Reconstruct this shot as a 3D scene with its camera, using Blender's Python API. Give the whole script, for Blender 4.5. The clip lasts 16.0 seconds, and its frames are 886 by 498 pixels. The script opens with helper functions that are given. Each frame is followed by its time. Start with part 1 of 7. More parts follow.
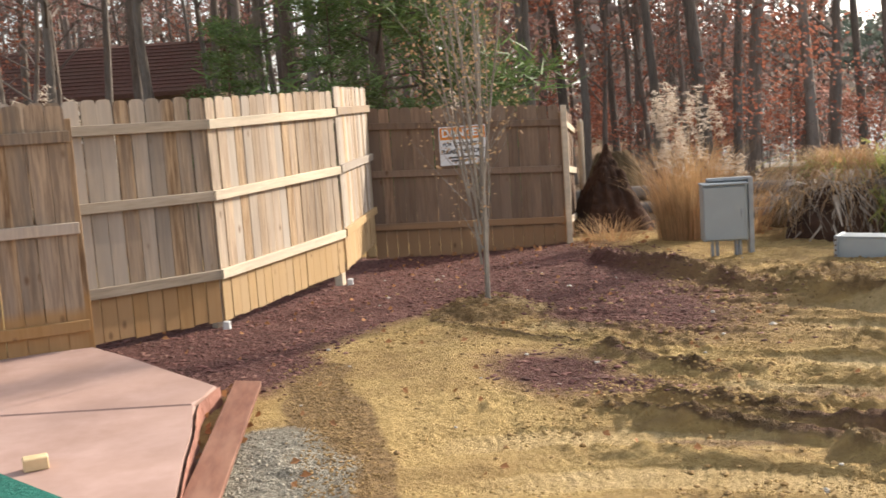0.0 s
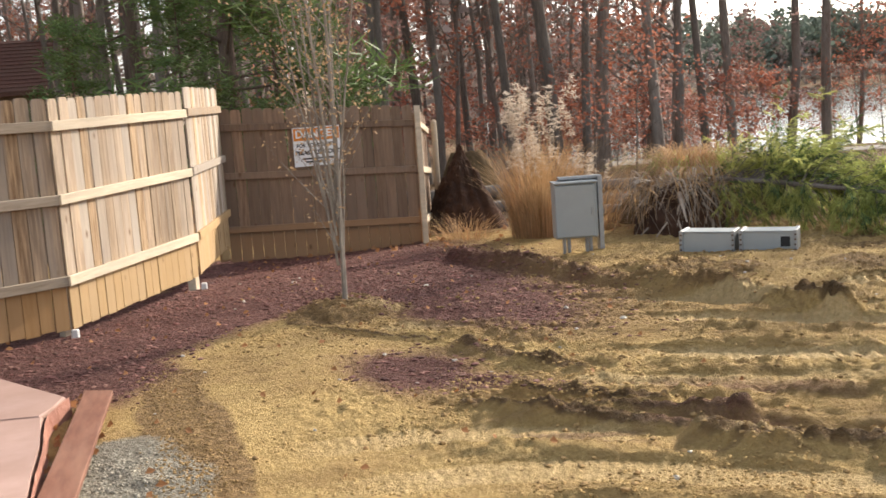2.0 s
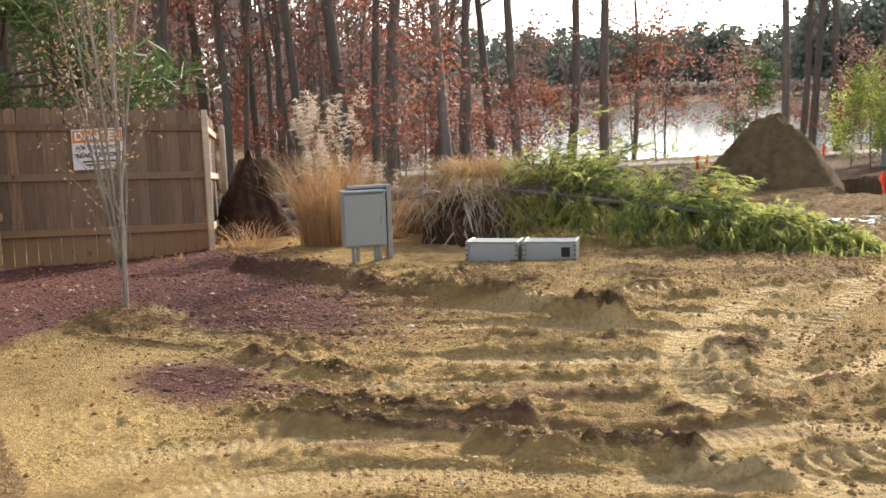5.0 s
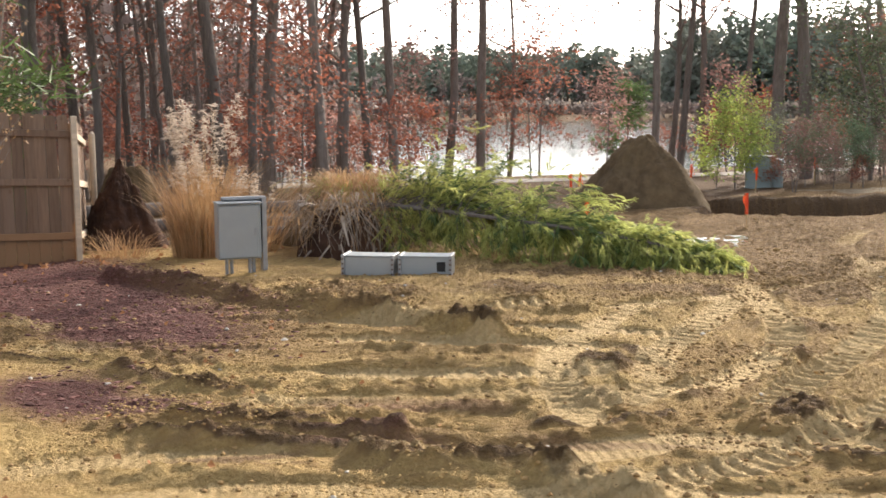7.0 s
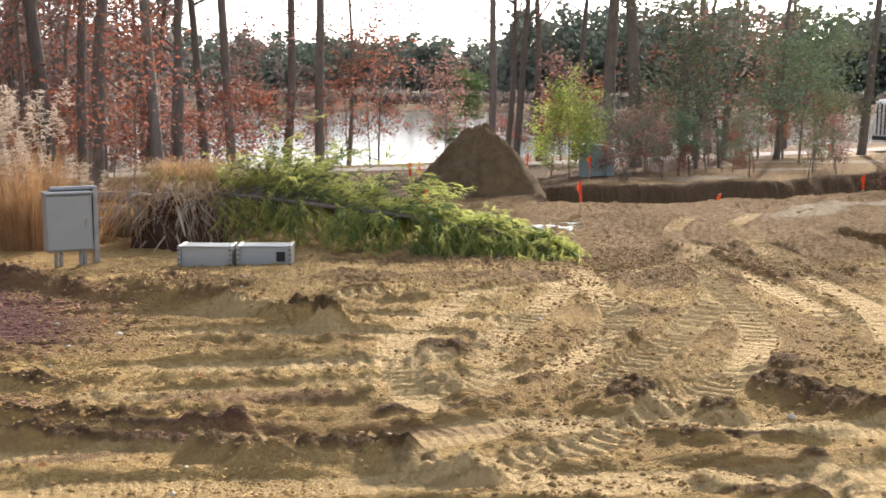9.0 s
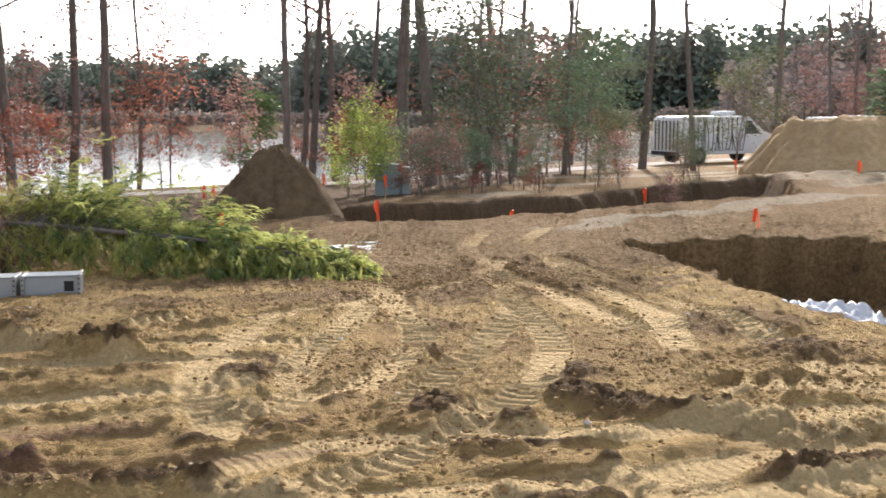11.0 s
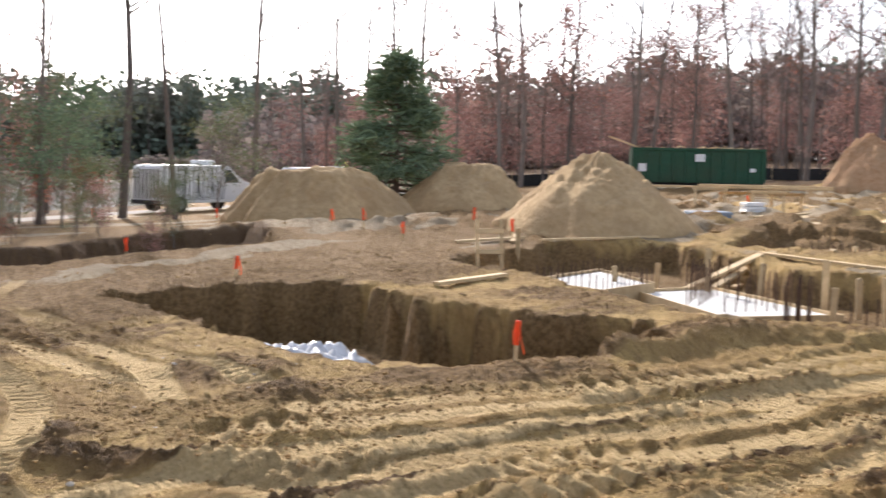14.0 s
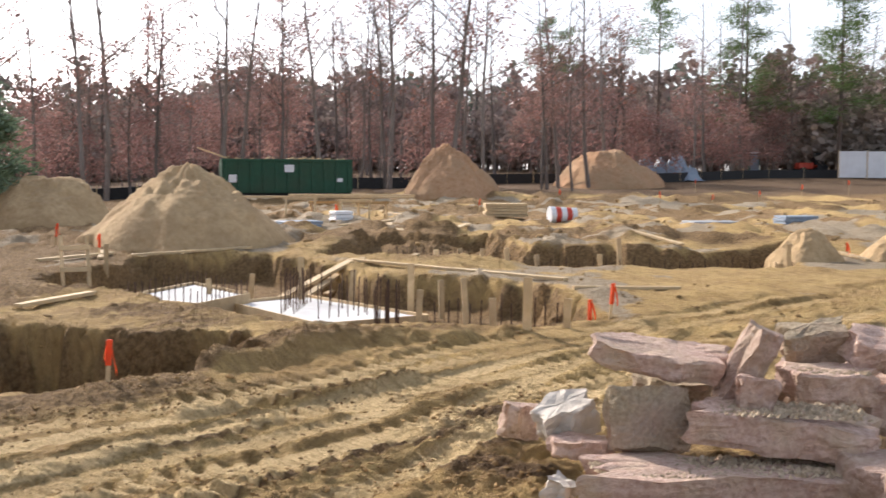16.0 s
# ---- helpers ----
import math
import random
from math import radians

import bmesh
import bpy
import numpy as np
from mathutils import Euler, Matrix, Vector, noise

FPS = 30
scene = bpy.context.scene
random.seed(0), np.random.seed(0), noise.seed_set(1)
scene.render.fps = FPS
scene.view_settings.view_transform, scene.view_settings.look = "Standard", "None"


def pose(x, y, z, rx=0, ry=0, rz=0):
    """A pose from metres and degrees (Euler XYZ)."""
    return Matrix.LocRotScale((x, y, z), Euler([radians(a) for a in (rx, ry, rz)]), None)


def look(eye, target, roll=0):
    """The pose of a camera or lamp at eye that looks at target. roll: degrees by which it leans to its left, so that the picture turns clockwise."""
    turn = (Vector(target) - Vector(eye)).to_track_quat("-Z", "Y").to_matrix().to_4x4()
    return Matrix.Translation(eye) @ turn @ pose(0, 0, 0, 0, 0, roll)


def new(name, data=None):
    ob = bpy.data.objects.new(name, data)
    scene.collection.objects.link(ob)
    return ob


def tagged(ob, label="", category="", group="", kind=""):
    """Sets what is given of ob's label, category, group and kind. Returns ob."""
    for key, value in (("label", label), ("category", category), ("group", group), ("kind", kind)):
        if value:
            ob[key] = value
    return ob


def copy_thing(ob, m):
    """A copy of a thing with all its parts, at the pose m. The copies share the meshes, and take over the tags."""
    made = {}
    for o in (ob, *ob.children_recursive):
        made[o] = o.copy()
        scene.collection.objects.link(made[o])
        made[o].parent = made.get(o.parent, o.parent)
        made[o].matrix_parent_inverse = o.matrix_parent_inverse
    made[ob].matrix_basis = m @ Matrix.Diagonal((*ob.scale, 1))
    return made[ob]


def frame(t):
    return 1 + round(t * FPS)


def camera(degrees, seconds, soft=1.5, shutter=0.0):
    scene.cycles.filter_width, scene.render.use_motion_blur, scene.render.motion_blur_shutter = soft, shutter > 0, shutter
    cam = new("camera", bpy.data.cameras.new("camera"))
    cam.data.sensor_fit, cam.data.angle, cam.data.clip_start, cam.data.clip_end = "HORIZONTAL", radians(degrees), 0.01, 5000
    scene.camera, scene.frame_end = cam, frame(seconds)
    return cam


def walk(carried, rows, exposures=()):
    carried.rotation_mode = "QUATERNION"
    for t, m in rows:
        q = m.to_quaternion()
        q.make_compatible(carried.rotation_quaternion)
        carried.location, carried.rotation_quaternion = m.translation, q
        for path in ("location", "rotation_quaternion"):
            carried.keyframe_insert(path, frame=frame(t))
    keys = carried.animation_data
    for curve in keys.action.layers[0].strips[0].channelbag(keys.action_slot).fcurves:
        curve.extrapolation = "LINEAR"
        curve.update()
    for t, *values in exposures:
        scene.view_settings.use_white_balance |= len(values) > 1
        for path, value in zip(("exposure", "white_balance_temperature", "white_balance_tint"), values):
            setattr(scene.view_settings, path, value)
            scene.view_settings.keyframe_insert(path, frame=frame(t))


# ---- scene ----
# camera: a person standing by the patio turns from the fence to the building site
EYE = (0.0, 0.0, 1.8)
cam = camera(42.56, 16.0, soft=1.5, shutter=0.4)
# seconds, yaw, pitch, roll
ROWS = (
    (0, 0.03, -7.90, 3.90),
    (0.5, -2.56, -8.29, 3.75),
    (1, -3.85, -7.86, 3.79),
    (1.5, -5.30, -7.88, 3.80),
    (2, -7.29, -8.37, 3.90),
    (2.5, -9.28, -8.78, 3.19),
    (3, -11.21, -7.93, 2.45),
    (3.5, -13.07, -8.02, 2.46),
    (4, -14.97, -8.37, 2.45),
    (4.2, -15.67, -8.75, 2.45),
    (6.3, -21.16, -7.58, 0.43),
    (6.5, -21.94, -7.63, 0.39),
    (7, -23.79, -7.86, 0.18),
    (7.5, -26.00, -8.53, 0.26),
    (8, -27.80, -8.46, 0.32),
    (8.5, -29.65, -8.53, 0.48),
    (9, -31.83, -8.41, -0.35),
    (9.5, -33.75, -7.93, -0.73),
    (11.8, -45.91, -8.12, -0.03),
    (12, -46.73, -8.47, -0.25),
    (12.5, -52.26, -9.49, -0.89),
    (13, -59.04, -8.43, -1.43),
    (13.5, -63.04, -5.67, -0.86),
    (14, -67.71, -4.72, -1.07),
    (14.5, -73.93, -4.94, -0.76),
    (15, -79.49, -4.75, -0.56),
    (15.5, -84.22, -4.54, -0.43),
    (16, -88.09, -3.90, -0.39),
)
walk(cam, [(t, pose(*EYE, 90 + p, r, y)) for t, y, p, r in ROWS],
     exposures=[(0, 1.02, 6380, 10), (4, 1.04, 6350, 10), (9, 1.02, 6250, 13), (12, 0.92, 5950, 13), (14, 0.85, 5980, 14), (16, 0.76, 5980, 14)])

# ---- light: low, slightly hazy winter sun ahead to the east of the fence, bright pale sky ----
SUN_AZ, SUN_EL = 51.0, 27.0
world = bpy.data.worlds.new("sky")
scene.world = world
world.use_nodes = True
wn = world.node_tree.nodes
sky = wn.new("ShaderNodeTexSky")
sky.sky_type = "NISHITA"
sky.sun_disc = False
sky.sun_elevation, sky.sun_rotation = radians(SUN_EL), radians(SUN_AZ)
sky.air_density, sky.dust_density, sky.ozone_density = 1.0, 2.0, 1.0
wn["Background"].inputs["Strength"].default_value = 0.15
haze = wn.new("ShaderNodeHueSaturation")  # thin high haze takes most of the blue out of the sky
haze.inputs["Saturation"].default_value = 0.35
world.node_tree.links.new(sky.outputs[0], haze.inputs["Color"])
world.node_tree.links.new(haze.outputs[0], wn["Background"].inputs["Color"])
sun = new("sun", bpy.data.lights.new("sun", "SUN"))
sun.data.energy, sun.data.angle, sun.data.color = 3.9, radians(0.7), (1.0, 0.87, 0.70)
sd = Vector((math.sin(radians(SUN_AZ)) * math.cos(radians(SUN_EL)),
             math.cos(radians(SUN_AZ)) * math.cos(radians(SUN_EL)), math.sin(radians(SUN_EL))))
sun.matrix_world = look(sd * 50, (0, 0, 0))


# ---- materials ----
def rgb(c):
    return (c[0], c[1], c[2], 1.0)


def surface(name, a, b, scale=8.0, c=None, scale2=0.8, rough=0.8, bump=0.3, metal=0.0,
            stretch=(1, 1, 1), vary=0.0, island=0.0, detail=6.0, depth=0.02, through_light=0.0, spec=0.3, amount=0.6, grey=None):
    """A two-scale surface: a to b by fine grain, stains of c by a broad noise, relief from the grain."""
    m = bpy.data.materials.new(name)
    m.use_nodes = True
    n, l = m.node_tree.nodes, m.node_tree.links
    bs = n["Principled BSDF"]
    tc = n.new("ShaderNodeTexCoord")
    mp = n.new("ShaderNodeMapping")
    mp.inputs["Scale"].default_value = stretch
    l.new(tc.outputs["Object"], mp.inputs["Vector"])
    vec = mp.outputs[0]
    if vary:
        oi = n.new("ShaderNodeObjectInfo")
        ad = n.new("ShaderNodeVectorMath")
        ad.operation = "MULTIPLY_ADD"
        l.new(oi.outputs["Random"], ad.inputs[0])
        ad.inputs[1].default_value = (37, 91, 53)
        l.new(vec, ad.inputs[2])
        vec = ad.outputs[0]
    nz = n.new("ShaderNodeTexNoise")
    nz.inputs["Scale"].default_value, nz.inputs["Detail"].default_value = scale, detail
    nz.inputs["Roughness"].default_value = 0.65
    l.new(vec, nz.inputs["Vector"])
    rp = n.new("ShaderNodeValToRGB")
    rp.color_ramp.elements[0].position, rp.color_ramp.elements[1].position = 0.3, 0.7
    rp.color_ramp.elements[0].color, rp.color_ramp.elements[1].color = rgb(a), rgb(b)
    l.new(nz.outputs["Fac"], rp.inputs[0])
    col = rp.outputs[0]
    if c is not None:
        n2 = n.new("ShaderNodeTexNoise")
        n2.inputs["Scale"].default_value, n2.inputs["Detail"].default_value = scale2, 4.0
        l.new(vec, n2.inputs["Vector"])
        r2 = n.new("ShaderNodeMapRange")
        r2.inputs[1].default_value, r2.inputs[2].default_value, r2.inputs[4].default_value = 0.42, 0.68, amount
        l.new(n2.outputs["Fac"], r2.inputs[0])
        mx = n.new("ShaderNodeMix")
        mx.data_type = "RGBA"
        l.new(r2.outputs[0], mx.inputs[0])
        l.new(col, mx.inputs[6])
        mx.inputs[7].default_value = rgb(c)
        col = mx.outputs[2]
    if grey is not None:
        ml = n.new("ShaderNodeMath")
        ml.operation = "MULTIPLY"
        ml.inputs[1].default_value = 7.31
        l.new(oi.outputs["Random"], ml.inputs[0])
        fr = n.new("ShaderNodeMath")
        fr.operation = "FRACT"
        l.new(ml.outputs[0], fr.inputs[0])
        sc = n.new("ShaderNodeMath")
        sc.operation = "MULTIPLY"
        sc.inputs[1].default_value = 0.8
        l.new(fr.outputs[0], sc.inputs[0])
        gx = n.new("ShaderNodeMix")
        gx.data_type = "RGBA"
        l.new(sc.outputs[0], gx.inputs[0])
        l.new(col, gx.inputs[6])
        gx.inputs[7].default_value = rgb(grey)
        col = gx.outputs[2]
    if vary or island:
        hs = n.new("ShaderNodeHueSaturation")
        mr = n.new("ShaderNodeMapRange")
        k = vary or island
        mr.inputs[3].default_value, mr.inputs[4].default_value = 1 - k, 1 + k
        if vary:
            l.new(oi.outputs["Random"], mr.inputs[0])
        else:
            ge = n.new("ShaderNodeNewGeometry")
            l.new(ge.outputs["Random Per Island"], mr.inputs[0])
        l.new(mr.outputs[0], hs.inputs["Value"])
        l.new(col, hs.inputs["Color"])
        col = hs.outputs[0]
    l.new(col, bs.inputs["Base Color"])
    bs.inputs["Roughness"].default_value, bs.inputs["Metallic"].default_value = rough, metal
    bs.inputs["Specular IOR Level"].default_value = spec
    if bump:
        bp = n.new("ShaderNodeBump")
        bp.inputs["Strength"].default_value, bp.inputs["Distance"].default_value = bump, depth
        l.new(nz.outputs["Fac"], bp.inputs["Height"])
        l.new(bp.outputs[0], bs.inputs["Normal"])
    if through_light:
        tr = n.new("ShaderNodeBsdfTranslucent")
        l.new(col, tr.inputs["Color"])
        ms = n.new("ShaderNodeMixShader")
        ms.inputs[0].default_value = through_light
        l.new(bs.outputs[0], ms.inputs[1])
        l.new(tr.outputs[0], ms.inputs[2])
        l.new(ms.outputs[0], n["Material Output"].inputs[0])
    return m


M = {}
M["picket"] = surface("weathered_cedar", (0.15, 0.085, 0.04), (0.38, 0.25, 0.14), 5, (0.25, 0.20, 0.16), 0.9, 0.85, 0.45,
                      stretch=(7, 7, 0.45), vary=0.32, depth=0.004, amount=0.75, grey=(0.40, 0.345, 0.29))
# same cedar, paler for the panels facing the sun: sunlight put into the colour
M["picket_sunlit"] = surface("sunlit_cedar", (0.21, 0.125, 0.06), (0.45, 0.32, 0.195), 5, (0.33, 0.26, 0.20), 0.8, 0.8, 0.3,
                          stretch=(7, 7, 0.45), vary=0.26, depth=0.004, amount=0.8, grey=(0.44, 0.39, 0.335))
# same cedar, darker for panels turned from the sun: shade put into the colour
M["picket_shade"] = surface("shaded_cedar", (0.16, 0.095, 0.058), (0.29, 0.185, 0.115), 5, (0.21, 0.155, 0.12), 1.2, 0.85, 0.35,
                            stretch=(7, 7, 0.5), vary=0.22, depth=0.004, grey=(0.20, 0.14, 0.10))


def weathered(m, honey, low):
    """Sheltered honey-coloured wood under the lowest rail, and dark knots."""
    n, l = m.node_tree.nodes, m.node_tree.links
    bs = n["Principled BSDF"]
    col = bs.inputs["Base Color"].links[0].from_socket
    tc, sp, oi = n.new("ShaderNodeTexCoord"), n.new("ShaderNodeSeparateXYZ"), n.new("ShaderNodeObjectInfo")
    l.new(tc.outputs["Object"], sp.inputs[0])
    mr = n.new("ShaderNodeMapRange")
    mr.inputs[1].default_value, mr.inputs[2].default_value, mr.inputs[3].default_value, mr.inputs[4].default_value = low, low + 0.07, 0.8, 0.0
    l.new(sp.outputs["Z"], mr.inputs[0])
    mx = n.new("ShaderNodeMix")
    mx.data_type, mx.blend_type = "RGBA", "MIX"
    l.new(mr.outputs[0], mx.inputs[0])
    l.new(col, mx.inputs[6])
    mx.inputs[7].default_value = rgb(honey)
    mp = n.new("ShaderNodeVectorMath")
    mp.operation = "MULTIPLY_ADD"
    l.new(oi.outputs["Random"], mp.inputs[0])
    mp.inputs[1].default_value = (31, 17, 23)
    sc = n.new("ShaderNodeVectorMath")
    sc.operation = "MULTIPLY"
    sc.inputs[1].default_value = (1.0, 1.0, 0.55)
    l.new(tc.outputs["Object"], sc.inputs[0])
    l.new(sc.outputs[0], mp.inputs[2])
    vo = n.new("ShaderNodeTexVoronoi")
    vo.inputs["Scale"].default_value = 5.0
    l.new(mp.outputs[0], vo.inputs["Vector"])
    kr = n.new("ShaderNodeMapRange")
    kr.inputs[1].default_value, kr.inputs[2].default_value, kr.inputs[3].default_value, kr.inputs[4].default_value = 0.05, 0.13, 0.75, 0.0
    l.new(vo.outputs["Distance"], kr.inputs[0])
    kx = n.new("ShaderNodeMix")
    kx.data_type = "RGBA"
    l.new(kr.outputs[0], kx.inputs[0])
    l.new(mx.outputs[2], kx.inputs[6])
    kx.inputs[7].default_value = rgb((0.13, 0.07, 0.035))
    l.new(kx.outputs[2], bs.inputs["Base Color"])


for key in ("picket", "picket_sunlit", "picket_shade"):  # crisp grain
    for nd in M[key].node_tree.nodes:
        if nd.type == "VALTORGB":
            nd.color_ramp.elements[0].position, nd.color_ramp.elements[1].position = 0.40, 0.60
weathered(M["picket"], (0.36, 0.20, 0.075), 0.36)
weathered(M["picket_sunlit"], (0.43, 0.28, 0.125), 0.36)
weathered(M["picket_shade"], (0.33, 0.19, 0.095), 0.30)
M["rail"] = surface("pale_rail_wood", (0.48, 0.39, 0.275), (0.66, 0.555, 0.415), 6, (0.42, 0.355, 0.275), 1.5, 0.85, 0.3,
                    stretch=(0.6, 7, 7), vary=0.12, depth=0.004)
M["rail_grey"] = surface("grey_rail_wood", (0.26, 0.20, 0.14), (0.44, 0.36, 0.27), 6, (0.30, 0.25, 0.20), 1.5, 0.85, 0.3,
                         stretch=(0.6, 7, 7), vary=0.12, depth=0.004)
M["lumber"] = surface("sawn_lumber", (0.50, 0.36, 0.19), (0.66, 0.50, 0.29), 9, (0.42, 0.31, 0.18), 2, 0.8, 0.25, stretch=(1, 1, 1), vary=0.2, depth=0.004)
M["bark"] = surface("grey_brown_bark", (0.10, 0.078, 0.064), (0.23, 0.19, 0.16), 9, (0.25, 0.23, 0.21), 0.7, 0.95, 0.8,
                    stretch=(2.5, 2.5, 0.35), vary=0.25, depth=0.04, amount=0.5)
M["bark_pale"] = surface("pale_bark", (0.20, 0.17, 0.14), (0.36, 0.32, 0.27), 20, (0.12, 0.09, 0.07), 4, 0.9, 0.4, stretch=(1, 1, 0.3), depth=0.01)
M["bark_pine"] = surface("pine_bark", (0.07, 0.048, 0.036), (0.19, 0.13, 0.095), 9, (0.12, 0.10, 0.09), 0.7, 0.95, 0.9,
                         stretch=(2.5, 2.5, 0.5), vary=0.2, depth=0.05)
M["russet"] = surface("russet_oak_leaves", (0.23, 0.075, 0.05), (0.38, 0.15, 0.095), 2.5, (0.29, 0.17, 0.12), 0.6, 0.7, 0, island=0.35, through_light=0.45)
M["maroon"] = surface("dull_maroon_leaves", (0.24, 0.125, 0.11), (0.36, 0.205, 0.175), 2.5, (0.31, 0.235, 0.19), 0.6, 0.8, 0, island=0.35, through_light=0.4)
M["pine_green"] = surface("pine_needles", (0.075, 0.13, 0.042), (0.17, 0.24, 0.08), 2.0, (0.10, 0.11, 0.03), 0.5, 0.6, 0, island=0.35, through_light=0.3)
M["spruce_green"] = surface("dark_spruce_needles", (0.10, 0.15, 0.09), (0.20, 0.265, 0.15), 2.0, None, 0.5, 0.65, 0, island=0.35, through_light=0.2)
M["bright_green"] = surface("yellow_green_leaves", (0.24, 0.32, 0.06), (0.42, 0.48, 0.14), 3.0, (0.46, 0.44, 0.16), 0.8, 0.5, 0, island=0.3, through_light=0.55)
M["holly_green"] = surface("glossy_olive_leaves", (0.09, 0.12, 0.055), (0.19, 0.22, 0.10), 3.0, (0.16, 0.15, 0.09), 0.8, 0.35, 0, island=0.35, through_light=0.25, spec=0.6)
# distant foliage is paled and greyed: aerial haze painted into the base colours
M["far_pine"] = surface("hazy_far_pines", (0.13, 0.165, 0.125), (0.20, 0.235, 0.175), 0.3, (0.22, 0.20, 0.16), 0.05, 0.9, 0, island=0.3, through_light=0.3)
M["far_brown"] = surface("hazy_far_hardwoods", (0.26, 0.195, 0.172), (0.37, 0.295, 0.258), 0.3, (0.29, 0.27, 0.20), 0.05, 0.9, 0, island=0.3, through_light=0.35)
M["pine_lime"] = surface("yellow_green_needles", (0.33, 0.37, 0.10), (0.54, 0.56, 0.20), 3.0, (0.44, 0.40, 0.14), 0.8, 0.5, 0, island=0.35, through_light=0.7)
M["straw"] = surface("dry_straw", (0.36, 0.22, 0.105), (0.56, 0.39, 0.22), 3.0, (0.42, 0.20, 0.09), 1.0, 0.75, 0, island=0.3, through_light=0.35)
M["plume"] = surface("pale_plume", (0.50, 0.41, 0.32), (0.68, 0.59, 0.49), 6.0, None, 1.0, 0.85, 0, island=0.15, through_light=0.45)
M["darkmulch"] = surface("wet_dark_mulch", (0.03, 0.016, 0.011), (0.085, 0.045, 0.028), 7, (0.12, 0.06, 0.035), 1.5, 1.0, 1.0, depth=0.08, detail=9)
M["greyroot"] = surface("grey_dry_roots", (0.30, 0.235, 0.18), (0.52, 0.44, 0.36), 8.0, (0.14, 0.09, 0.06), 2.0, 0.9, 0.3, island=0.3, depth=0.01)
M["steel_grey"] = surface("grey_painted_steel", (0.30, 0.325, 0.33), (0.345, 0.37, 0.375), 2.0, (0.27, 0.285, 0.28), 1.2, 0.45, 0.05, metal=0.2, depth=0.003, spec=0.5)
M["galv"] = surface("galvanised_steel", (0.30, 0.31, 0.32), (0.42, 0.43, 0.44), 14, (0.24, 0.25, 0.25), 2.0, 0.5, 0.08, metal=0.55, depth=0.003)
M["concrete"] = surface("fresh_concrete", (0.60, 0.59, 0.57), (0.74, 0.73, 0.71), 5, (0.48, 0.46, 0.43), 0.9, 0.85, 0.15, depth=0.006)
M["patio"] = surface("red_stamped_concrete", (0.34, 0.215, 0.172), (0.46, 0.31, 0.262), 2.2, (0.29, 0.18, 0.14), 1.6, 0.75, 0.25, depth=0.006)
M["patio_edge"] = surface("rough_red_concrete_edge", (0.27, 0.115, 0.08), (0.42, 0.215, 0.16), 9, (0.20, 0.09, 0.07), 2.0, 0.95, 0.8, depth=0.02)
M["redslab"] = surface("broken_red_concrete", (0.38, 0.235, 0.175), (0.66, 0.49, 0.40), 26, (0.48, 0.385, 0.26), 3.4, 0.95, 1.0, vary=0.14, depth=0.03)
M["greyslab"] = surface("gravelly_slab_underside", (0.26, 0.20, 0.125), (0.55, 0.45, 0.31), 44, (0.46, 0.31, 0.25), 3.0, 1.0, 1.0, depth=0.03)
M["whiterock"] = surface("pale_concrete_lump", (0.48, 0.43, 0.365), (0.66, 0.60, 0.52), 14, (0.45, 0.40, 0.33), 2.0, 0.95, 0.7, depth=0.03)
M["dirt"] = surface("piled_sandy_dirt", (0.36, 0.245, 0.12), (0.54, 0.39, 0.215), 5, (0.29, 0.19, 0.095), 0.7, 1.0, 1.0, depth=0.06, detail=9)
M["darkdirt"] = surface("damp_brown_dirt", (0.085, 0.056, 0.028), (0.17, 0.115, 0.06), 5, (0.20, 0.14, 0.07), 0.7, 1.0, 1.0, depth=0.06, detail=9)
M["reddirt"] = surface("orange_clay_dirt", (0.36, 0.20, 0.10), (0.50, 0.31, 0.175), 4, (0.36, 0.26, 0.15), 0.5, 1.0, 1.0, depth=0.08, detail=9)
M["rust"] = surface("rusty_rebar", (0.06, 0.038, 0.028), (0.14, 0.08, 0.05), 30, None, 1, 0.85, 0.2, depth=0.002)
M["orange"] = surface("fluorescent_orange_tape", (0.85, 0.10, 0.03), (0.95, 0.15, 0.04), 6, None, 1, 0.5, 0, vary=0.1, through_light=0.3)
M["dump_green"] = surface("dark_green_painted_steel", (0.012, 0.062, 0.032), (0.02, 0.085, 0.045), 3, (0.035, 0.06, 0.03), 0.8, 0.5, 0.1, depth=0.01)
M["white"] = surface("white_paint", (0.74, 0.75, 0.76), (0.80, 0.81, 0.82), 3, (0.66, 0.66, 0.66), 1, 0.4, 0.03, spec=0.5)
M["black"] = surface("black_rubber", (0.014, 0.014, 0.015), (0.03, 0.03, 0.03), 10, None, 1, 0.7, 0.1)
M["plastic_sheet"] = surface("white_plastic_sheet", (0.66, 0.69, 0.74), (0.80, 0.82, 0.86), 4, None, 1, 0.35, 0.25, depth=0.02, through_light=0.2, spec=0.5)
M["bluegrey"] = surface("blue_grey_tarp", (0.20, 0.25, 0.31), (0.32, 0.37, 0.43), 6, None, 1, 0.5, 0.3, depth=0.02)
M["roof"] = surface("brown_shingle_roof", (0.10, 0.05, 0.04), (0.17, 0.085, 0.065), 9, (0.13, 0.08, 0.06), 1, 0.95, 0.4, depth=0.01)
M["teal"] = surface("grey_green_cabinet_paint", (0.27, 0.33, 0.33), (0.33, 0.39, 0.39), 3, (0.24, 0.29, 0.28), 1, 0.45, 0.05)
M["turf"] = surface("green_outdoor_carpet", (0.008, 0.10, 0.075), (0.025, 0.19, 0.14), 90, (0.01, 0.07, 0.05), 3, 0.95, 0.9, depth=0.008)
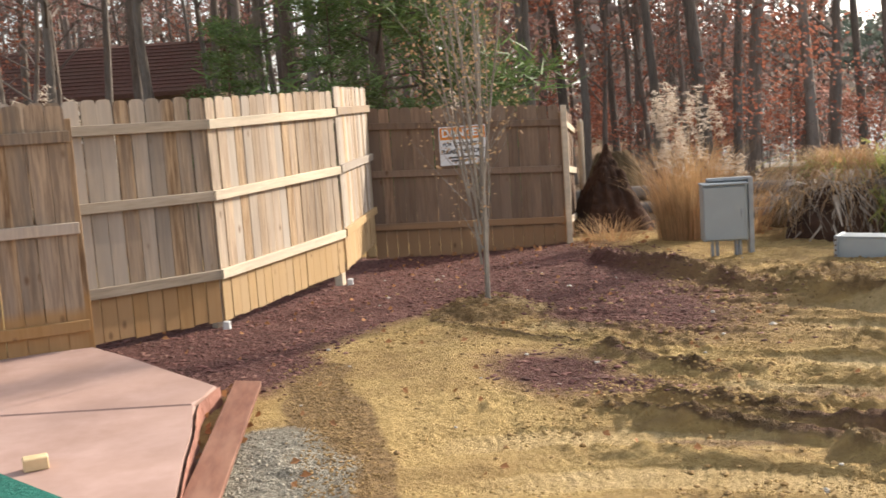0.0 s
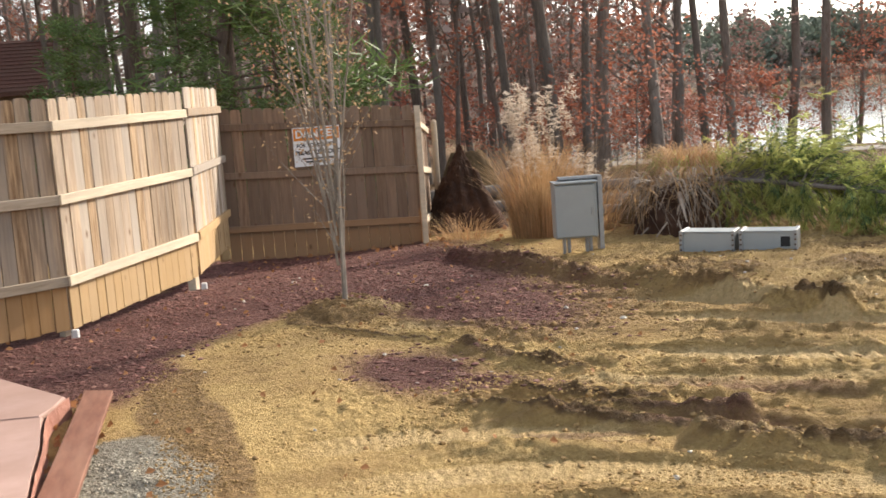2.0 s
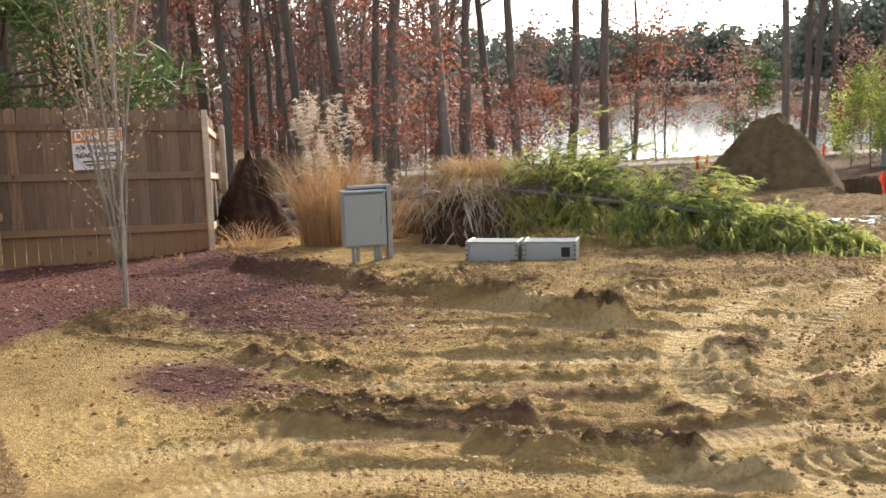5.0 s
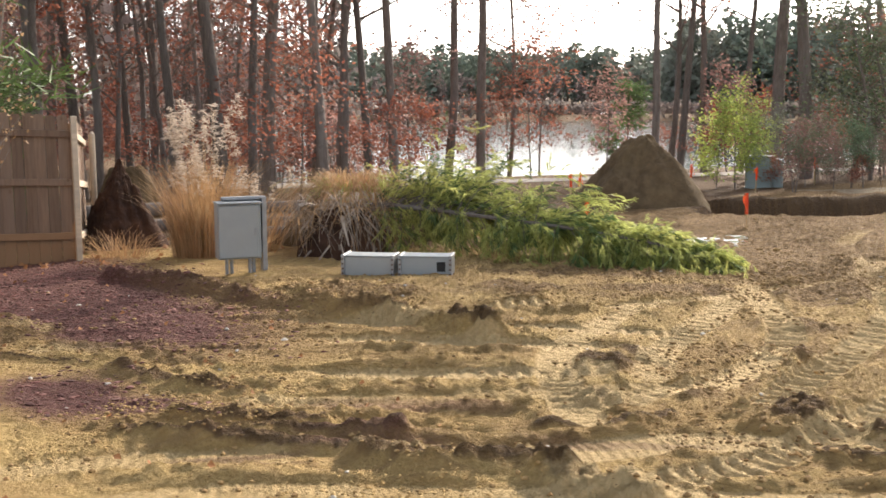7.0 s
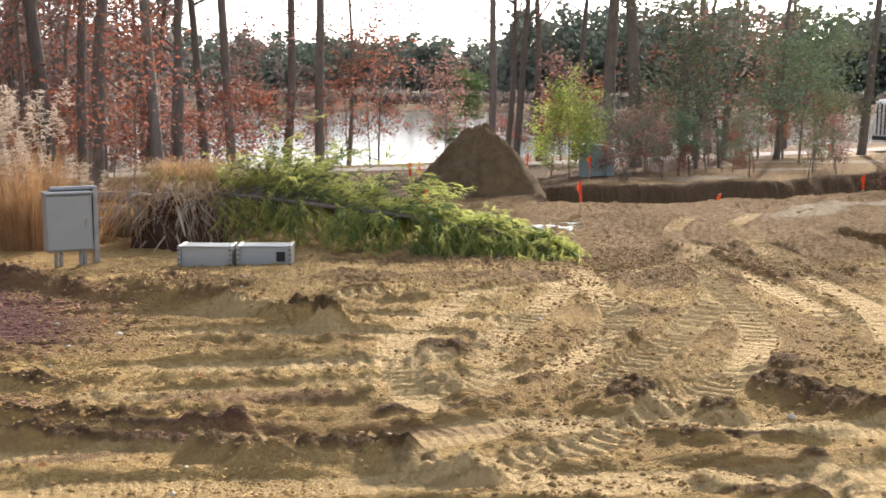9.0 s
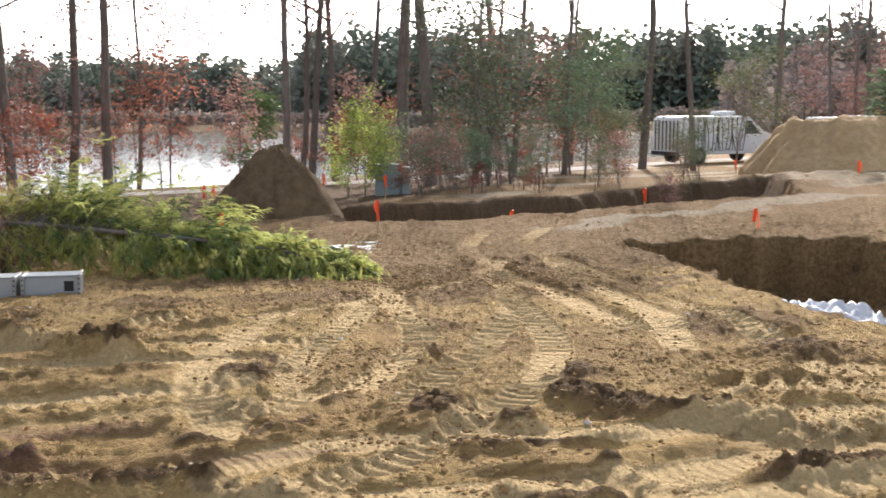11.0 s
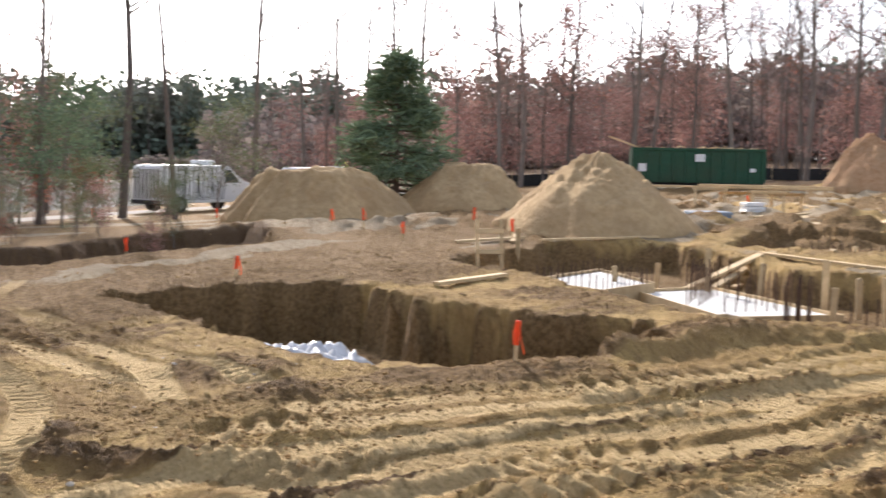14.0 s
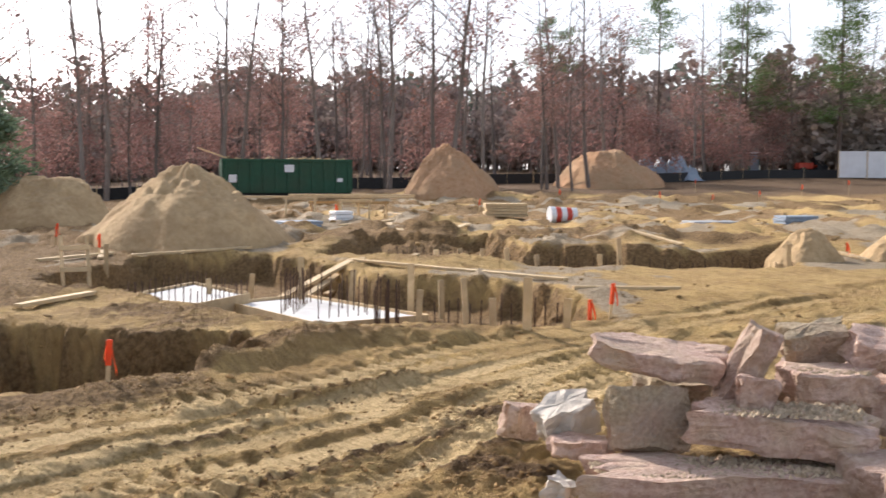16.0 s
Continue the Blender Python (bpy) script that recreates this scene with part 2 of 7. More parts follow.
M["board"] = surface("dark_red_stained_board", (0.13, 0.05, 0.032), (0.21, 0.09, 0.055), 6, (0.28, 0.15, 0.10), 2, 0.7, 0.2, stretch=(1, 5, 5), depth=0.003)
M["sign_orange"] = surface("orange_sign_paint", (0.62, 0.20, 0.025), (0.70, 0.25, 0.035), 4, None, 1, 0.5, 0)
M["sign_white"] = surface("white_sign_paint", (0.72, 0.72, 0.72), (0.78, 0.78, 0.78), 4, None, 1, 0.5, 0)
M["ink"] = surface("black_ink", (0.02, 0.02, 0.022), (0.03, 0.03, 0.03), 4, None, 1, 0.6, 0)
M["red"] = surface("faded_red_plastic", (0.50, 0.06, 0.035), (0.60, 0.09, 0.05), 4, None, 1, 0.5, 0)
M["asphalt"] = surface("pale_gravel_road", (0.22, 0.20, 0.175), (0.33, 0.30, 0.265), 7, (0.26, 0.21, 0.15), 0.5, 0.95, 0.5)
M["glass_dark"] = surface("tinted_vehicle_glass", (0.03, 0.05, 0.05), (0.05, 0.08, 0.08), 3, None, 1, 0.08, 0, spec=0.8)


def water_material():
    m = bpy.data.materials.new("rippled_lake_water")
    m.use_nodes = True
    n, l = m.node_tree.nodes, m.node_tree.links
    bs = n["Principled BSDF"]
    bs.inputs["Base Color"].default_value = (0.035, 0.04, 0.035, 1)
    bs.inputs["Roughness"].default_value = 0.10
    bs.inputs["IOR"].default_value = 1.33
    tc = n.new("ShaderNodeTexCoord")
    nz = n.new("ShaderNodeTexNoise")
    nz.inputs["Scale"].default_value, nz.inputs["Detail"].default_value = 1.4, 4
    bp = n.new("ShaderNodeBump")
    bp.inputs["Strength"].default_value, bp.inputs["Distance"].default_value = 0.35, 0.05
    l.new(tc.outputs["Object"], nz.inputs["Vector"])
    l.new(nz.outputs["Fac"], bp.inputs["Height"])
    l.new(bp.outputs[0], bs.inputs["Normal"])
    return m


def ground_material():
    m = bpy.data.materials.new("yellow_sand_and_mulch")
    m.use_nodes = True
    n, l = m.node_tree.nodes, m.node_tree.links
    bs = n["Principled BSDF"]
    bs.inputs["Roughness"].default_value = 0.95
    bs.inputs["Specular IOR Level"].default_value = 0.2
    tc = n.new("ShaderNodeTexCoord")

    def noise_node(scale, detail=6.0, rough=0.6):
        z = n.new("ShaderNodeTexNoise")
        z.inputs["Scale"].default_value, z.inputs["Detail"].default_value, z.inputs["Roughness"].default_value = scale, detail, rough
        l.new(tc.outputs["Object"], z.inputs["Vector"])
        return z.outputs["Fac"]

    def ramp(fac, a, b, lo=0.35, hi=0.65):
        r = n.new("ShaderNodeValToRGB")
        r.color_ramp.elements[0].position, r.color_ramp.elements[1].position = lo, hi
        r.color_ramp.elements[0].color, r.color_ramp.elements[1].color = rgb(a), rgb(b)
        l.new(fac, r.inputs[0])
        return r.outputs[0]

    def mix(fac, a, b):
        x = n.new("ShaderNodeMix")
        x.data_type = "RGBA"
        l.new(fac, x.inputs[0])
        l.new(a, x.inputs[6])
        l.new(b, x.inputs[7])
        return x.outputs[2]

    def mask(name, speckle, lo=0.35, hi=0.65):
        """The painted area of a covering, its edge broken up by a noise."""
        at = n.new("ShaderNodeAttribute")
        at.attribute_name = name
        ad = n.new("ShaderNodeMath")
        ad.operation = "MULTIPLY_ADD"
        l.new(speckle, ad.inputs[0])
        ad.inputs[1].default_value = 0.7
        l.new(at.outputs["Fac"], ad.inputs[2])
        mr = n.new("ShaderNodeMapRange")
        mr.inputs[1].default_value, mr.inputs[2].default_value = lo + 0.35, hi + 0.35
        l.new(ad.outputs[0], mr.inputs[0])
        return mr.outputs[0]

    crumb = noise_node(15.0, 6.0, 0.75)
    fine, mid, broad = noise_node(38.0, 8.0, 0.7), noise_node(7.0, 10.0, 0.7), noise_node(0.9, 5.0)
    vo = n.new("ShaderNodeTexVoronoi")
    vo.inputs["Scale"].default_value = 55.0
    l.new(tc.outputs["Object"], vo.inputs["Vector"])
    sand = mix(ramp(broad, (0, 0, 0), (1, 1, 1), 0.42, 0.62), ramp(fine, (0.47, 0.31, 0.118), (0.70, 0.495, 0.21)),
               ramp(mid, (0.36, 0.228, 0.09), (0.57, 0.385, 0.16)))
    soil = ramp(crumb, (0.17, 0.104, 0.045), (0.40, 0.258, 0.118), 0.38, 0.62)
    mulch = mix(ramp(vo.outputs["Color"], (0, 0, 0), (1, 1, 1), 0.2, 0.9), ramp(fine, (0.08, 0.034, 0.029), (0.145, 0.063, 0.053)),
                ramp(mid, (0.15, 0.067, 0.055), (0.26, 0.13, 0.105)))
    gravel = ramp(vo.outputs["Color"], (0.22, 0.185, 0.135), (0.44, 0.40, 0.32), 0.1, 0.9)
    pale = ramp(mid, (0.36, 0.28, 0.18), (0.48, 0.39, 0.27))
    litter = ramp(fine, (0.09, 0.055, 0.03), (0.21, 0.135, 0.075))
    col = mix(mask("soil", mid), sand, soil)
    col = mix(mask("damp", crumb), col, ramp(crumb, (0.085, 0.052, 0.026), (0.23, 0.142, 0.066), 0.36, 0.64))
    col = mix(mask("pale", mid), col, pale)
    col = mix(mask("pressed", mid), col, ramp(fine, (0.60, 0.425, 0.20), (0.78, 0.58, 0.30)))
    col = mix(mask("mulch", fine, 0.12, 0.85), col, mulch)
    col = mix(mask("gravel", fine), col, gravel)
    col = mix(mask("litter", mid), col, litter)
    fl, st = n.new("ShaderNodeAttribute"), n.new("ShaderNodeMapping")
    fl.attribute_name = "flow"
    st.inputs["Scale"].default_value = (2.2, 15.0, 1.0)
    l.new(fl.outputs["Vector"], st.inputs["Vector"])
    streak = n.new("ShaderNodeTexNoise")
    streak.inputs["Scale"].default_value, streak.inputs["Detail"].default_value, streak.inputs["Roughness"].default_value = 1.0, 6.0, 0.68
    l.new(st.outputs[0], streak.inputs["Vector"])
    clods = n.new("ShaderNodeTexVoronoi")
    clods.inputs["Scale"].default_value = 24.0
    l.new(tc.outputs["Object"], clods.inputs["Vector"])
    damp = n.new("ShaderNodeMapRange")
    damp.inputs[1].default_value, damp.inputs[2].default_value, damp.inputs[3].default_value, damp.inputs[4].default_value = 0.36, 0.50, 0.62, 0.0
    l.new(streak.outputs["Fac"], damp.inputs[0])
    tilled = n.new("ShaderNodeAttribute")
    tilled.attribute_name = "tilled"
    wet = n.new("ShaderNodeMath")
    wet.operation = "MULTIPLY"
    l.new(damp.outputs[0], wet.inputs[0])
    l.new(tilled.outputs["Fac"], wet.inputs[1])
    col = mix(wet.outputs[0], col, ramp(crumb, (0.17, 0.10, 0.045), (0.31, 0.19, 0.085)))
    l.new(col, bs.inputs["Base Color"])
    b1, b2 = n.new("ShaderNodeBump"), n.new("ShaderNodeBump")
    b1.inputs["Strength"].default_value, b1.inputs["Distance"].default_value = 0.9, 0.03
    b2.inputs["Strength"].default_value, b2.inputs["Distance"].default_value = 0.8, 0.06
    l.new(fine, b1.inputs["Height"])
    l.new(mid, b2.inputs["Height"])
    b3 = n.new("ShaderNodeBump")
    b3.inputs["Strength"].default_value, b3.inputs["Distance"].default_value = 1.0, 0.05
    l.new(crumb, b3.inputs["Height"])
    l.new(b2.outputs[0], b3.inputs["Normal"])
    lug, wave, deep = n.new("ShaderNodeAttribute"), n.new("ShaderNodeMath"), n.new("ShaderNodeMath")
    lug.attribute_name, wave.operation, deep.operation = "bars", "PINGPONG", "MULTIPLY"
    wave.inputs[1].default_value = 0.5
    l.new(lug.outputs["Fac"], wave.inputs[0])
    l.new(wave.outputs[0], deep.inputs[0])
    l.new(mask("pressed", mid), deep.inputs[1])
    b4 = n.new("ShaderNodeBump")
    b4.inputs["Strength"].default_value, b4.inputs["Distance"].default_value = 0.9, 0.05
    l.new(deep.outputs[0], b4.inputs["Height"])
    l.new(b3.outputs[0], b4.inputs["Normal"])
    b5, b6, rise = n.new("ShaderNodeBump"), n.new("ShaderNodeBump"), n.new("ShaderNodeMath")
    rise.operation = "MULTIPLY"
    l.new(streak.outputs["Fac"], rise.inputs[0])
    l.new(tilled.outputs["Fac"], rise.inputs[1])
    b5.inputs["Strength"].default_value, b5.inputs["Distance"].default_value = 1.0, 0.10
    l.new(rise.outputs[0], b5.inputs["Height"])
    l.new(b4.outputs[0], b5.inputs["Normal"])
    b6.invert = True
    b6.inputs["Strength"].default_value, b6.inputs["Distance"].default_value = 0.5, 0.02
    l.new(clods.outputs["Distance"], b6.inputs["Height"])
    l.new(b5.outputs[0], b6.inputs["Normal"])
    l.new(b6.outputs[0], b1.inputs["Normal"])
    l.new(b1.outputs[0], bs.inputs["Normal"])
    return m


M["water"], M["ground"] = water_material(), ground_material()


# ---- the lie of the land ----
def smooth(a, b, x):
    k = np.clip((x - a) / (b - a), 0, 1)
    return k * k * (3 - 2 * k)


def vnoise(x, y, seed=0):
    """Smooth value noise on a unit lattice, -1 to 1."""
    ix, iy = np.floor(x), np.floor(y)
    fx, fy = x - ix, y - iy
    fx, fy = fx * fx * (3 - 2 * fx), fy * fy * (3 - 2 * fy)

    def h(i, j):
        v = np.sin(i * 127.1 + j * 311.7 + seed * 74.7) * 43758.5453
        return v - np.floor(v)
    a, b, c, d = h(ix, iy), h(ix + 1, iy), h(ix, iy + 1), h(ix + 1, iy + 1)
    return 2 * (a + (b - a) * fx + (c - a) * fy + (a - b - c + d) * fx * fy) - 1


def fbm(x, y, scale, octaves=4, seed=0):
    v, amp = 0.0, 1.0
    for k in range(octaves):
        v = v + amp * vnoise(x * scale, y * scale, seed + k * 3.1)
        scale, amp = scale * 2.03, amp * 0.5
    return v


def along(pts, x, y):
    """Distance across and length along a bent line, for arrays of places."""
    best, run, total = np.full(np.shape(x), 1e9), np.zeros(np.shape(x)), 0.0
    for (x0, y0), (x1, y1) in zip(pts[:-1], pts[1:]):
        dx, dy = x1 - x0, y1 - y0
        ln = math.hypot(dx, dy)
        k = np.clip(((x - x0) * dx + (y - y0) * dy) / ln ** 2, 0, 1)
        d = np.hypot(x - x0 - k * dx, y - y0 - k * dy)
        near = d < best
        run = np.where(near, total + k * ln, run)
        best = np.minimum(best, d)
        total += ln
    return best, run


def curve(pts, steps=6):
    """A smooth line through the points."""
    p = [pts[0]] + list(pts) + [pts[-1]]
    out = []
    for i in range(1, len(p) - 2):
        for s in range(steps):
            t = s / steps
            out.append(tuple(0.5 * (2 * p[i][k] + (p[i + 1][k] - p[i - 1][k]) * t
                             + (2 * p[i - 1][k] - 5 * p[i][k] + 4 * p[i + 1][k] - p[i + 2][k]) * t * t
                             + (3 * p[i][k] - p[i - 1][k] - 3 * p[i + 1][k] + p[i + 2][k]) * t ** 3) for k in (0, 1)))
    return out + [tuple(pts[-1])]


def inside(poly, x, y):
    """Signed distance to a closed outline, positive inside."""
    d, _ = along(list(poly) + [poly[0]], x, y)
    n = np.zeros(np.shape(x), bool)
    for (x0, y0), (x1, y1) in zip(poly, list(poly[1:]) + [poly[0]]):
        c = ((y0 > y) != (y1 > y)) & (x < (x1 - x0) * (y - y0) / ((y1 - y0) or 1e-9) + x0)
        n ^= c
    return np.where(n, d, -d)


WATER_Z = -2.4
PIT = ((11.4, 9.3), (13.0, 8.3), (14.4, 7.4), (12.7, 5.4), (12.3, 4.0), (12.3, 2.4), (10.6, 2.0), (9.5, 2.7), (8.9, 3.6), (8.7, 4.6), (9.3, 5.8), (10.2, 7.4))
FOOTINGS = ((18.0, 7.3), (23.2, 7.0), (24.0, 4.4), (20.0, 1.9), (19.2, 0.3), (18.2, -1.2), (13.9, -1.6), (12.9, -0.5), (13.2, 0.7), (13.1, 2.4), (14.7, 3.7), (16.4, 5.2))
TRENCH = ((24.0, 3.6), (30.6, 3.0), (31.0, -0.2), (26.4, -1.2), (25.6, -3.5), (26.4, -7.2), (21.6, -6.0), (21.2, -3.4), (22.0, -0.6))
BANK = ((14.6, 19.9), (17.2, 18.5), (19.5, 17.4), (22.2, 18.2), (28.0, 17.2), (21.8, 12.6), (17.0, 13.6), (14.8, 13.4), (13.2, 14.2), (12.2, 16.4))
MULCH = ((-4.6, 8.2), (-3.4, 8.0), (-2.6, 7.9), (-1.6, 6.95), (-1.28, 7.0), (-1.05, 7.7), (-0.9, 8.6), (-0.65, 9.15), (-0.15, 9.5), (0.6, 9.3), (0.8, 8.8), (1.3, 8.6), (1.7, 8.3), (1.95, 8.7), (1.95, 9.6), (1.75, 11.0), (1.5, 14.7), (-1.3, 14.8), (-1.6, 11.9), (-2.5, 9.9))
VERGE = ((-0.98, 7.6), (-0.92, 6.9), (-0.75, 6.2), (-0.62, 5.4), (-0.56, 4.8), (-0.5, 4.0))
MULCH_SPOT = ((0.13, 7.65), (0.5, 7.8), (0.9, 7.6), (1.1, 7.0), (1.35, 6.3), (0.9, 6.4), (0.43, 6.6), (0.2, 7.05))
# the way the machines went: along the front of the site and away past the pit
DRIVE = curve(((-3.0, 5.25), (-0.5, 5.35), (1.0, 5.1), (2.2, 4.65), (3.2, 4.1), (4.2, 3.45), (5.2, 2.9), (6.4, 2.1), (7.76, 1.1), (9.04, 0.1), (10.2, -0.9), (12.0, -2.5), (16.0, -6.0), (24.0, -12.0)), 4)
TRACKS = [curve(p) for p in (
    ((7.2, 9.0), (6.62, 8.03), (6.04, 7.06), (5.56, 6.43), (5.01, 5.99), (4.5, 5.72), (3.98, 5.61), (3.2, 5.55)),
    ((8.7, 8.7), (7.48, 7.31), (6.94, 6.52), (6.25, 5.67), (5.32, 4.97), (4.49, 4.60), (3.81, 4.36), (3.05, 4.3), (2.3, 4.45)),
    ((5.6, 8.1), (4.85, 7.66), (3.99, 6.93), (3.57, 6.28), (3.3, 5.62), (3.19, 5.3)),
    ((6.3, 8.0), (5.46, 7.28), (4.59, 6.56), (4.09, 5.97)),
    ((7.3, 7.1), (6.53, 6.49), (5.57, 5.86), (4.92, 5.48), (4.3, 5.1)),
    ((17.0, -5.4), (14.4, -3.22), (11.86, -0.9), (10.71, 0.26), (9.23, 1.34), (8.09, 2.25), (7.19, 3.11), (6.2, 4.0)),
    ((16.2, -6.0), (13.6, -3.9), (11.6, -1.7), (10.13, -0.26), (9.04, 0.67), (7.76, 1.76), (6.39, 2.77), (5.3, 3.3)),
    ((16.0, -6.9), (13.0, -4.4), (11.0, -2.3), (9.6, -0.8), (8.64, -0.01), (7.32, 0.95), (6.31, 2.0), (5.2, 2.5), (4.1, 3.0)),
    ((17.0, -4.6), (13.6, -1.9), (11.6, 0.1), (10.3, 1.0), (9.0, 1.9), (8.0, 2.9), (7.0, 3.9)),
    ((12.0, -4.6), (10.4, -2.9), (9.0, -1.3), (7.6, 0.3), (6.3, 1.4), (5.0, 2.1)),
    ((9.2, 0.6), (8.1, 0.9), (6.8, 2.1), (5.5, 2.9), (4.2, 3.4), (2.4, 4.3)),
    ((1.2, 5.4), (2.6, 4.9), (3.5, 4.7), (4.6, 4.0), (6.5, 2.9)),
    ((-0.3, 5.0), (0.8, 5.0), (2.0, 4.5), (3.2, 3.9), (4.5, 3.1)),
    ((11.5, 10.5), (10.2, 9.4), (8.8, 7.6), (7.9, 6.0), (6.8, 4.9)),
    ((0.6, 8.6), (2.0, 8.2), (3.4, 7.4), (4.6, 6.6)),
    ((0.4, 9.4), (2.0, 9.0), (3.6, 8.0), (5.0, 7.0)),
    ((1.4, 7.2), (2.6, 6.7), (3.8, 6.2)),
    ((1.6, 6.4), (2.8, 6.0), (4.0, 5.7)),
    ((9.5, 9.5), (8.2, 8.6), (6.6, 8.3), (5.2, 8.2), (3.8, 8.6)),
    ((13.0, 12.0), (11.0, 10.5), (9.6, 8.4), (8.4, 6.2), (7.6, 4.6)),
    ((12.2, 12.4), (10.3, 10.9), (8.9, 9.0), (8.0, 7.2), (7.2, 5.6)),
    ((4.0, 1.8), (5.4, 1.2), (7.0, 0.2), (9.5, -1.0), (14.0, -3.0)),
    ((4.4, 2.4), (5.8, 1.7), (7.6, 0.6), (10.5, -0.8), (14.5, -2.5)),
    ((5.5, 3.9), (7.4, 2.2), (9.8, 0.4), (13.0, -1.9)),
    ((-0.6, 4.5), (0.6, 4.55), (1.8, 4.1), (3.0, 3.5)),
    ((-0.7, 5.6), (0.4, 5.7), (1.4, 5.35)))]
RIDGES = [(curve(p), w, h) for p, w, h in (
    (((1.6, 12.2), (2.1, 11.02), (2.47, 9.91), (2.75, 9.35)), 0.13, 0.30),
    (((2.8, 9.2), (3.04, 8.8), (3.38, 8.2), (3.66, 7.5)), 0.14, 0.32),
    (((0.80, 6.12), (1.09, 5.80), (1.59, 5.44), (1.84, 5.24), (2.0, 5.15)), 0.07, 0.11),
    (((1.1, 6.3), (1.5, 6.05), (1.83, 5.87)), 0.07, 0.11),
    (((1.35, 5.75), (1.53, 5.66), (1.91, 5.47), (2.1, 5.36)), 0.07, 0.12),
    (((0.98, 7.66), (1.28, 7.08), (1.58, 6.66)), 0.08, 0.10),
    (((-0.2, 9.1), (0.33, 8.47), (0.86, 7.85)), 0.035, 0.055),
    (((1.84, 5.12), (2.05, 4.92), (2.3, 4.82), (2.55, 4.72), (2.62, 4.46), (2.8, 4.18)), 0.12, 0.23),
    (((2.9, 5.28), (3.28, 5.17), (3.7, 5.2)), 0.06, 0.06),
    (((5.16, 4.55), (5.27, 4.05), (5.55, 3.4)), 0.16, 0.24),
    (((3.9, 4.2), (4.45, 3.95), (4.85, 3.84)), 0.08, 0.10),
    (((4.34, 3.55), (4.2, 3.2), (4.0, 2.9)), 0.07, 0.10),
    (((5.5, 3.15), (6.3, 2.8), (7.4, 2.05)), 0.12, 0.13),
    (((4.9, 2.85), (5.4, 2.6), (6.1, 2.2)), 0.12, 0.15),
    (((3.7, 3.6), (3.8, 3.25), (4.1, 2.85)), 0.10, 0.11),
    (((8.25, 3.75), (8.8, 3.0), (9.35, 2.62), (10.5, 2.25), (11.5, 1.65)), 0.24, 0.12),
    (((10.2, 2.35), (10.9, 2.05), (11.6, 1.6), (12.0, 1.0), (12.1, 0.4)), 0.32, 0.48),
    (((8.3, 2.15), (8.75, 1.6), (9.2, 1.15), (9.8, 0.6)), 0.13, 0.16),
    (((7.0, 2.3), (7.5, 1.85), (8.0, 1.5)), 0.13, 0.16),
    (((5.6, 1.9), (6.4, 1.2), (7.2, 0.5), (7.8, 0.1)), 0.15, 0.16))]
HEAPS = [(4.28, 4.82, 0.30, 0.27), (4.5, 4.38, 0.18, 0.23), (0.22, 9.42, 0.40, 0.34), (5.6, 4.9, 0.22, 0.17), (5.25, 6.05, 0.20, 0.17), (3.52, 5.68, 0.15, 0.13), (3.95, 6.32, 0.26, 0.18),
         (4.35, 6.45, 0.22, 0.17), (3.3, 9.95, 0.55, 0.24), (3.75, 9.55, 0.35, 0.22), (2.95, 10.1, 0.3, 0.18), (4.45, 8.45, 0.34, 0.24), (4.75, 8.1, 0.2, 0.14), (5.0, 9.6, 0.36, 0.12), (6.1, 6.9, 0.3, 0.10), (7.4, 4.3, 0.35, 0.15),
         (4.0, 5.55, 0.2, 0.09), (7.9, 5.3, 0.45, 0.18), (13.4, 4.0, 0.5, 0.16), (14.2, 4.4, 0.5, 0.14), (7.55, 0.0, 0.42, 0.30), (7.2, -0.1, 0.38, 0.28), (6.7, 0.0, 0.40, 0.20), (8.3, -0.05, 0.40, 0.16),
         (6.5, -0.25, 0.35, 0.24), (8.0, 4.9, 0.35, 0.16), (22.5, 1.0, 1.6, 0.35), (23.5, -2.4, 1.6, 0.45), (29.0, 1.6, 1.5, 0.5), (29.6, -1.6, 1.6, 0.45), (28.6, -4.0, 1.5, 0.4), (29.0, -7.0, 1.8, 0.35), (6.3, -1.5, 1.0, 0.22), (7.0, -2.4, 1.0, 0.25)]


def land(x, y):
    """The broad lie of the land."""
    s = y - 0.05 * x
    z = -0.05 * (np.log1p(np.exp((s - 9) / 1.5)) * 1.5)
    z = np.maximum(z, -1.45)
    d = np.hypot(x, y)
    lake = smooth(39, 47, s) * smooth(0.12, 0.24, x / np.maximum(y, 1)) * (1 - smooth(250, 270, d)) * (1 - 0.97 * smooth(158, 168, d) * (1 - smooth(182, 196, d)))
    z = z * (1 - lake) - 5.5 * lake
    return z + 0.03 * np.clip(x - 58, 0, 70) * (1 - lake) * smooth(0.75, 0.95, x / np.maximum(d, 1))


def near_line(pts, x, y, margin):
    """Which places lie in the box round a line."""
    px, py = [p[0] for p in pts], [p[1] for p in pts]
    return (x > min(px) - margin) & (x < max(px) + margin) & (y > min(py) - margin) & (y < max(py) + margin)


def drive(x, y):
    """Distance off the machines' way, positive beyond it, and length along it."""
    a, run = along(DRIVE, x, y)
    best, side = np.full(len(x), 1e9), np.ones(len(x))
    for (x0, y0), (x1, y1) in zip(DRIVE[:-1], DRIVE[1:]):
        k = np.clip(((x - x0) * (x1 - x0) + (y - y0) * (y1 - y0)) / ((x1 - x0) ** 2 + (y1 - y0) ** 2), 0, 1)
        d = np.hypot(x - x0 - k * (x1 - x0), y - y0 - k * (y1 - y0))
        side = np.where(d < best, np.sign((x1 - x0) * (y - y0) - (y1 - y0) * (x - x0)), side)
        best = np.minimum(best, d)
    return a * side, run


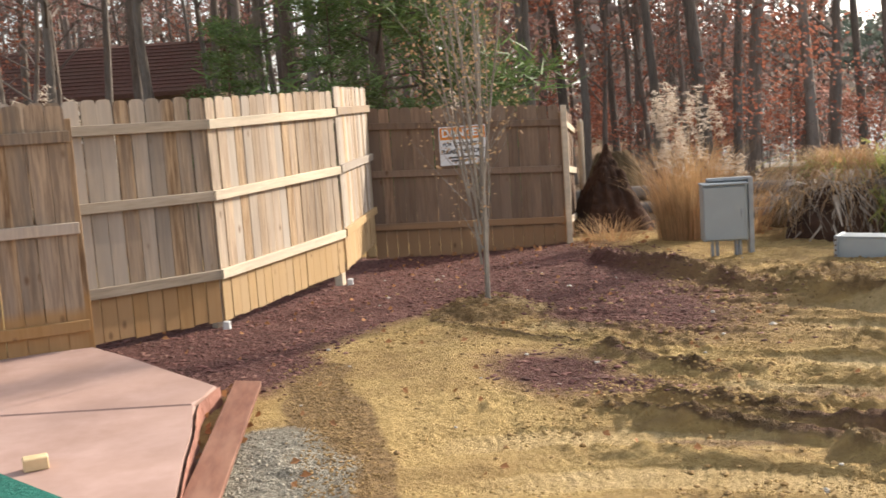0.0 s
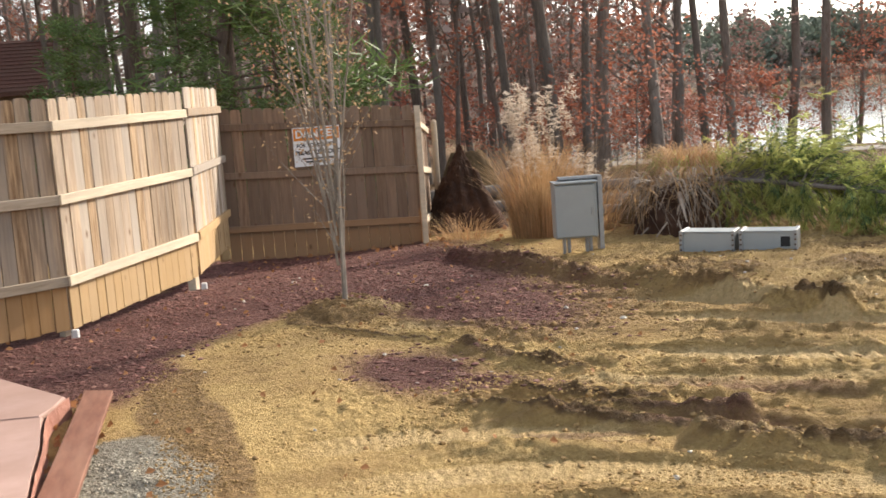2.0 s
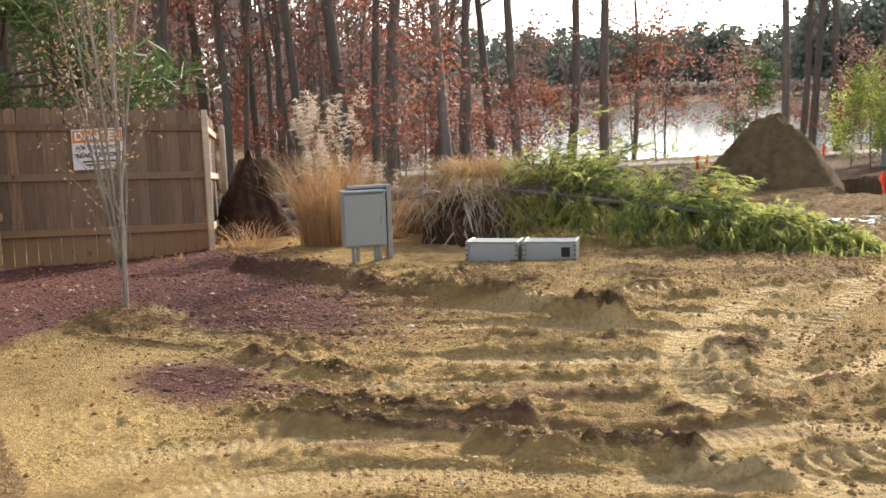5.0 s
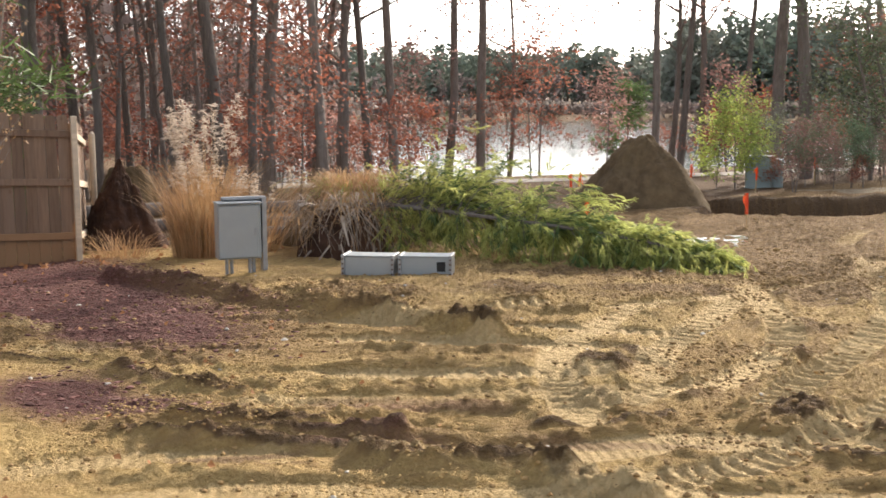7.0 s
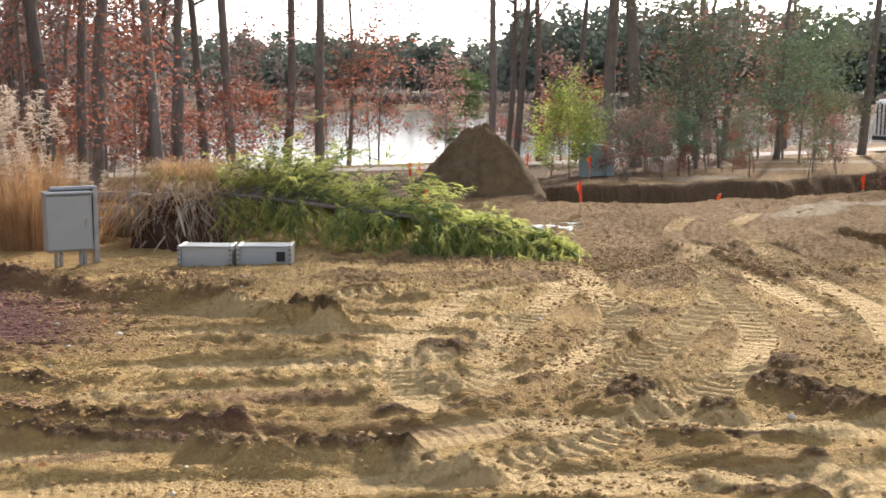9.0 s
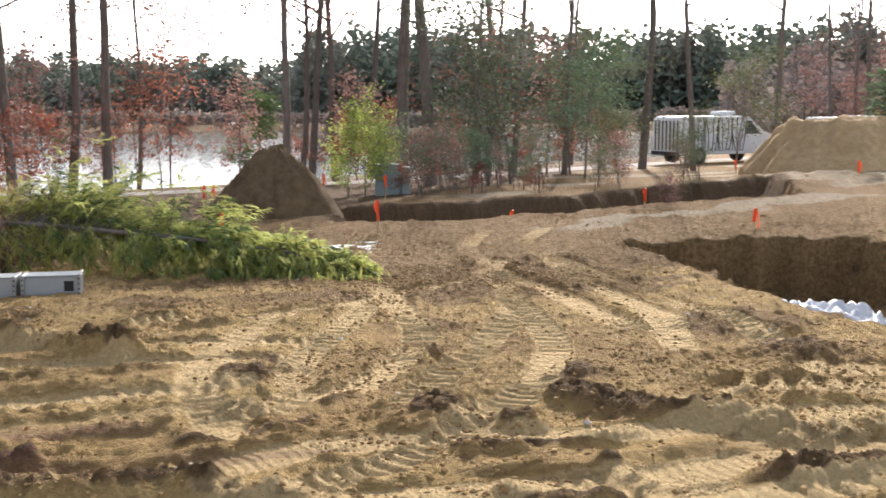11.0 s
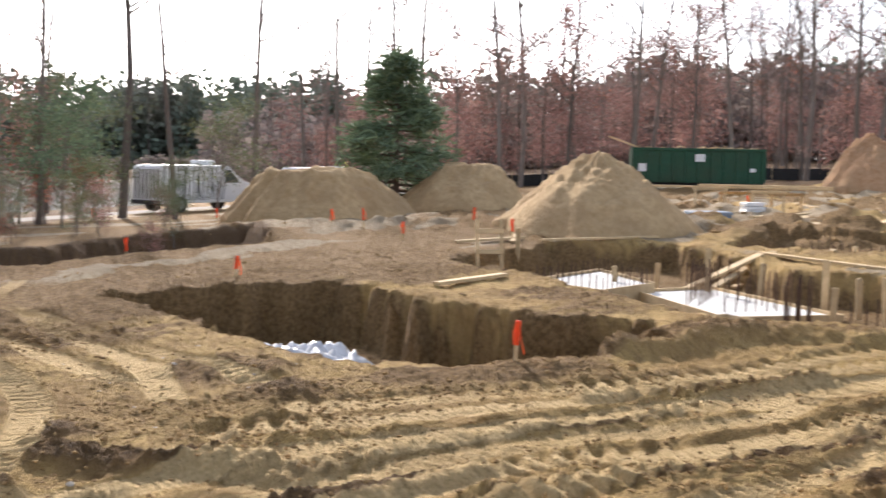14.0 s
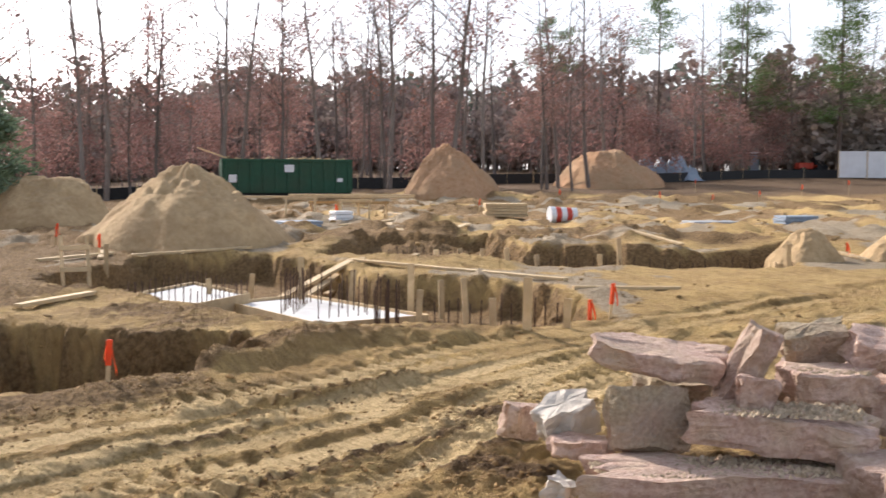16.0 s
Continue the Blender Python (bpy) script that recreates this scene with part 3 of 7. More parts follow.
def ruts(x, y, seed):
    """Broken crests, long in x: 0 in the hollows, about 1 on the crests."""
    crest = 1 - np.abs(fbm(x, y, 1.0, 2, seed)) * 1.5
    return np.clip(crest, 0, 1) ** 1.5 * np.clip(0.55 + 0.7 * vnoise(x * 1.7, y * 0.6, seed + 31), 0.05, 1)


def steps(x, y, seed):
    """Flat shelves with sharp edges, long in x."""
    f = fbm(x, y, 1.0, 3, seed)
    return 0.5 * smooth(-0.42, -0.30, f) + 0.5 * smooth(0.10, 0.24, f)


def relief(x, y):
    """Land with heaps, ruts, pits and clods."""
    shape = np.shape(x)
    x, y = np.ravel(x), np.ravel(y)
    z = land(x, y)
    z = z + (0.20 * fbm(x, 1.6 * y, 0.35, 3, 70) + 0.16 * np.abs(fbm(x, y, 1.1, 3, 71)) + 0.20 * ruts(0.35 * y, 0.55 * x, 72)) * smooth(20, 30, x) * (1 - smooth(66, 82, x)) * (1 - smooth(12, 20, y - 0.05 * x))
    flat = z.copy()
    d = np.hypot(x - 4, y - 5)
    c = np.nonzero(d < 42)[0]
    if len(c):
        u, v, e = x[c], y[c], d[c]
        site = smooth(-0.9, 0.3, u + 0.12 * (v - 7)) * (1 - smooth(24, 40, e))
        mul = np.maximum(inside(MULCH, u, v), inside(MULCH_SPOT, u, v))
        calm = 1 - 0.75 * smooth(-0.25, 0.2, mul)
        a, run = drive(u, v)
        lane = smooth(-2.6, -1.6, a) * (1 - smooth(1.0, 2.2, a)) * smooth(-0.5, 2.4, u)
        bend = a + 0.16 * fbm(u, v, 0.55, 2, 61)
        h = site * calm * lane * (0.030 * steps(run * 0.36, bend * 2.7, 2) + 0.030 * ruts(run * 0.5, bend * 4.6, 4) + 0.026 * ruts(run * 1.4, bend * 9.5, 6) + 0.014 * np.abs(fbm(run * 4.0, bend * 9.0, 1.0, 2, 9)) - 0.04)
        # farther out the machines turned off towards the lake
        p, q = 0.6 * u + 0.8 * v, 0.8 * u - 0.6 * v + 0.18 * fbm(u, v, 0.5, 2, 63)
        out = smooth(0.8, 2.4, a) * smooth(3.2, 5.0, u) * (1 - smooth(15, 24, e))
        h = h + site * calm * out * (0.026 * steps(p * 0.4, q * 2.2, 12) + 0.030 * ruts(p * 0.6, q * 3.6, 14) + 0.026 * ruts(p * 1.6, q * 7.5, 16) + 0.020 * np.abs(fbm(u, v, 6.0, 2, 17)) - 0.04)
        # raked lines on the calmer ground by the mulch
        fan = smooth(5.4, 6.4, v + 0.35 * u) * (1 - smooth(3.0, 4.4, u)) * smooth(0.1, 1.0, u) * (1 - smooth(10.5, 12, v))
        h = h + calm * fan * 0.024 * (fbm(0.7 * (0.94 * u - 0.34 * v), 9.0 * (0.34 * u + 0.94 * v + 0.05 * fbm(u, v, 1.2, 2, 64)), 1.0, 3, 65))
        grit = smooth(-0.2, 0.5, fbm(u, v, 0.9, 2, 43))
        h = h + site * 0.022 * fbm(u, v, 0.7, 2, 1) + site * (0.4 + 0.6 * calm) * (0.25 + 0.75 * grit) * (0.026 * np.abs(fbm(u, v, 7, 3, 3)) + 0.022 * np.abs(vnoise(u * 16, v * 16, 44)))
        z[c] += h + 0.007 * fbm(u, v, 12, 2, 5) * (1 - smooth(12, 30, e))
    worn, tread = np.zeros(len(x)), np.zeros(len(x))
    for i, pts in enumerate(TRACKS):
        c = np.nonzero(near_line(pts, x, y, 0.6))[0]
        if not len(c):
            continue
        a, run = along(pts, x[c], y[c])
        wide, lug, deep = (0.21, 0.19, 0.034) if 5 <= i <= 9 else (0.15, 0.055, 0.004) if i in (11, 12, 24, 25) else (0.13, 0.11, 0.017)
        bed = (1 - smooth(wide - 0.02, wide + 0.04, a)) * np.clip(0.95 + 0.5 * vnoise(run * 0.7, 0 * a, i + 20), 0, 1) * smooth(*((-0.8, 0.2) if i in (11, 12, 24, 25) else (1.2, 2.8)), x[c])
        bars = np.clip(1.8 * np.sin(run * 2 * math.pi / lug + (9.0 if i % 2 else 4.0) * np.minimum(a, 0.3)), -1, 1)
        tread[c] = np.where(bed > worn[c], -0.030 * min(1.0, deep / 0.012) + deep * bars * np.clip(0.5 + vnoise(run * 1.3, 0 * a, i + 80), 0.1, 1), tread[c])
        worn[c] = np.maximum(worn[c], bed)
        z[c] += 0.022 * np.exp(-((a - wide - 0.12) / 0.06) ** 2) * np.clip(0.4 + 0.9 * vnoise(run * 3, 0 * a, i + 50), 0, 1)
    z = z * (1 - worn) + (flat + 0.015 * fbm(x, y, 0.7, 2, 1) + tread + 0.006 * fbm(x, y, 11, 2, 5)) * worn
    ridge = np.zeros(len(x))
    for pts, w, h in RIDGES:
        c = np.nonzero(near_line(pts, x, y, w * 3))[0]
        if len(c):
            a, run = along(pts, x[c], y[c])
            lump = 0.62 + 0.30 * vnoise(run * 2.1, a * 2, 7) + (0.40 * np.abs(vnoise(x[c] * 9, y[c] * 9, 8)) + 0.50 * np.abs(vnoise(x[c] * 21, y[c] * 21, 9))) * (1 if w < 0.2 else 0.3)
            ridge[c] = np.maximum(ridge[c], 0.42 * h * np.clip(lump, 0.1, 1.4) * np.exp(-(a / w) ** 4 * 0.8))
    for hx, hy, r, h in HEAPS:
        c = np.nonzero((np.abs(x - hx) < 2.4 * r) & (np.abs(y - hy) < 2.4 * r))[0]
        if len(c):
            u, v = x[c], y[c]
            q = np.hypot(u - hx, v - hy) / r * (1 + 0.28 * vnoise(u * 2.3 / r, v * 2.3 / r, 11))
            lump = 0.66 + 0.32 * np.abs(vnoise(u * 9, v * 9, 12)) + 0.30 * np.abs(vnoise(u * 19, v * 19, 13))
            ridge[c] = np.maximum(ridge[c], 0.40 * h * np.exp(-q ** 4) * lump)
    z = z + ridge
    for poly, depth, edge in ((PIT, 0.85, 0.30), (FOOTINGS, 0.55, 0.35), (TRENCH, 0.5, 0.4), (BANK, 0.5, 0.5)):
        c = np.nonzero(near_line(poly, x, y, 1.6))[0]
        if len(c):
            u, v = x[c], y[c]
            k = inside(poly, u, v) + 0.17 * fbm(u, v, 1.7, 3, 14) + 0.09 * fbm(u, v, 5.0, 2, 19)
            h = 0.06 * np.exp(-((k + 0.35) / 0.35) ** 2) * (0.6 + 0.6 * vnoise(u * 1.1, v * 1.1, 15))
            wall = smooth(0, edge, k + 0.05 * fbm(u * 0.8, v * 0.8, 5, 2, 18))
            z[c] += h - depth * wall * (1 + 0.08 * fbm(u, v, 1.4, 3, 16))
    return z.reshape(shape)


def pressed(x, y):
    """Where wheels have pressed the sand smooth."""
    out = np.zeros(len(x))
    for i, pts in enumerate(TRACKS):
        c = np.nonzero(near_line(pts, x, y, 0.4))[0]
        if len(c):
            a, run = along(pts, x[c], y[c])
            out[c] = np.maximum(out[c], (1 - smooth(0.12, 0.18, a)) * np.clip(0.95 + 0.5 * vnoise(run * 0.7, 0 * a, i + 20), 0, 1))
    return out


def tread_phase(x, y):
    """How many lugs of the tyre have rolled past, along the wheel tracks."""
    out, best = np.zeros(len(x)), np.full(len(x), 9.0)
    for i, pts in enumerate(TRACKS):
        c = np.nonzero(near_line(pts, x, y, 0.4))[0]
        if len(c):
            a, run = along(pts, x[c], y[c])
            k = a < best[c]
            out[c] = np.where(k, run / (0.062 if i % 2 else 0.075) + 2.5 * a, out[c])
            best[c] = np.minimum(best[c], a)
    return out


def gz(x, y):
    return float(relief(np.array([float(x)]), np.array([float(y)]))[0])


def spread(lo, hi, parts, far, grow):
    """Steps along one axis: close together in the middle parts (start, end, step), wider and wider outside."""
    out = []
    for a, b, st in parts:
        out += list(np.arange(a, b - 1e-6, st))
    out.append(parts[-1][1])
    st = parts[-1][2]
    while out[-1] < hi:
        st = min(st * grow, far)
        out.append(out[-1] + st)
    st, left = parts[0][2], [parts[0][0]]
    while left[-1] > lo:
        st = min(st * grow, far)
        left.append(left[-1] - st)
    return np.array(left[:0:-1] + out)


def mesh_object(name, verts, faces, material, smooth_faces=False):
    me = bpy.data.meshes.new(name)
    me.from_pydata(verts, [], faces)
    me.materials.append(material)
    if smooth_faces:
        me.shade_smooth()
    return new(name, me)


def ground():
    xs = spread(-700, 900, ((-3.4, -1.4, 0.06), (-1.4, 9.2, 0.021), (9.2, 13, 0.04), (13, 17, 0.055), (17, 33, 0.16), (33, 62, 0.42)), 40, 1.12)
    ys = spread(-500, 900, ((-14, -5, 0.22), (-5.0, -0.5, 0.05), (-0.5, 2.6, 0.036), (2.6, 9.4, 0.021), (9.4, 14, 0.05), (14, 22, 0.13)), 40, 1.12)
    X, Y = np.meshgrid(xs, ys)
    Z = relief(X, Y)
    nx, ny = len(xs), len(ys)
    i = np.arange(nx * ny).reshape(ny, nx)
    f = np.stack([i[:-1, :-1], i[:-1, 1:], i[1:, 1:], i[1:, :-1]], -1).reshape(-1, 4)
    ob = mesh_object("ground", np.stack([X, Y, Z], -1).reshape(-1, 3).tolist(), f.tolist(), M["ground"], True)
    x, y = X.ravel(), Y.ravel()
    d = np.hypot(x, y)
    wob = 0.10 * fbm(x, y, 1.7, 3, 30)
    press = pressed(x, y)
    mound = smooth(0.70, 0.4, np.hypot(x - 0.22, y - 9.42) + wob)
    off, way = drive(x, y)
    lumpy = np.zeros(len(x))
    for pts, w, h in RIDGES:
        c = np.nonzero(near_line(pts, x, y, w * 2))[0]
        if len(c):
            lumpy[c] = np.maximum(lumpy[c], np.exp(-(along(pts, x[c], y[c])[0] / w) ** 2))
    for hx, hy, r, h in HEAPS:
        c = np.nonzero(np.hypot(x - hx, y - hy) < 2 * r)[0]
        lumpy[c] = np.maximum(lumpy[c], np.exp(-(np.hypot(x[c] - hx, y[c] - hy) / r) ** 2 * 1.3))
    dragged = smooth(0.1, 0.55, fbm(0.5 * way, 3.2 * off, 1.0, 3, 77)) * smooth(0.5, 1.1, x) * (1 - smooth(2.0, 5.5, x)) * (1 - smooth(1.2, 1.9, off)) * smooth(-0.4, 0.1, off)
    cover = {
        "pressed": (0.55 + 0.45 * smooth(2.0, 3.5, x)) * press * smooth(-0.8, 0.2, x) * (1 - 0.5 * smooth(9, 12, d)),
        "damp": 0.85 * lumpy * (1 - smooth(8, 10, d)),
        "bars": 0.0 * x,
        "mulch": (1 - 0.9 * smooth(0.62, 0.34, np.hypot(x - 0.22, y - 9.42) + wob)) * np.maximum(smooth(-0.25 - 1.2 * smooth(0.4, 1.6, x), 0.25 + 0.35 * smooth(0.4, 1.6, x), inside(MULCH, x, y) + wob), 0.85 * smooth(-0.35, 0.3, inside(MULCH_SPOT, x, y) + 1.6 * wob)) + 0.6 * dragged,
        "gravel": smooth(0.5, -0.15, np.hypot((x + 1.08) / 0.50, (y - 4.9) / 1.25) - 0.75 + 2 * wob),
        "soil": 0.95 * mound + 0.95 * smooth(0.34, 0.12, along(VERGE, x, y)[0] + 0.8 * wob) + 0.75 * smooth(9.0, 12.5, np.hypot(x, y)) * smooth(4.5, 7.5, x) * smooth(5.5, 8.5, y) + 0.55 * smooth(9.5, 12.5, x + 0.3 * y) * smooth(2.0, 5.0, y) * (1 - smooth(22, 26, x)) * smooth(-0.55, 0.25, fbm(x, 1.8 * y, 0.5, 3, 64))
        + 0.45 * smooth(-0.15, 0.6, fbm(0.35 * way, 1.8 * off, 1.0, 4, 31)) * smooth(0.6, 3.0, x) * (1 - smooth(14, 18, x)) * (1 - 0.6 * press) + 0.8 * smooth(11, 24, y - 0.1 * x)
        + 0.6 * lumpy
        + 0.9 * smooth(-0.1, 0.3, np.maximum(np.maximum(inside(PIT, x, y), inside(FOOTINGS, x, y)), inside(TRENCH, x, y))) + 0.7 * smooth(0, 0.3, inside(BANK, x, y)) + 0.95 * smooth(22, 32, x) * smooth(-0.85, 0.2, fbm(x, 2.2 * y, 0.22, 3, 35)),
        "pale": 0.9 * smooth(0.0, 0.6, fbm(x, 1.5 * y, 0.4, 3, 33)) * smooth(10.5, 15, x) * (1 - smooth(60, 72, x)) * (1 - smooth(-0.25, 0.1, np.maximum(np.maximum(inside(PIT, x, y), inside(FOOTINGS, x, y)), inside(TRENCH, x, y)))),
        "litter": np.maximum(smooth(14.5, 18.5, y + 0.5 * np.minimum(0, 8 - x)), smooth(62, 80, x)) + 0.9 * smooth(-0.5, 0.2, inside(BANK, x, y)) * smooth(14.5, 16.5, y + 0.05 * x)}
    for key, val in cover.items():
        at = ob.data.attributes.new(key, "FLOAT", "POINT")
        at.data.foreach_set("value", np.clip(val, 0, 1).astype(np.float32))
    # directions in which the ground is drawn out: by the drive, by the turn to the lake, by the rake beside the mulch
    turned, raked = (off > 1.3 + 2 * wob) & (x > 3.4), (y + 0.35 * x > 6.2 + 2 * wob) & (x <= 3.4)
    fx = np.where(turned, 0.6 * x + 0.8 * y, np.where(raked, 0.94 * x - 0.34 * y, way))
    fy = np.where(turned, 0.8 * x - 0.6 * y, np.where(raked, 0.34 * x + 0.94 * y, off)) + wob
    at = ob.data.attributes.new("flow", "FLOAT_VECTOR", "POINT")
    at.data.foreach_set("vector", np.stack([fx, fy, 5.0 * turned + 9.0 * raked], -1).astype(np.float32).ravel())
    at = ob.data.attributes.new("tilled", "FLOAT", "POINT")
    at.data.foreach_set("value", (smooth(0.2, 1.8, x) * (1 - 0.85 * np.clip(cover["mulch"], 0, 1)) * (1 - 0.9 * press) * (1 - smooth(30, 50, d))).astype(np.float32))
    at = ob.data.attributes["bars"]
    at.data.foreach_set("value", tread_phase(x, y).astype(np.float32))
    tagged(ob, "rutted yellow sand with dark red mulch and tyre tracks", "ground", kind="structure")


ground()
xs0 = ((-60, 36), (900, 36), (900, 600), (-60, 600))
lake = mesh_object("water", [(x, y, WATER_Z) for x, y in xs0], [(0, 1, 2, 3)], M["water"])
tagged(lake, "bright rippled lake water behind the trees", "water", kind="structure")


# ---- builders ----
def part(name, bm, material, parent=None, label="", smooth_faces=False):
    me = bpy.data.meshes.new(name)
    bm.to_mesh(me)
    bm.free()
    me.materials.append(material)
    if smooth_faces:
        me.shade_smooth()
    ob = new(name, me)
    ob.parent = parent
    if label:
        ob["label"] = label
    return ob


def part_py(name, verts, faces, material, parent=None, smooth_faces=False):
    ob = mesh_object(name, verts, faces, material, smooth_faces)
    ob.parent = parent
    return ob


def empty(name, m, label, category, group="", kind=""):
    ob = new(name)
    ob.empty_display_size = 0.1
    ob.matrix_world = m
    return tagged(ob, label, category, group, kind)


def box(bm, x0, x1, y0, y1, z0, z1, bevel=0.0, m=None):
    vs = [bm.verts.new(p) for p in ((x0, y0, z0), (x1, y0, z0), (x1, y1, z0), (x0, y1, z0), (x0, y0, z1), (x1, y0, z1), (x1, y1, z1), (x0, y1, z1))]
    fs = [bm.faces.new([vs[i] for i in f]) for f in ((3, 2, 1, 0), (4, 5, 6, 7), (0, 1, 5, 4), (1, 2, 6, 5), (2, 3, 7, 6), (3, 0, 4, 7))]
    if bevel:
        es = list({e for f in fs for e in f.edges})
        r = bmesh.ops.bevel(bm, geom=es, offset=bevel, segments=1, affect="EDGES")
        vs = list({v for f in r["faces"] for v in f.verts} | {v for v in vs if v.is_valid})
    if m is not None:
        bmesh.ops.transform(bm, matrix=m, verts=[v for v in vs if v.is_valid])
    return vs


def boxes(*args, bevel=0.0):
    bm = bmesh.new()
    for a in args:
        box(bm, *a, bevel=bevel)
    return bm


def rod(bm, p, q, r0, r1=None, sides=6, caps=True):
    r1 = r0 if r1 is None else r1
    p, q = Vector(p), Vector(q)
    u = (q - p).normalized()
    a = u.orthogonal().normalized()
    b = u.cross(a)
    rings = []
    for c, r in ((p, r0), (q, r1)):
        rings.append([bm.verts.new(c + a * math.cos(2 * math.pi * k / sides) * r + b * math.sin(2 * math.pi * k / sides) * r) for k in range(sides)])
    for k in range(sides):
        bm.faces.new((rings[0][k], rings[0][(k + 1) % sides], rings[1][(k + 1) % sides], rings[1][k]))
    if caps:
        bm.faces.new(rings[0][::-1])
        bm.faces.new(rings[1])


# ---- the fence ----
def picket_mesh(h, w, material):
    bm = bmesh.new()
    c, t = 0.035, 0.008
    out = [(-w / 2, 0), (w / 2, 0), (w / 2, h - c), (w / 2 - c * 0.35, h - c * 0.25), (w / 2 - c, h), (-w / 2 + c, h), (-w / 2 + c * 0.35, h - c * 0.25), (-w / 2, h - c)]
    f = [bm.verts.new((x, -t, z)) for x, z in out]
    k = [bm.verts.new((x, t, z)) for x, z in out]
    bm.faces.new(f)
    bm.faces.new(k[::-1])
    for i in range(8):
        j = (i + 1) % 8
        bm.faces.new((f[j], f[i], k[i], k[j]))
    me = bpy.data.meshes.new("picket")
    bm.to_mesh(me)
    bm.free()
    me.materials.append(material)
    return me


def fence_panel(a, b, za, zb, h, material, rails=M["rail"], label="", lower=0.0, over=0.03, post=True, rail_h=(0.33, 1.0, 1.60)):
    """A panel of dog-eared pickets from a to b, rails on the side to the viewer's hand of a to b."""
    ln = math.hypot(b[0] - a[0], b[1] - a[1])
    ang = math.atan2(b[1] - a[1], b[0] - a[0])
    base = empty("privacy_fence", Matrix.Translation((a[0], a[1], za)) @ Matrix.Rotation(ang, 4, "Z"), label, "fence", "fence sections")
    n = max(2, round(ln / 0.142))
    step = ln / n
    me = picket_mesh(h + 0.07, step - 0.009, material)
    slope = (zb - za) / ln
    for i in range(n):
        ob = new("picket", me)
        ob.parent = base
        x = (i + 0.5) * step
        ob.matrix_basis = pose(x, random.uniform(-0.003, 0.003), slope * x - 0.07 + random.uniform(-0.012, 0.008), 0, random.uniform(-0.35, 0.35), random.uniform(-1.5, 1.5))
    for z in rail_h:
        bm = boxes((-over, ln + over * 0.5, -0.048, -0.010, z - 0.042, z + 0.042), bevel=0.004)
        for v in bm.verts:
            v.co.z += slope * v.co.x
        part("rail", bm, rails, base)
    if post:
        part("post", boxes((ln - 0.045, ln + 0.045, 0.012, 0.10, -0.25 + slope * ln, h - 0.1 + slope * ln), bevel=0.005), rails, base)
    return base


FH = 1.83
fence_panel((-4.55, 7.35), (-2.77, 8.33), 0.10, 0.06, FH, M["picket"], M["picket"], "weathered cedar privacy fence panel beside the patio", rail_h=(0.20, 0.93, 1.60))
fence_panel((-3.3, 8.32), (-2.02, 9.56), 0.10, 0.06, FH, M["picket"], M["rail_grey"], "grey weathered cedar privacy fence panel with pale rails")
fence_panel((-2.0, 9.57), (-1.17, 11.86), 0.06, 0.06, FH, M["picket_sunlit"], M["rail"], "sunlit honey-coloured cedar fence panel with pale rails")
fence_panel((-1.15, 11.90), (-0.98, 14.22), 0.07, 0.05, FH + 0.03, M["picket_sunlit"], M["picket_sunlit"], "sunlit cedar fence panel with a short cap rail")
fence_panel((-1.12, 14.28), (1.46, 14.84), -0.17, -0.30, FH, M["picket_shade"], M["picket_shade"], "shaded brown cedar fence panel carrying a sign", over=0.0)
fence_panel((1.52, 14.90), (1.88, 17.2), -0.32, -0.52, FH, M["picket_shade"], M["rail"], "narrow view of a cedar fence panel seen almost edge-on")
corner = empty("fence_post", pose(1.50, 14.80, -0.32), "square cedar corner post with sunlit edge", "post")
part("shaft", boxes((-0.012, 0.06, -0.05, 0.03, -0.1, 1.84), bevel=0.005), M["rail"], corner)
gp = empty("gate_post", pose(1.98, 16.9, -0.5), "grey round galvanised gate post beside the fence", "post")
bm = bmesh.new()
rod(bm, (0, 0, -0.2), (0, 0, 1.72), 0.045, 0.045, 10)
rod(bm, (0, 0, 1.72), (0, 0, 1.76), 0.045, 0.01, 10)
part("shaft", bm, M["rail"], gp)
for px, py, pz in ((-1.98, 9.50, 0.0), (-1.13, 11.84, 0.0)):
    foot = empty("post_foot", pose(px + 0.02, py - 0.06, gz(px, py)), "white concrete foot under a fence post", "footing", "post feet")
    part("block", boxes((-0.03, 0.03, -0.03, 0.03, -0.08, 0.075), bevel=0.01), M["concrete"], foot)


def text_mesh(name, s, size, m, material, parent, bold=0.0):
    cu = bpy.data.curves.new(name, "FONT")
    cu.body, cu.size, cu.align_x, cu.align_y = s, size, "CENTER", "CENTER"
    cu.offset, cu.extrude = bold, 0.0008
    tmp = new("lettering_source", cu)
    bpy.context.view_layer.update()
    me = bpy.data.meshes.new_from_object(tmp.evaluated_get(bpy.context.evaluated_depsgraph_get()))
    bpy.data.objects.remove(tmp)
    me.materials.clear()
    me.materials.append(material)
    ob = new(name, me)
    ob.parent = parent
    ob.matrix_basis = m
    return ob


ang_c = math.degrees(math.atan2(0.54, 2.41))
sign = empty("danger_sign", pose(0.20, 14.50, 0.86, 0, 0, ang_c), "orange and white danger sign screwed to the fence", "sign")
part("board", boxes((-0.305, 0.305, 0.0, 0.006, 0, 0.49), bevel=0.002), M["sign_white"], sign)
part("header_band", boxes((-0.295, 0.295, -0.003, -0.001, 0.325, 0.478)), M["sign_orange"], sign)
up = Matrix.Rotation(radians(90), 4, "X")
text_mesh("heading", "DANGER", 0.135, Matrix.Translation((0, -0.004, 0.402)) @ up, M["sign_white"], sign, 0.004)
text_mesh("line", "FOR YOUR SAFETY", 0.062, Matrix.Translation((0, -0.002, 0.262)) @ up, M["ink"], sign, 0.002)
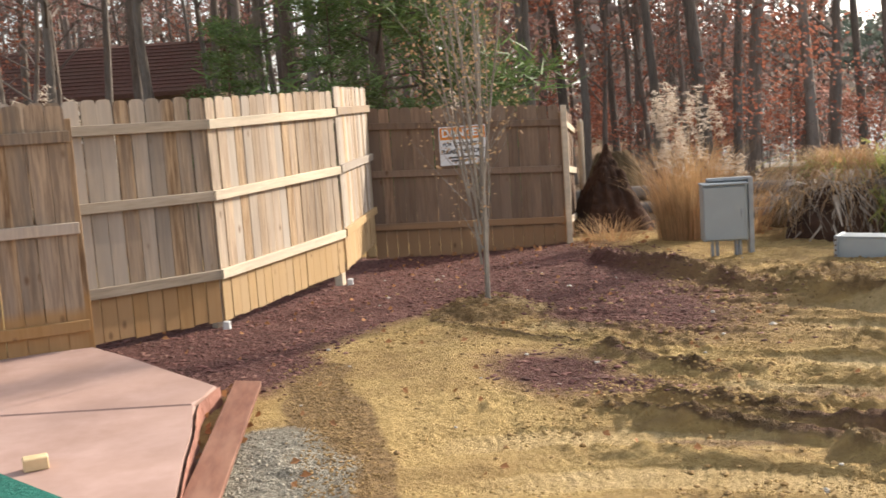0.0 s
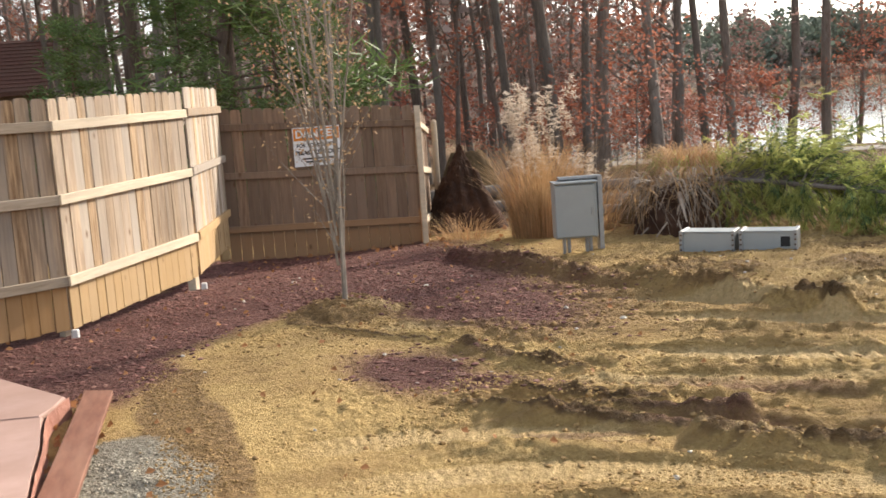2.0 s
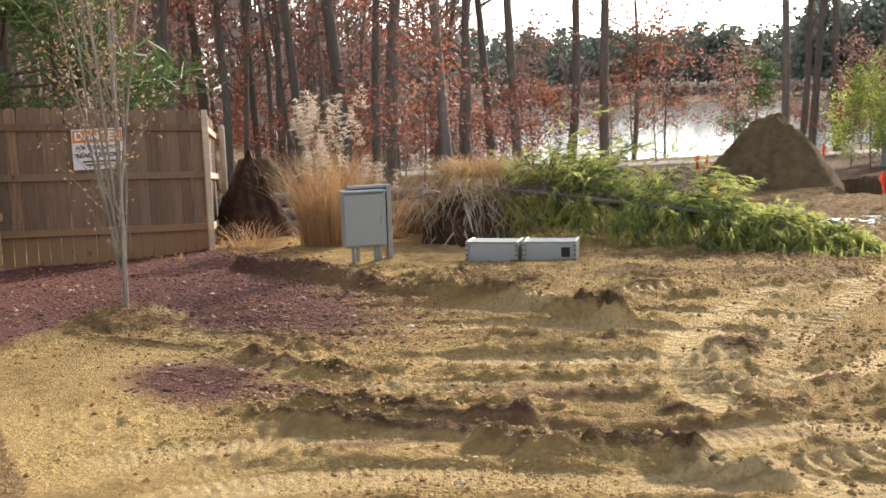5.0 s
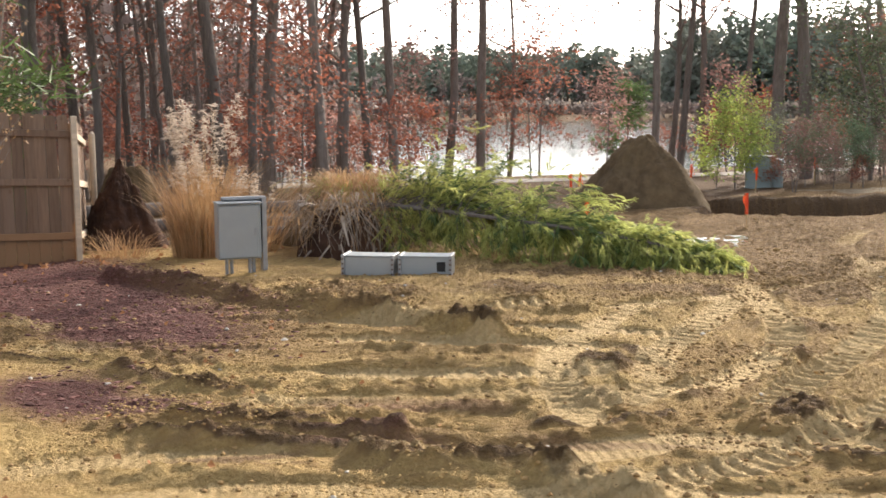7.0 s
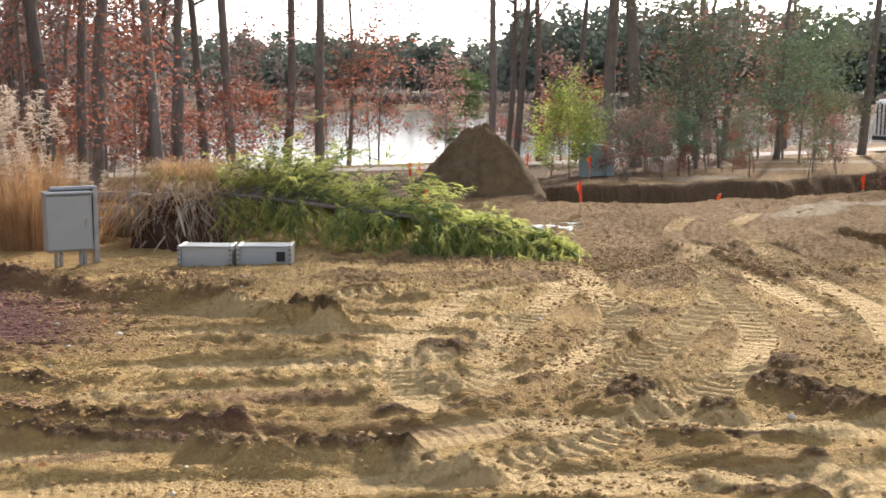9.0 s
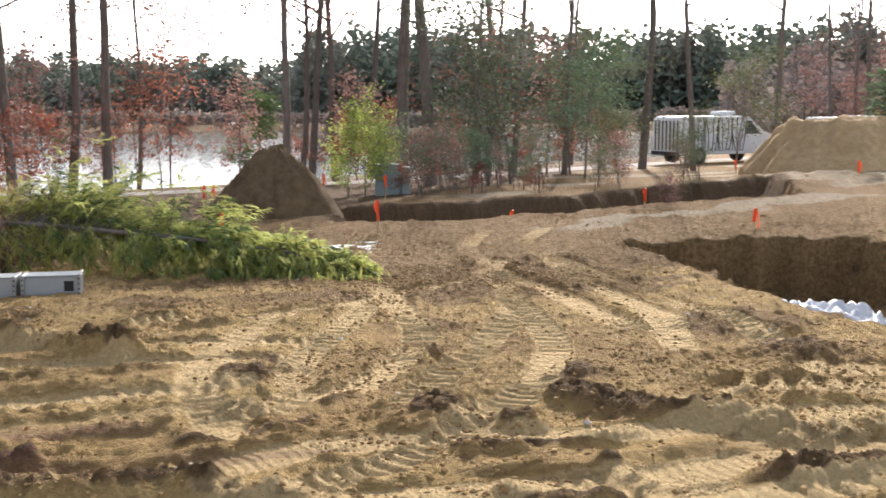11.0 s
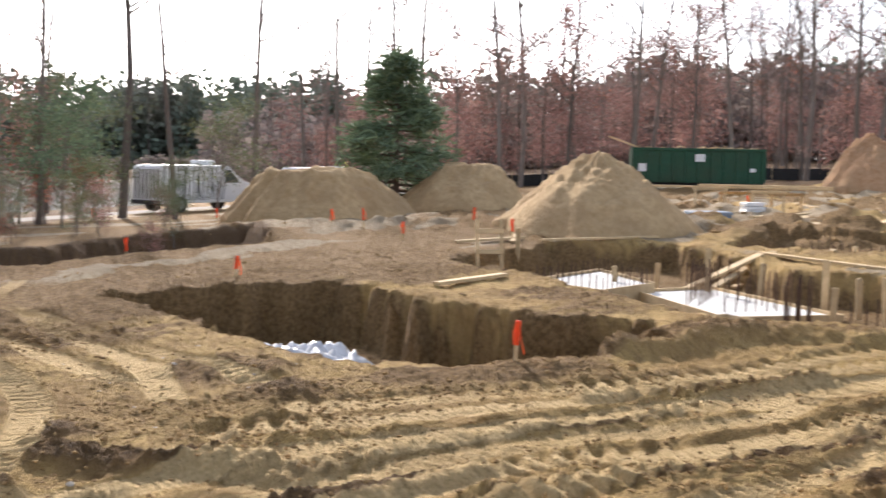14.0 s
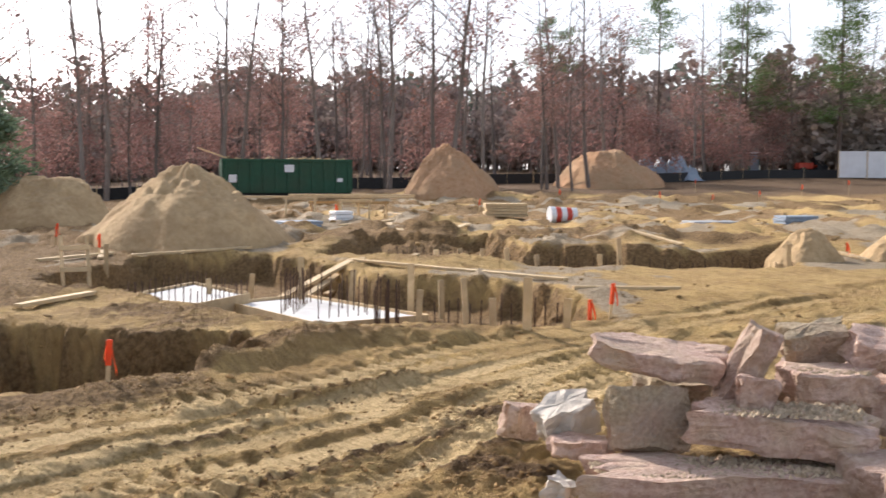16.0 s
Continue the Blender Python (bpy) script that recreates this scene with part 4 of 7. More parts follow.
text_mesh("line", "PLEASE KEEP OUT", 0.072, Matrix.Translation((0, -0.002, 0.170)) @ up, M["ink"], sign, 0.003)
for zz, ww in ((0.095, 0.20), (0.055, 0.16)):
    part("print_bar", boxes((-ww, ww, -0.002, -0.0008, zz - 0.010, zz + 0.010)), M["ink"], sign)


# ---- patio, board and the near rail ----
def prism(bm, outline, z0, z1, jag=0.0):
    lo = [bm.verts.new((x, y, z0)) for x, y in outline]
    hi = [bm.verts.new((x + random.uniform(-jag, jag), y + random.uniform(-jag, jag), z1)) for x, y in outline]
    bm.faces.new(lo[::-1])
    bm.faces.new(hi)
    n = len(lo)
    for i in range(n):
        bm.faces.new((lo[i], lo[(i + 1) % n], hi[(i + 1) % n], hi[i]))
    return hi


patio = tagged(new("patio"), "red stamped concrete patio with a broken edge", "patio", kind="structure")
slab_far = [(-5.2, 7.2), (-5.2, 6.52), (-1.58, 6.43), (-1.55, 6.6), (-1.52, 6.84), (-1.9, 7.28), (-2.3, 7.78), (-2.72, 8.27), (-3.2, 8.12), (-4.4, 7.45)]
slab_near = [(-5.2, 6.50), (-5.2, 2.6), (-1.05, 2.6), (-1.16, 3.5), (-1.22, 4.3), (-1.31, 4.85), (-1.40, 5.4), (-1.46, 5.85), (-1.53, 6.2), (-1.56, 6.415)]
for o in (slab_far, slab_near):
    bm = bmesh.new()
    prism(bm, o, -0.12, 0.10, 0.0)
    es = [e for e in bm.edges if all(v.co.z > 0 for v in e.verts)]
    bmesh.ops.bevel(bm, geom=es, offset=0.012, segments=1, affect="EDGES")
    part("slab", bm, M["patio"], patio)
bm = bmesh.new()
bx = [(-1.14, 3.5), (-1.20, 4.3), (-1.29, 4.85), (-1.38, 5.4), (-1.44, 5.85), (-1.51, 6.2), (-1.54, 6.42), (-1.53, 6.6), (-1.50, 6.83)]
pts = curve(bx, 5)
rows_v = []
for x, y in pts:
    rows_v.append([bm.verts.new((x + random.uniform(-0.003, 0.004) + k * 0.008, y, 0.095 - k * 0.07)) for k in range(4)])
for r0, r1 in zip(rows_v[:-1], rows_v[1:]):
    for k in range(3):
        bm.faces.new((r0[k], r0[k + 1], r1[k + 1], r1[k]))
part("broken_edge", bm, M["patio_edge"], patio)

plank = empty("edging_board", pose(-1.16, 4.1, gz(-1.2, 5.5) + 0.05, 6, 0, 94.0), "dark red stained board lying beside the patio", "board")
part("board", boxes((0, 2.95, -0.085, 0.085, -0.012, 0.025), bevel=0.004), M["board"], plank)
blk = empty("wood_block", pose(-2.14, 5.38, 0.10, 0, 0, 24), "short offcut of pale lumber on the patio", "offcut")
part("block", boxes((-0.04, 0.08, -0.04, 0.04, 0, 0.065), bevel=0.006), M["lumber"], blk)


# ---- boxes and steel by the reeds ----
def feeder_box():
    b = empty("electrical_cabinet", pose(2.90, 11.95, gz(2.90, 11.95), 0, 0, -3) @ Matrix.Scale(0.86, 4), "grey steel electrical cabinet standing on legs", "electrical cabinet")
    part("body", boxes((-0.29, 0.25, 0.0, 0.25, 0.21, 0.90), bevel=0.008), M["steel_grey"], b)
    door = part("door", boxes((-0.285, 0.215, -0.028, -0.002, 0.225, 0.885), bevel=0.010), M["steel_grey"], b)
    part("latch", boxes((0.165, 0.185, -0.042, -0.028, 0.50, 0.60), bevel=0.003), M["galv"], door)
    part("rain_hood", boxes((-0.30, 0.26, -0.05, 0.26, 0.902, 0.925), bevel=0.006), M["steel_grey"], b)
    part("back_plate", boxes((-0.20, 0.33, 0.262, 0.30, 0.30, 0.965), bevel=0.004), M["galv"], b)
    part("post", boxes((0.285, 0.345, 0.10, 0.255, -0.15, 0.97), bevel=0.004), M["galv"], b)
    part("top_strut", boxes((-0.20, 0.345, 0.15, 0.258, 0.94, 0.975), bevel=0.003), M["galv"], b)
    for x in (-0.17, -0.11, 0.12, 0.17):
        bm = bmesh.new()
        rod(bm, (x, 0.12, -0.15), (x, 0.12, 0.22), 0.024, 0.024, 10)
        part("conduit", bm, M["galv"], b)


feeder_box()


def steel_trough(x, y, turn, ln, port):
    b = empty("steel_trough", pose(x, y, gz(x, y) - 0.015, 0, 0, turn) @ Matrix.Diagonal((1, 1, 0.84, 1)), "grey steel trough box with bolted end flanges on the ground", "steel box", "steel troughs")
    part("body", boxes((0.03, ln - 0.03, 0, 0.26, 0, 0.245), bevel=0.006), M["steel_grey"], b)
    part("lid", boxes((0.02, ln - 0.02, -0.012, 0.27, 0.247, 0.262), bevel=0.004), M["steel_grey"], b)
    for x0 in (0.0, ln - 0.035):
        fl = part("flange", boxes((x0, x0 + 0.035, -0.03, 0.29, -0.01, 0.27), bevel=0.004), M["galv"], b)
        for zz in (0.04, 0.10, 0.16, 0.22):
            bm = bmesh.new()
            rod(bm, (x0 + 0.018, -0.042, zz), (x0 + 0.018, -0.03, zz), 0.011, 0.011, 6)
            part("bolt", bm, M["rust"], fl)
    if port:
        part("port", boxes((ln - 0.16, ln - 0.07, -0.006, -0.001, 0.07, 0.19)), M["black"], b)


steel_trough(3.80, 11.28, -33, 0.565, False)
steel_trough(4.31, 10.95, -30, 0.565, True)

cab = empty("transformer_cabinet", pose(19.3, 23.4, gz(19.3, 23.4), 0, 0, -38), "pale grey-green utility cabinet among the trees", "utility cabinet")
part("body", boxes((-0.45, 0.22, -0.3, 0.3, -0.1, 0.78), bevel=0.02), M["teal"], cab)
part("side_box", boxes((0.24, 0.48, -0.25, 0.25, -0.1, 0.74), bevel=0.02), M["teal"], cab)
part("lid", boxes((-0.47, 0.24, -0.32, 0.32, 0.785, 0.82), bevel=0.01), M["teal"], cab)


# ---- heaps of earth ----
def dirt_pile(x, y, rx, ry, h, turn, material, label, seed, peak=1.15, ridge=0.0, sink=0.25):
    """A heap with slumped, gullied sides."""
    n, m = 120, 44
    vs, fs = [], []
    for j in range(m + 1):
        r = (j / m) ** 0.9
        for i in range(n):
            a = 2 * math.pi * i / n
            px, py = math.cos(a) * r, math.sin(a) * r
            w = 1 + 0.20 * noise.noise((math.cos(a) * 1.3 + seed, math.sin(a) * 1.3, 0)) + 0.09 * noise.noise((math.cos(a) * 4 + seed, math.sin(a) * 4, 1))
            wx, wy = px + 0.22 * noise.noise((px * 1.4 + seed, py * 1.4, 7)), py + 0.22 * noise.noise((px * 1.4, py * 1.4 + seed, 8))
            q = max(0.0, 1 - min(1.0, math.hypot(wx, wy) * (0.55 + 0.45 * r)) ** peak)
            z = h * q * (1.08 if not ridge else 1.15)
            lumps = 0.10 * noise.noise((px * 2.6 + seed, py * 2.6, 3)) + 0.09 * abs(noise.noise((px * 5 + seed, py * 5, 4))) + 0.06 * abs(noise.noise((px * 12 + seed, py * 12, 5))) + 0.035 * abs(noise.noise((px * 27 + seed, py * 27, 6)))
            gully = 0.07 * abs(noise.noise((a * 3.2 + seed, r * 1.2, 9)))
            z += (lumps - gully) * h * (0.25 + 0.9 * min(1.0, 2.2 * (1 - r)))
            if ridge:
                z = min(z, h * (0.96 - 0.06 * ridge + 0.10 * noise.noise((px * 3.1, py * 3.1, seed)) + 0.04 * noise.noise((px * 11, py * 11, seed))))
            vs.append((px * rx * w, py * ry * w, z - (sink if j == m else 0)))
    for j in range(m):
        for i in range(n):
            k = (i + 1) % n
            fs.append((j * n + i, (j + 1) * n + i, (j + 1) * n + k, j * n + k))
    b = mesh_object("dirt_pile", vs, fs, material, True)
    b.matrix_world = pose(x, y, gz(x, y) - sink * 0.4, 0, 0, turn)
    return tagged(b, label, "dirt pile", "dirt piles")


dirt_pile(13.1, 19.6, 1.55, 1.4, 1.38, 20, M["darkdirt"], "tall heap of damp brown earth near the lake", 1.0, 1.2)
dirt_pile(27.2, 7.0, 3.15, 2.6, 1.72, 10, M["dirt"], "large steep heap of pale sandy earth", 2.0, 0.88)
dirt_pile(31.7, 17.1, 3.3, 2.6, 2.1, -25, M["dirt"], "broad flat-topped heap of sandy earth", 3.0, 1.1, 2.6)
dirt_pile(38.0, 14.6, 3.0, 2.6, 2.0, 0, M["dirt"], "low rounded heap of sandy earth", 4.0, 1.1, 1.5)
dirt_pile(66.0, 1.9, 3.6, 3.0, 2.7, 0, M["reddirt"], "orange-brown heap of clay earth by the trees", 5.0, 1.0)
dirt_pile(84.5, -9.2, 5.2, 4.0, 2.9, 0, M["reddirt"], "wide heap of orange and pale earth", 6.0, 1.05, 1.0)
dirt_pile(23.6, -6.7, 0.85, 0.8, 0.62, 0, M["dirt"], "small cone of yellow sand beside a trench", 7.0, 1.0)
dirt_pile(24.0, -8.9, 1.0, 1.0, 0.66, 0, M["dirt"], "small mound of yellow sand", 8.0, 1.1, 1.0)
dirt_pile(2.3, 16.6, 0.62, 0.8, 1.25, 0, M["darkmulch"], "steep dark heap of mulch behind the fence", 9.0, 0.82)
dirt_pile(5.4, 14.95, 1.2, 0.8, 0.92, -35, M["darkdirt"], "mound of brown soil under cut brush", 10.0, 1.1, 1.0)


# ---- dumpster ----
def dumpster():
    b = empty("dumpster", Matrix.Translation((61.0, 13.9, gz(62, 11))) @ Matrix.Rotation(math.atan2(-6.6, 2.0), 4, "Z"), "long dark green roll-off dumpster heaped with debris", "dumpster")
    L, W, H = 7.0, 2.3, 2.0
    part("floor_plate", boxes((0, L, 0, W, 0.18, 0.26)), M["dump_green"], b)
    for name, a in (("side_wall", (0, L, -0.04, 0.02, 0.26, H)), ("side_wall", (0, L, W - 0.02, W + 0.04, 0.26, H)), ("end_wall", (-0.04, 0.02, 0, W, 0.26, H)), ("tailgate", (L - 0.02, L + 0.06, -0.04, W + 0.04, 0.26, H))):
        part(name, boxes(a), M["dump_green"], b)
    for i in range(11):
        x = 0.1 + i * (L - 0.3) / 10
        part("rib", boxes((x, x + 0.12, -0.13, -0.045, 0.3, H - 0.12), bevel=0.01), M["dump_green"], b)
    part("top_rail", boxes((-0.05, L + 0.07, -0.14, -0.035, H - 0.11, H + 0.03), bevel=0.01), M["dump_green"], b)
    part("skid", boxes((0, L, 0.3, 0.5, 0, 0.175)), M["black"], b)
    part("skid", boxes((0, L, W - 0.5, W - 0.3, 0, 0.175)), M["black"], b)
    for x, z, w, h in ((0.3, 0.75, 0.42, 0.42), (3.3, 1.32, 0.52, 0.40), (6.2, 0.8, 0.3, 0.2)):
        part("notice", boxes((x, x + w, -0.150, -0.138, z, z + h)), M["sign_white"], b, "white notice sticker")
    bm = bmesh.new()
    for k in range(60):
        c = Vector((random.uniform(0.3, L - 0.3), random.uniform(0.3, W - 0.3), H - 0.15 + random.uniform(0, 0.22)))
        u = Vector((random.uniform(-1, 1), random.uniform(-1, 1), random.uniform(-0.2, 0.2))).normalized() * random.uniform(0.2, 0.7)
        rod(bm, c - u, c + u, 0.05, 0.04, 4)
    rod(bm, (-1.3, 0.4, 2.6), (1.0, 0.6, H - 0.2), 0.06, 0.06, 4)
    part("debris", bm, M["lumber"], b, "loose broken lumber")


dumpster()


# ---- trees ----
def branch_tubes(segs, sides):
    """Joins tapered segments (p, q, r0, r1, level) into one mesh's vertices and faces."""
    vs, fs = [], []
    for p, q, r0, r1, lv in segs:
        n = max(3, sides - lv)
        u = (q - p).normalized()
        a = u.orthogonal().normalized()
        b = u.cross(a)
        o = len(vs)
        for c, r in ((p, r0), (q, r1)):
            for k in range(n):
                t = 2 * math.pi * k / n
                vs.append(tuple(c + a * (math.cos(t) * r) + b * (math.sin(t) * r)))
        for k in range(n):
            fs.append((o + k, o + (k + 1) % n, o + n + (k + 1) % n, o + n + k))
    return vs, fs


def grow(rng, p, d, ln, r, level, segs, tips, wander=0.12, lift=0.05, kids=5, depth=3, first=0.35, spread_=0.9, shrink=0.5):
    steps = 6 if level == 0 else 4
    pos, at = p.copy(), []
    dirn = d.normalized()
    for i in range(steps):
        r0 = r * (1 - 0.85 * i / steps)
        r1 = r * (1 - 0.85 * (i + 1) / steps)
        dirn = (dirn + Vector((rng.uniform(-1, 1), rng.uniform(-1, 1), rng.uniform(-0.6, 0.6))) * wander + Vector((0, 0, lift))).normalized()
        q = pos + dirn * (ln / steps)
        segs.append((pos.copy(), q.copy(), r0, r1, level))
        at.append((pos.copy(), q.copy(), r0, dirn.copy()))
        pos = q
    tips.append((pos, dirn.copy(), level))
    if level >= depth:
        return
    for k in range(kids):
        f = first + (1 - first) * (k + rng.random()) / kids
        i = min(steps - 1, int(f * steps))
        a, b, r0, dd = at[i]
        c = a.lerp(b, f * steps - i)
        side = Vector((rng.uniform(-1, 1), rng.uniform(-1, 1), rng.uniform(-0.25, 0.3))).normalized()
        nd = (dd * (1 - spread_ * 0.5) + side * spread_).normalized()
        grow(rng, c, nd, ln * shrink * rng.uniform(0.65, 1.15) * (1.25 - 0.6 * f if level == 0 else 1), r0 * 0.42, level + 1, segs, tips, wander * 1.5, lift, max(2, kids - 3 if level == 0 else kids - 1), depth, 0.2, spread_, shrink)


def leaf_cards(rng, places, each, scatter, size, droop=0.0, long=1.5):
    vs, fs = [], []
    for c in places:
        for _ in range(each):
            p = c + Vector((rng.gauss(0, scatter), rng.gauss(0, scatter), rng.gauss(0, scatter * 0.7) - droop))
            u = Vector((rng.uniform(-1, 1), rng.uniform(-1, 1), rng.uniform(-1, 0.6))).normalized()
            w = u.orthogonal().normalized()
            s = size * rng.uniform(0.6, 1.3)
            u, w = u * s * long, w * s * 0.5
            o = len(vs)
            vs += [tuple(p - u * 0.5), tuple(p + w), tuple(p + u * 0.5), tuple(p - w)]
            fs.append((o, o + 1, o + 2, o + 3))
    return vs, fs


def needle_tufts(rng, places, each, scatter, ln, wide=0.02, flat=0.6):
    """Sprays of thin blades round each place."""
    vs, fs = [], []
    for c, d in places:
        for _ in range(each):
            p = c + Vector((rng.gauss(0, scatter), rng.gauss(0, scatter), rng.gauss(0, scatter * flat)))
            u = (d * 0.5 + Vector((rng.uniform(-1, 1), rng.uniform(-1, 1), rng.uniform(-0.5, 0.7)))).normalized()
            w = u.cross(Vector((rng.uniform(-1, 1), rng.uniform(-1, 1), rng.uniform(-1, 1)))).normalized() * wide
            s = ln * rng.uniform(0.6, 1.3)
            o = len(vs)
            vs += [tuple(p - w), tuple(p + w), tuple(p + u * s + w * 0.4), tuple(p + u * s - w * 0.4)]
            fs.append((o, o + 1, o + 2, o + 3))
    return vs, fs


def make_tree(name, wood, leaves, bark, leaf, label, category, group):
    b = empty(name, pose(0, 0, 0), label, category, group)
    part_py("trunk", *wood, bark, b, True)
    if leaves and leaves[0]:
        part_py("crown", *leaves, leaf, b)
    return b


def oak(seed, h, r, leafy, leaf, label, first=0.38, each=7):
    rng = random.Random(seed)
    segs, tips = [], []
    grow(rng, Vector((0, 0, -0.3)), Vector((rng.uniform(-0.04, 0.04), rng.uniform(-0.04, 0.04), 1)), h, r, 0, segs, tips, 0.07, 0.03, 15, 3, first, 0.85, 0.30)
    pts = [t[0] for t in tips if t[2] >= 2 and rng.random() < leafy]
    return make_tree("oak_tree", branch_tubes(segs, 8), leaf_cards(rng, pts, each, 0.28, 0.13), M["bark"], leaf, label, "tree", "woodland trees")


def sapling(seed, h, r, leaf, label, each=9, size=0.11, name="oak_sapling", leafy=0.9, lift=0.02, first=0.18):
    rng = random.Random(seed)
    segs, tips = [], []
    grow(rng, Vector((0, 0, -0.1)), Vector((0, 0, 1)), h, r, 0, segs, tips, 0.09, lift, 13, 2, first, 0.95, 0.42)
    pts = [t[0] for t in tips if t[2] >= 1 and rng.random() < leafy] + [s[1] for s in segs if s[4] == 2 and rng.random() < 0.5]
    return make_tree(name, branch_tubes(segs, 6), leaf_cards(rng, pts, each, h * 0.06, size), M["bark"], leaf, label, "young tree", "undergrowth")


def pine(seed, h, r, first, label, reach=0.22, each=16, scatter=0.28, ln=0.32, kids=22, needles="pine_green", name="pine_tree"):
    rng = random.Random(seed)
    segs, tips = [], []
    pos = Vector((0, 0, -0.3))
    pts = [pos.copy()]
    for i in range(10):
        pos = pos + Vector((rng.uniform(-0.015, 0.015) * h / 10, rng.uniform(-0.015, 0.015) * h / 10, h / 10))
        pts.append(pos.copy())
    for i in range(10):
        segs.append((pts[i], pts[i + 1], r * (1 - 0.09 * i), r * (1 - 0.09 * (i + 1)), 0))
    tufts = []
    for k in range(kids):
        f = first + (1 - first) * (k + rng.random()) / kids
        i = min(9, int(f * 10))
        c = pts[i].lerp(pts[i + 1], f * 10 - i)
        a = rng.uniform(0, 2 * math.pi)
        ln_b = h * reach * (1.15 - 0.85 * (f - first) / (1 - first)) * rng.uniform(0.55, 1.15)
        d = Vector((math.cos(a), math.sin(a), rng.uniform(0.0, 0.35)))
        p = c
        for s in range(4):
            d = (d + Vector((rng.uniform(-0.2, 0.2), rng.uniform(-0.2, 0.2), rng.uniform(-0.12, 0.1)))).normalized()
            q = p + d * ln_b / 4
            segs.append((p.copy(), q.copy(), r * 0.20 * (1 - 0.22 * s), r * 0.20 * (1 - 0.22 * (s + 1)), 3))
            if s >= 1:
                for _ in range(2 if s < 3 else 3):
                    e = q + Vector((rng.uniform(-1, 1), rng.uniform(-1, 1), rng.uniform(-0.2, 0.4))) * ln_b * 0.16
                    segs.append((q.copy(), e.copy(), r * 0.06, r * 0.03, 5))
                    tufts.append((e, (e - q).normalized()))
                tufts.append((q.copy(), d.copy()))
            p = q
    return make_tree(name, branch_tubes(segs, 8), needle_tufts(rng, tufts, each, scatter, ln, 0.022), M["bark_pine"], M[needles], label, "conifer", "conifers")


def spruce(seed, h, label):
    rng = random.Random(seed)
    segs, tufts = [(Vector((0, 0, -0.2)), Vector((0, 0, h)), h * 0.022, 0.015, 0)], []
    for k in range(95):
        f = 0.05 + 0.93 * k / 95
        a = rng.uniform(0, 2 * math.pi)
        ln_b = h * 0.52 * (1 - f) ** 0.85 * rng.uniform(0.55, 1.15) + 0.1
        c = Vector((0, 0, f * h))
        e = c + Vector((math.cos(a) * ln_b, math.sin(a) * ln_b, -0.10 * ln_b + 0.05))
        segs.append((c, e, 0.04, 0.01, 4))
        for s in (0.35, 0.55, 0.75, 0.9, 1.0):
            tufts.append((c.lerp(e, s), (e - c).normalized()))
    return make_tree("spruce_tree", branch_tubes(segs, 8), needle_tufts(rng, tufts, 20, 0.24, 0.36, 0.035, 0.5), M["bark_pine"], M["spruce_green"], label, "conifer", "conifers")


def plant(src, x, y, turn, s=1.0, lean=0.0, z=None):
    zz = gz(x, y) if z is None else z
    return copy_thing(src, pose(x, y, zz, lean, 0, turn) @ Matrix.Scale(s, 4))


def polar(az, d):
    return d * math.sin(radians(az)), d * math.cos(radians(az))


oaks = [oak(11, 17, 0.185, 0.06, M["russet"], "tall bare oak with a few russet leaves", 0.38, 5),
        oak(12, 19, 0.17, 0.02, M["maroon"], "tall bare grey-barked hardwood tree"),
        oak(13, 15, 0.155, 0.16, M["maroon"], "hardwood tree with dull maroon leaves", 0.34, 5),
        oak(14, 16, 0.14, 0.22, M["russet"], "oak holding its russet autumn leaves", 0.20, 5),
        oak(15, 20, 0.20, 0.0, M["maroon"], "leafless tall oak with ridged bark", 0.42)]
saplings = [sapling(21, 5.2, 0.045, M["russet"], "young oak with rust-red leaves", 2, 0.095, "oak_sapling", 0.34),
            sapling(22, 2.8, 0.03, M["russet"], "small bush of rust-red oak leaves", 3, 0.085, "oak_sapling", 0.5),
            sapling(23, 5.0, 0.05, M["maroon"], "thin young tree with maroon leaves", 3, 0.12, "oak_sapling", 0.5),
            sapling(24, 3.0, 0.025, M["bright_green"], "bushy yellow-green shrub by the cabinet", 5, 0.075, "shrub", 0.9, 0.22, 0.02),
            sapling(25, 6.5, 0.07, M["holly_green"], "glossy olive-leaved young tree", 7, 0.085, "holly_tree"),
            sapling(26, 4.5, 0.05, M["spruce_green"], "dark green young evergreen", 6, 0.08, "holly_tree")]
pines = [pine(31, 15, 0.22, 0.12, "white pine with soft green boughs", 0.26, 22, 0.34, 0.36, 40),
         pine(32, 17, 0.20, 0.55, "tall pitch pine with a high open crown", 0.20, 18, 0.30, 0.34, 26),
         pine(33, 15, 0.19, 0.68, "slender pine with a rounded crown", 0.20, 16, 0.34, 0.30, 22),
         pine(34, 9, 0.13, 0.10, "young pine with light green needles", 0.30, 18, 0.25, 0.32, 30),
         pine(35, 16, 0.20, 0.26, "tall pine with layered light green boughs", 0.19, 20, 0.40, 0.40, 40)]
big_spruce = spruce(41, 5.7, "dark green spruce standing behind the earth heaps")

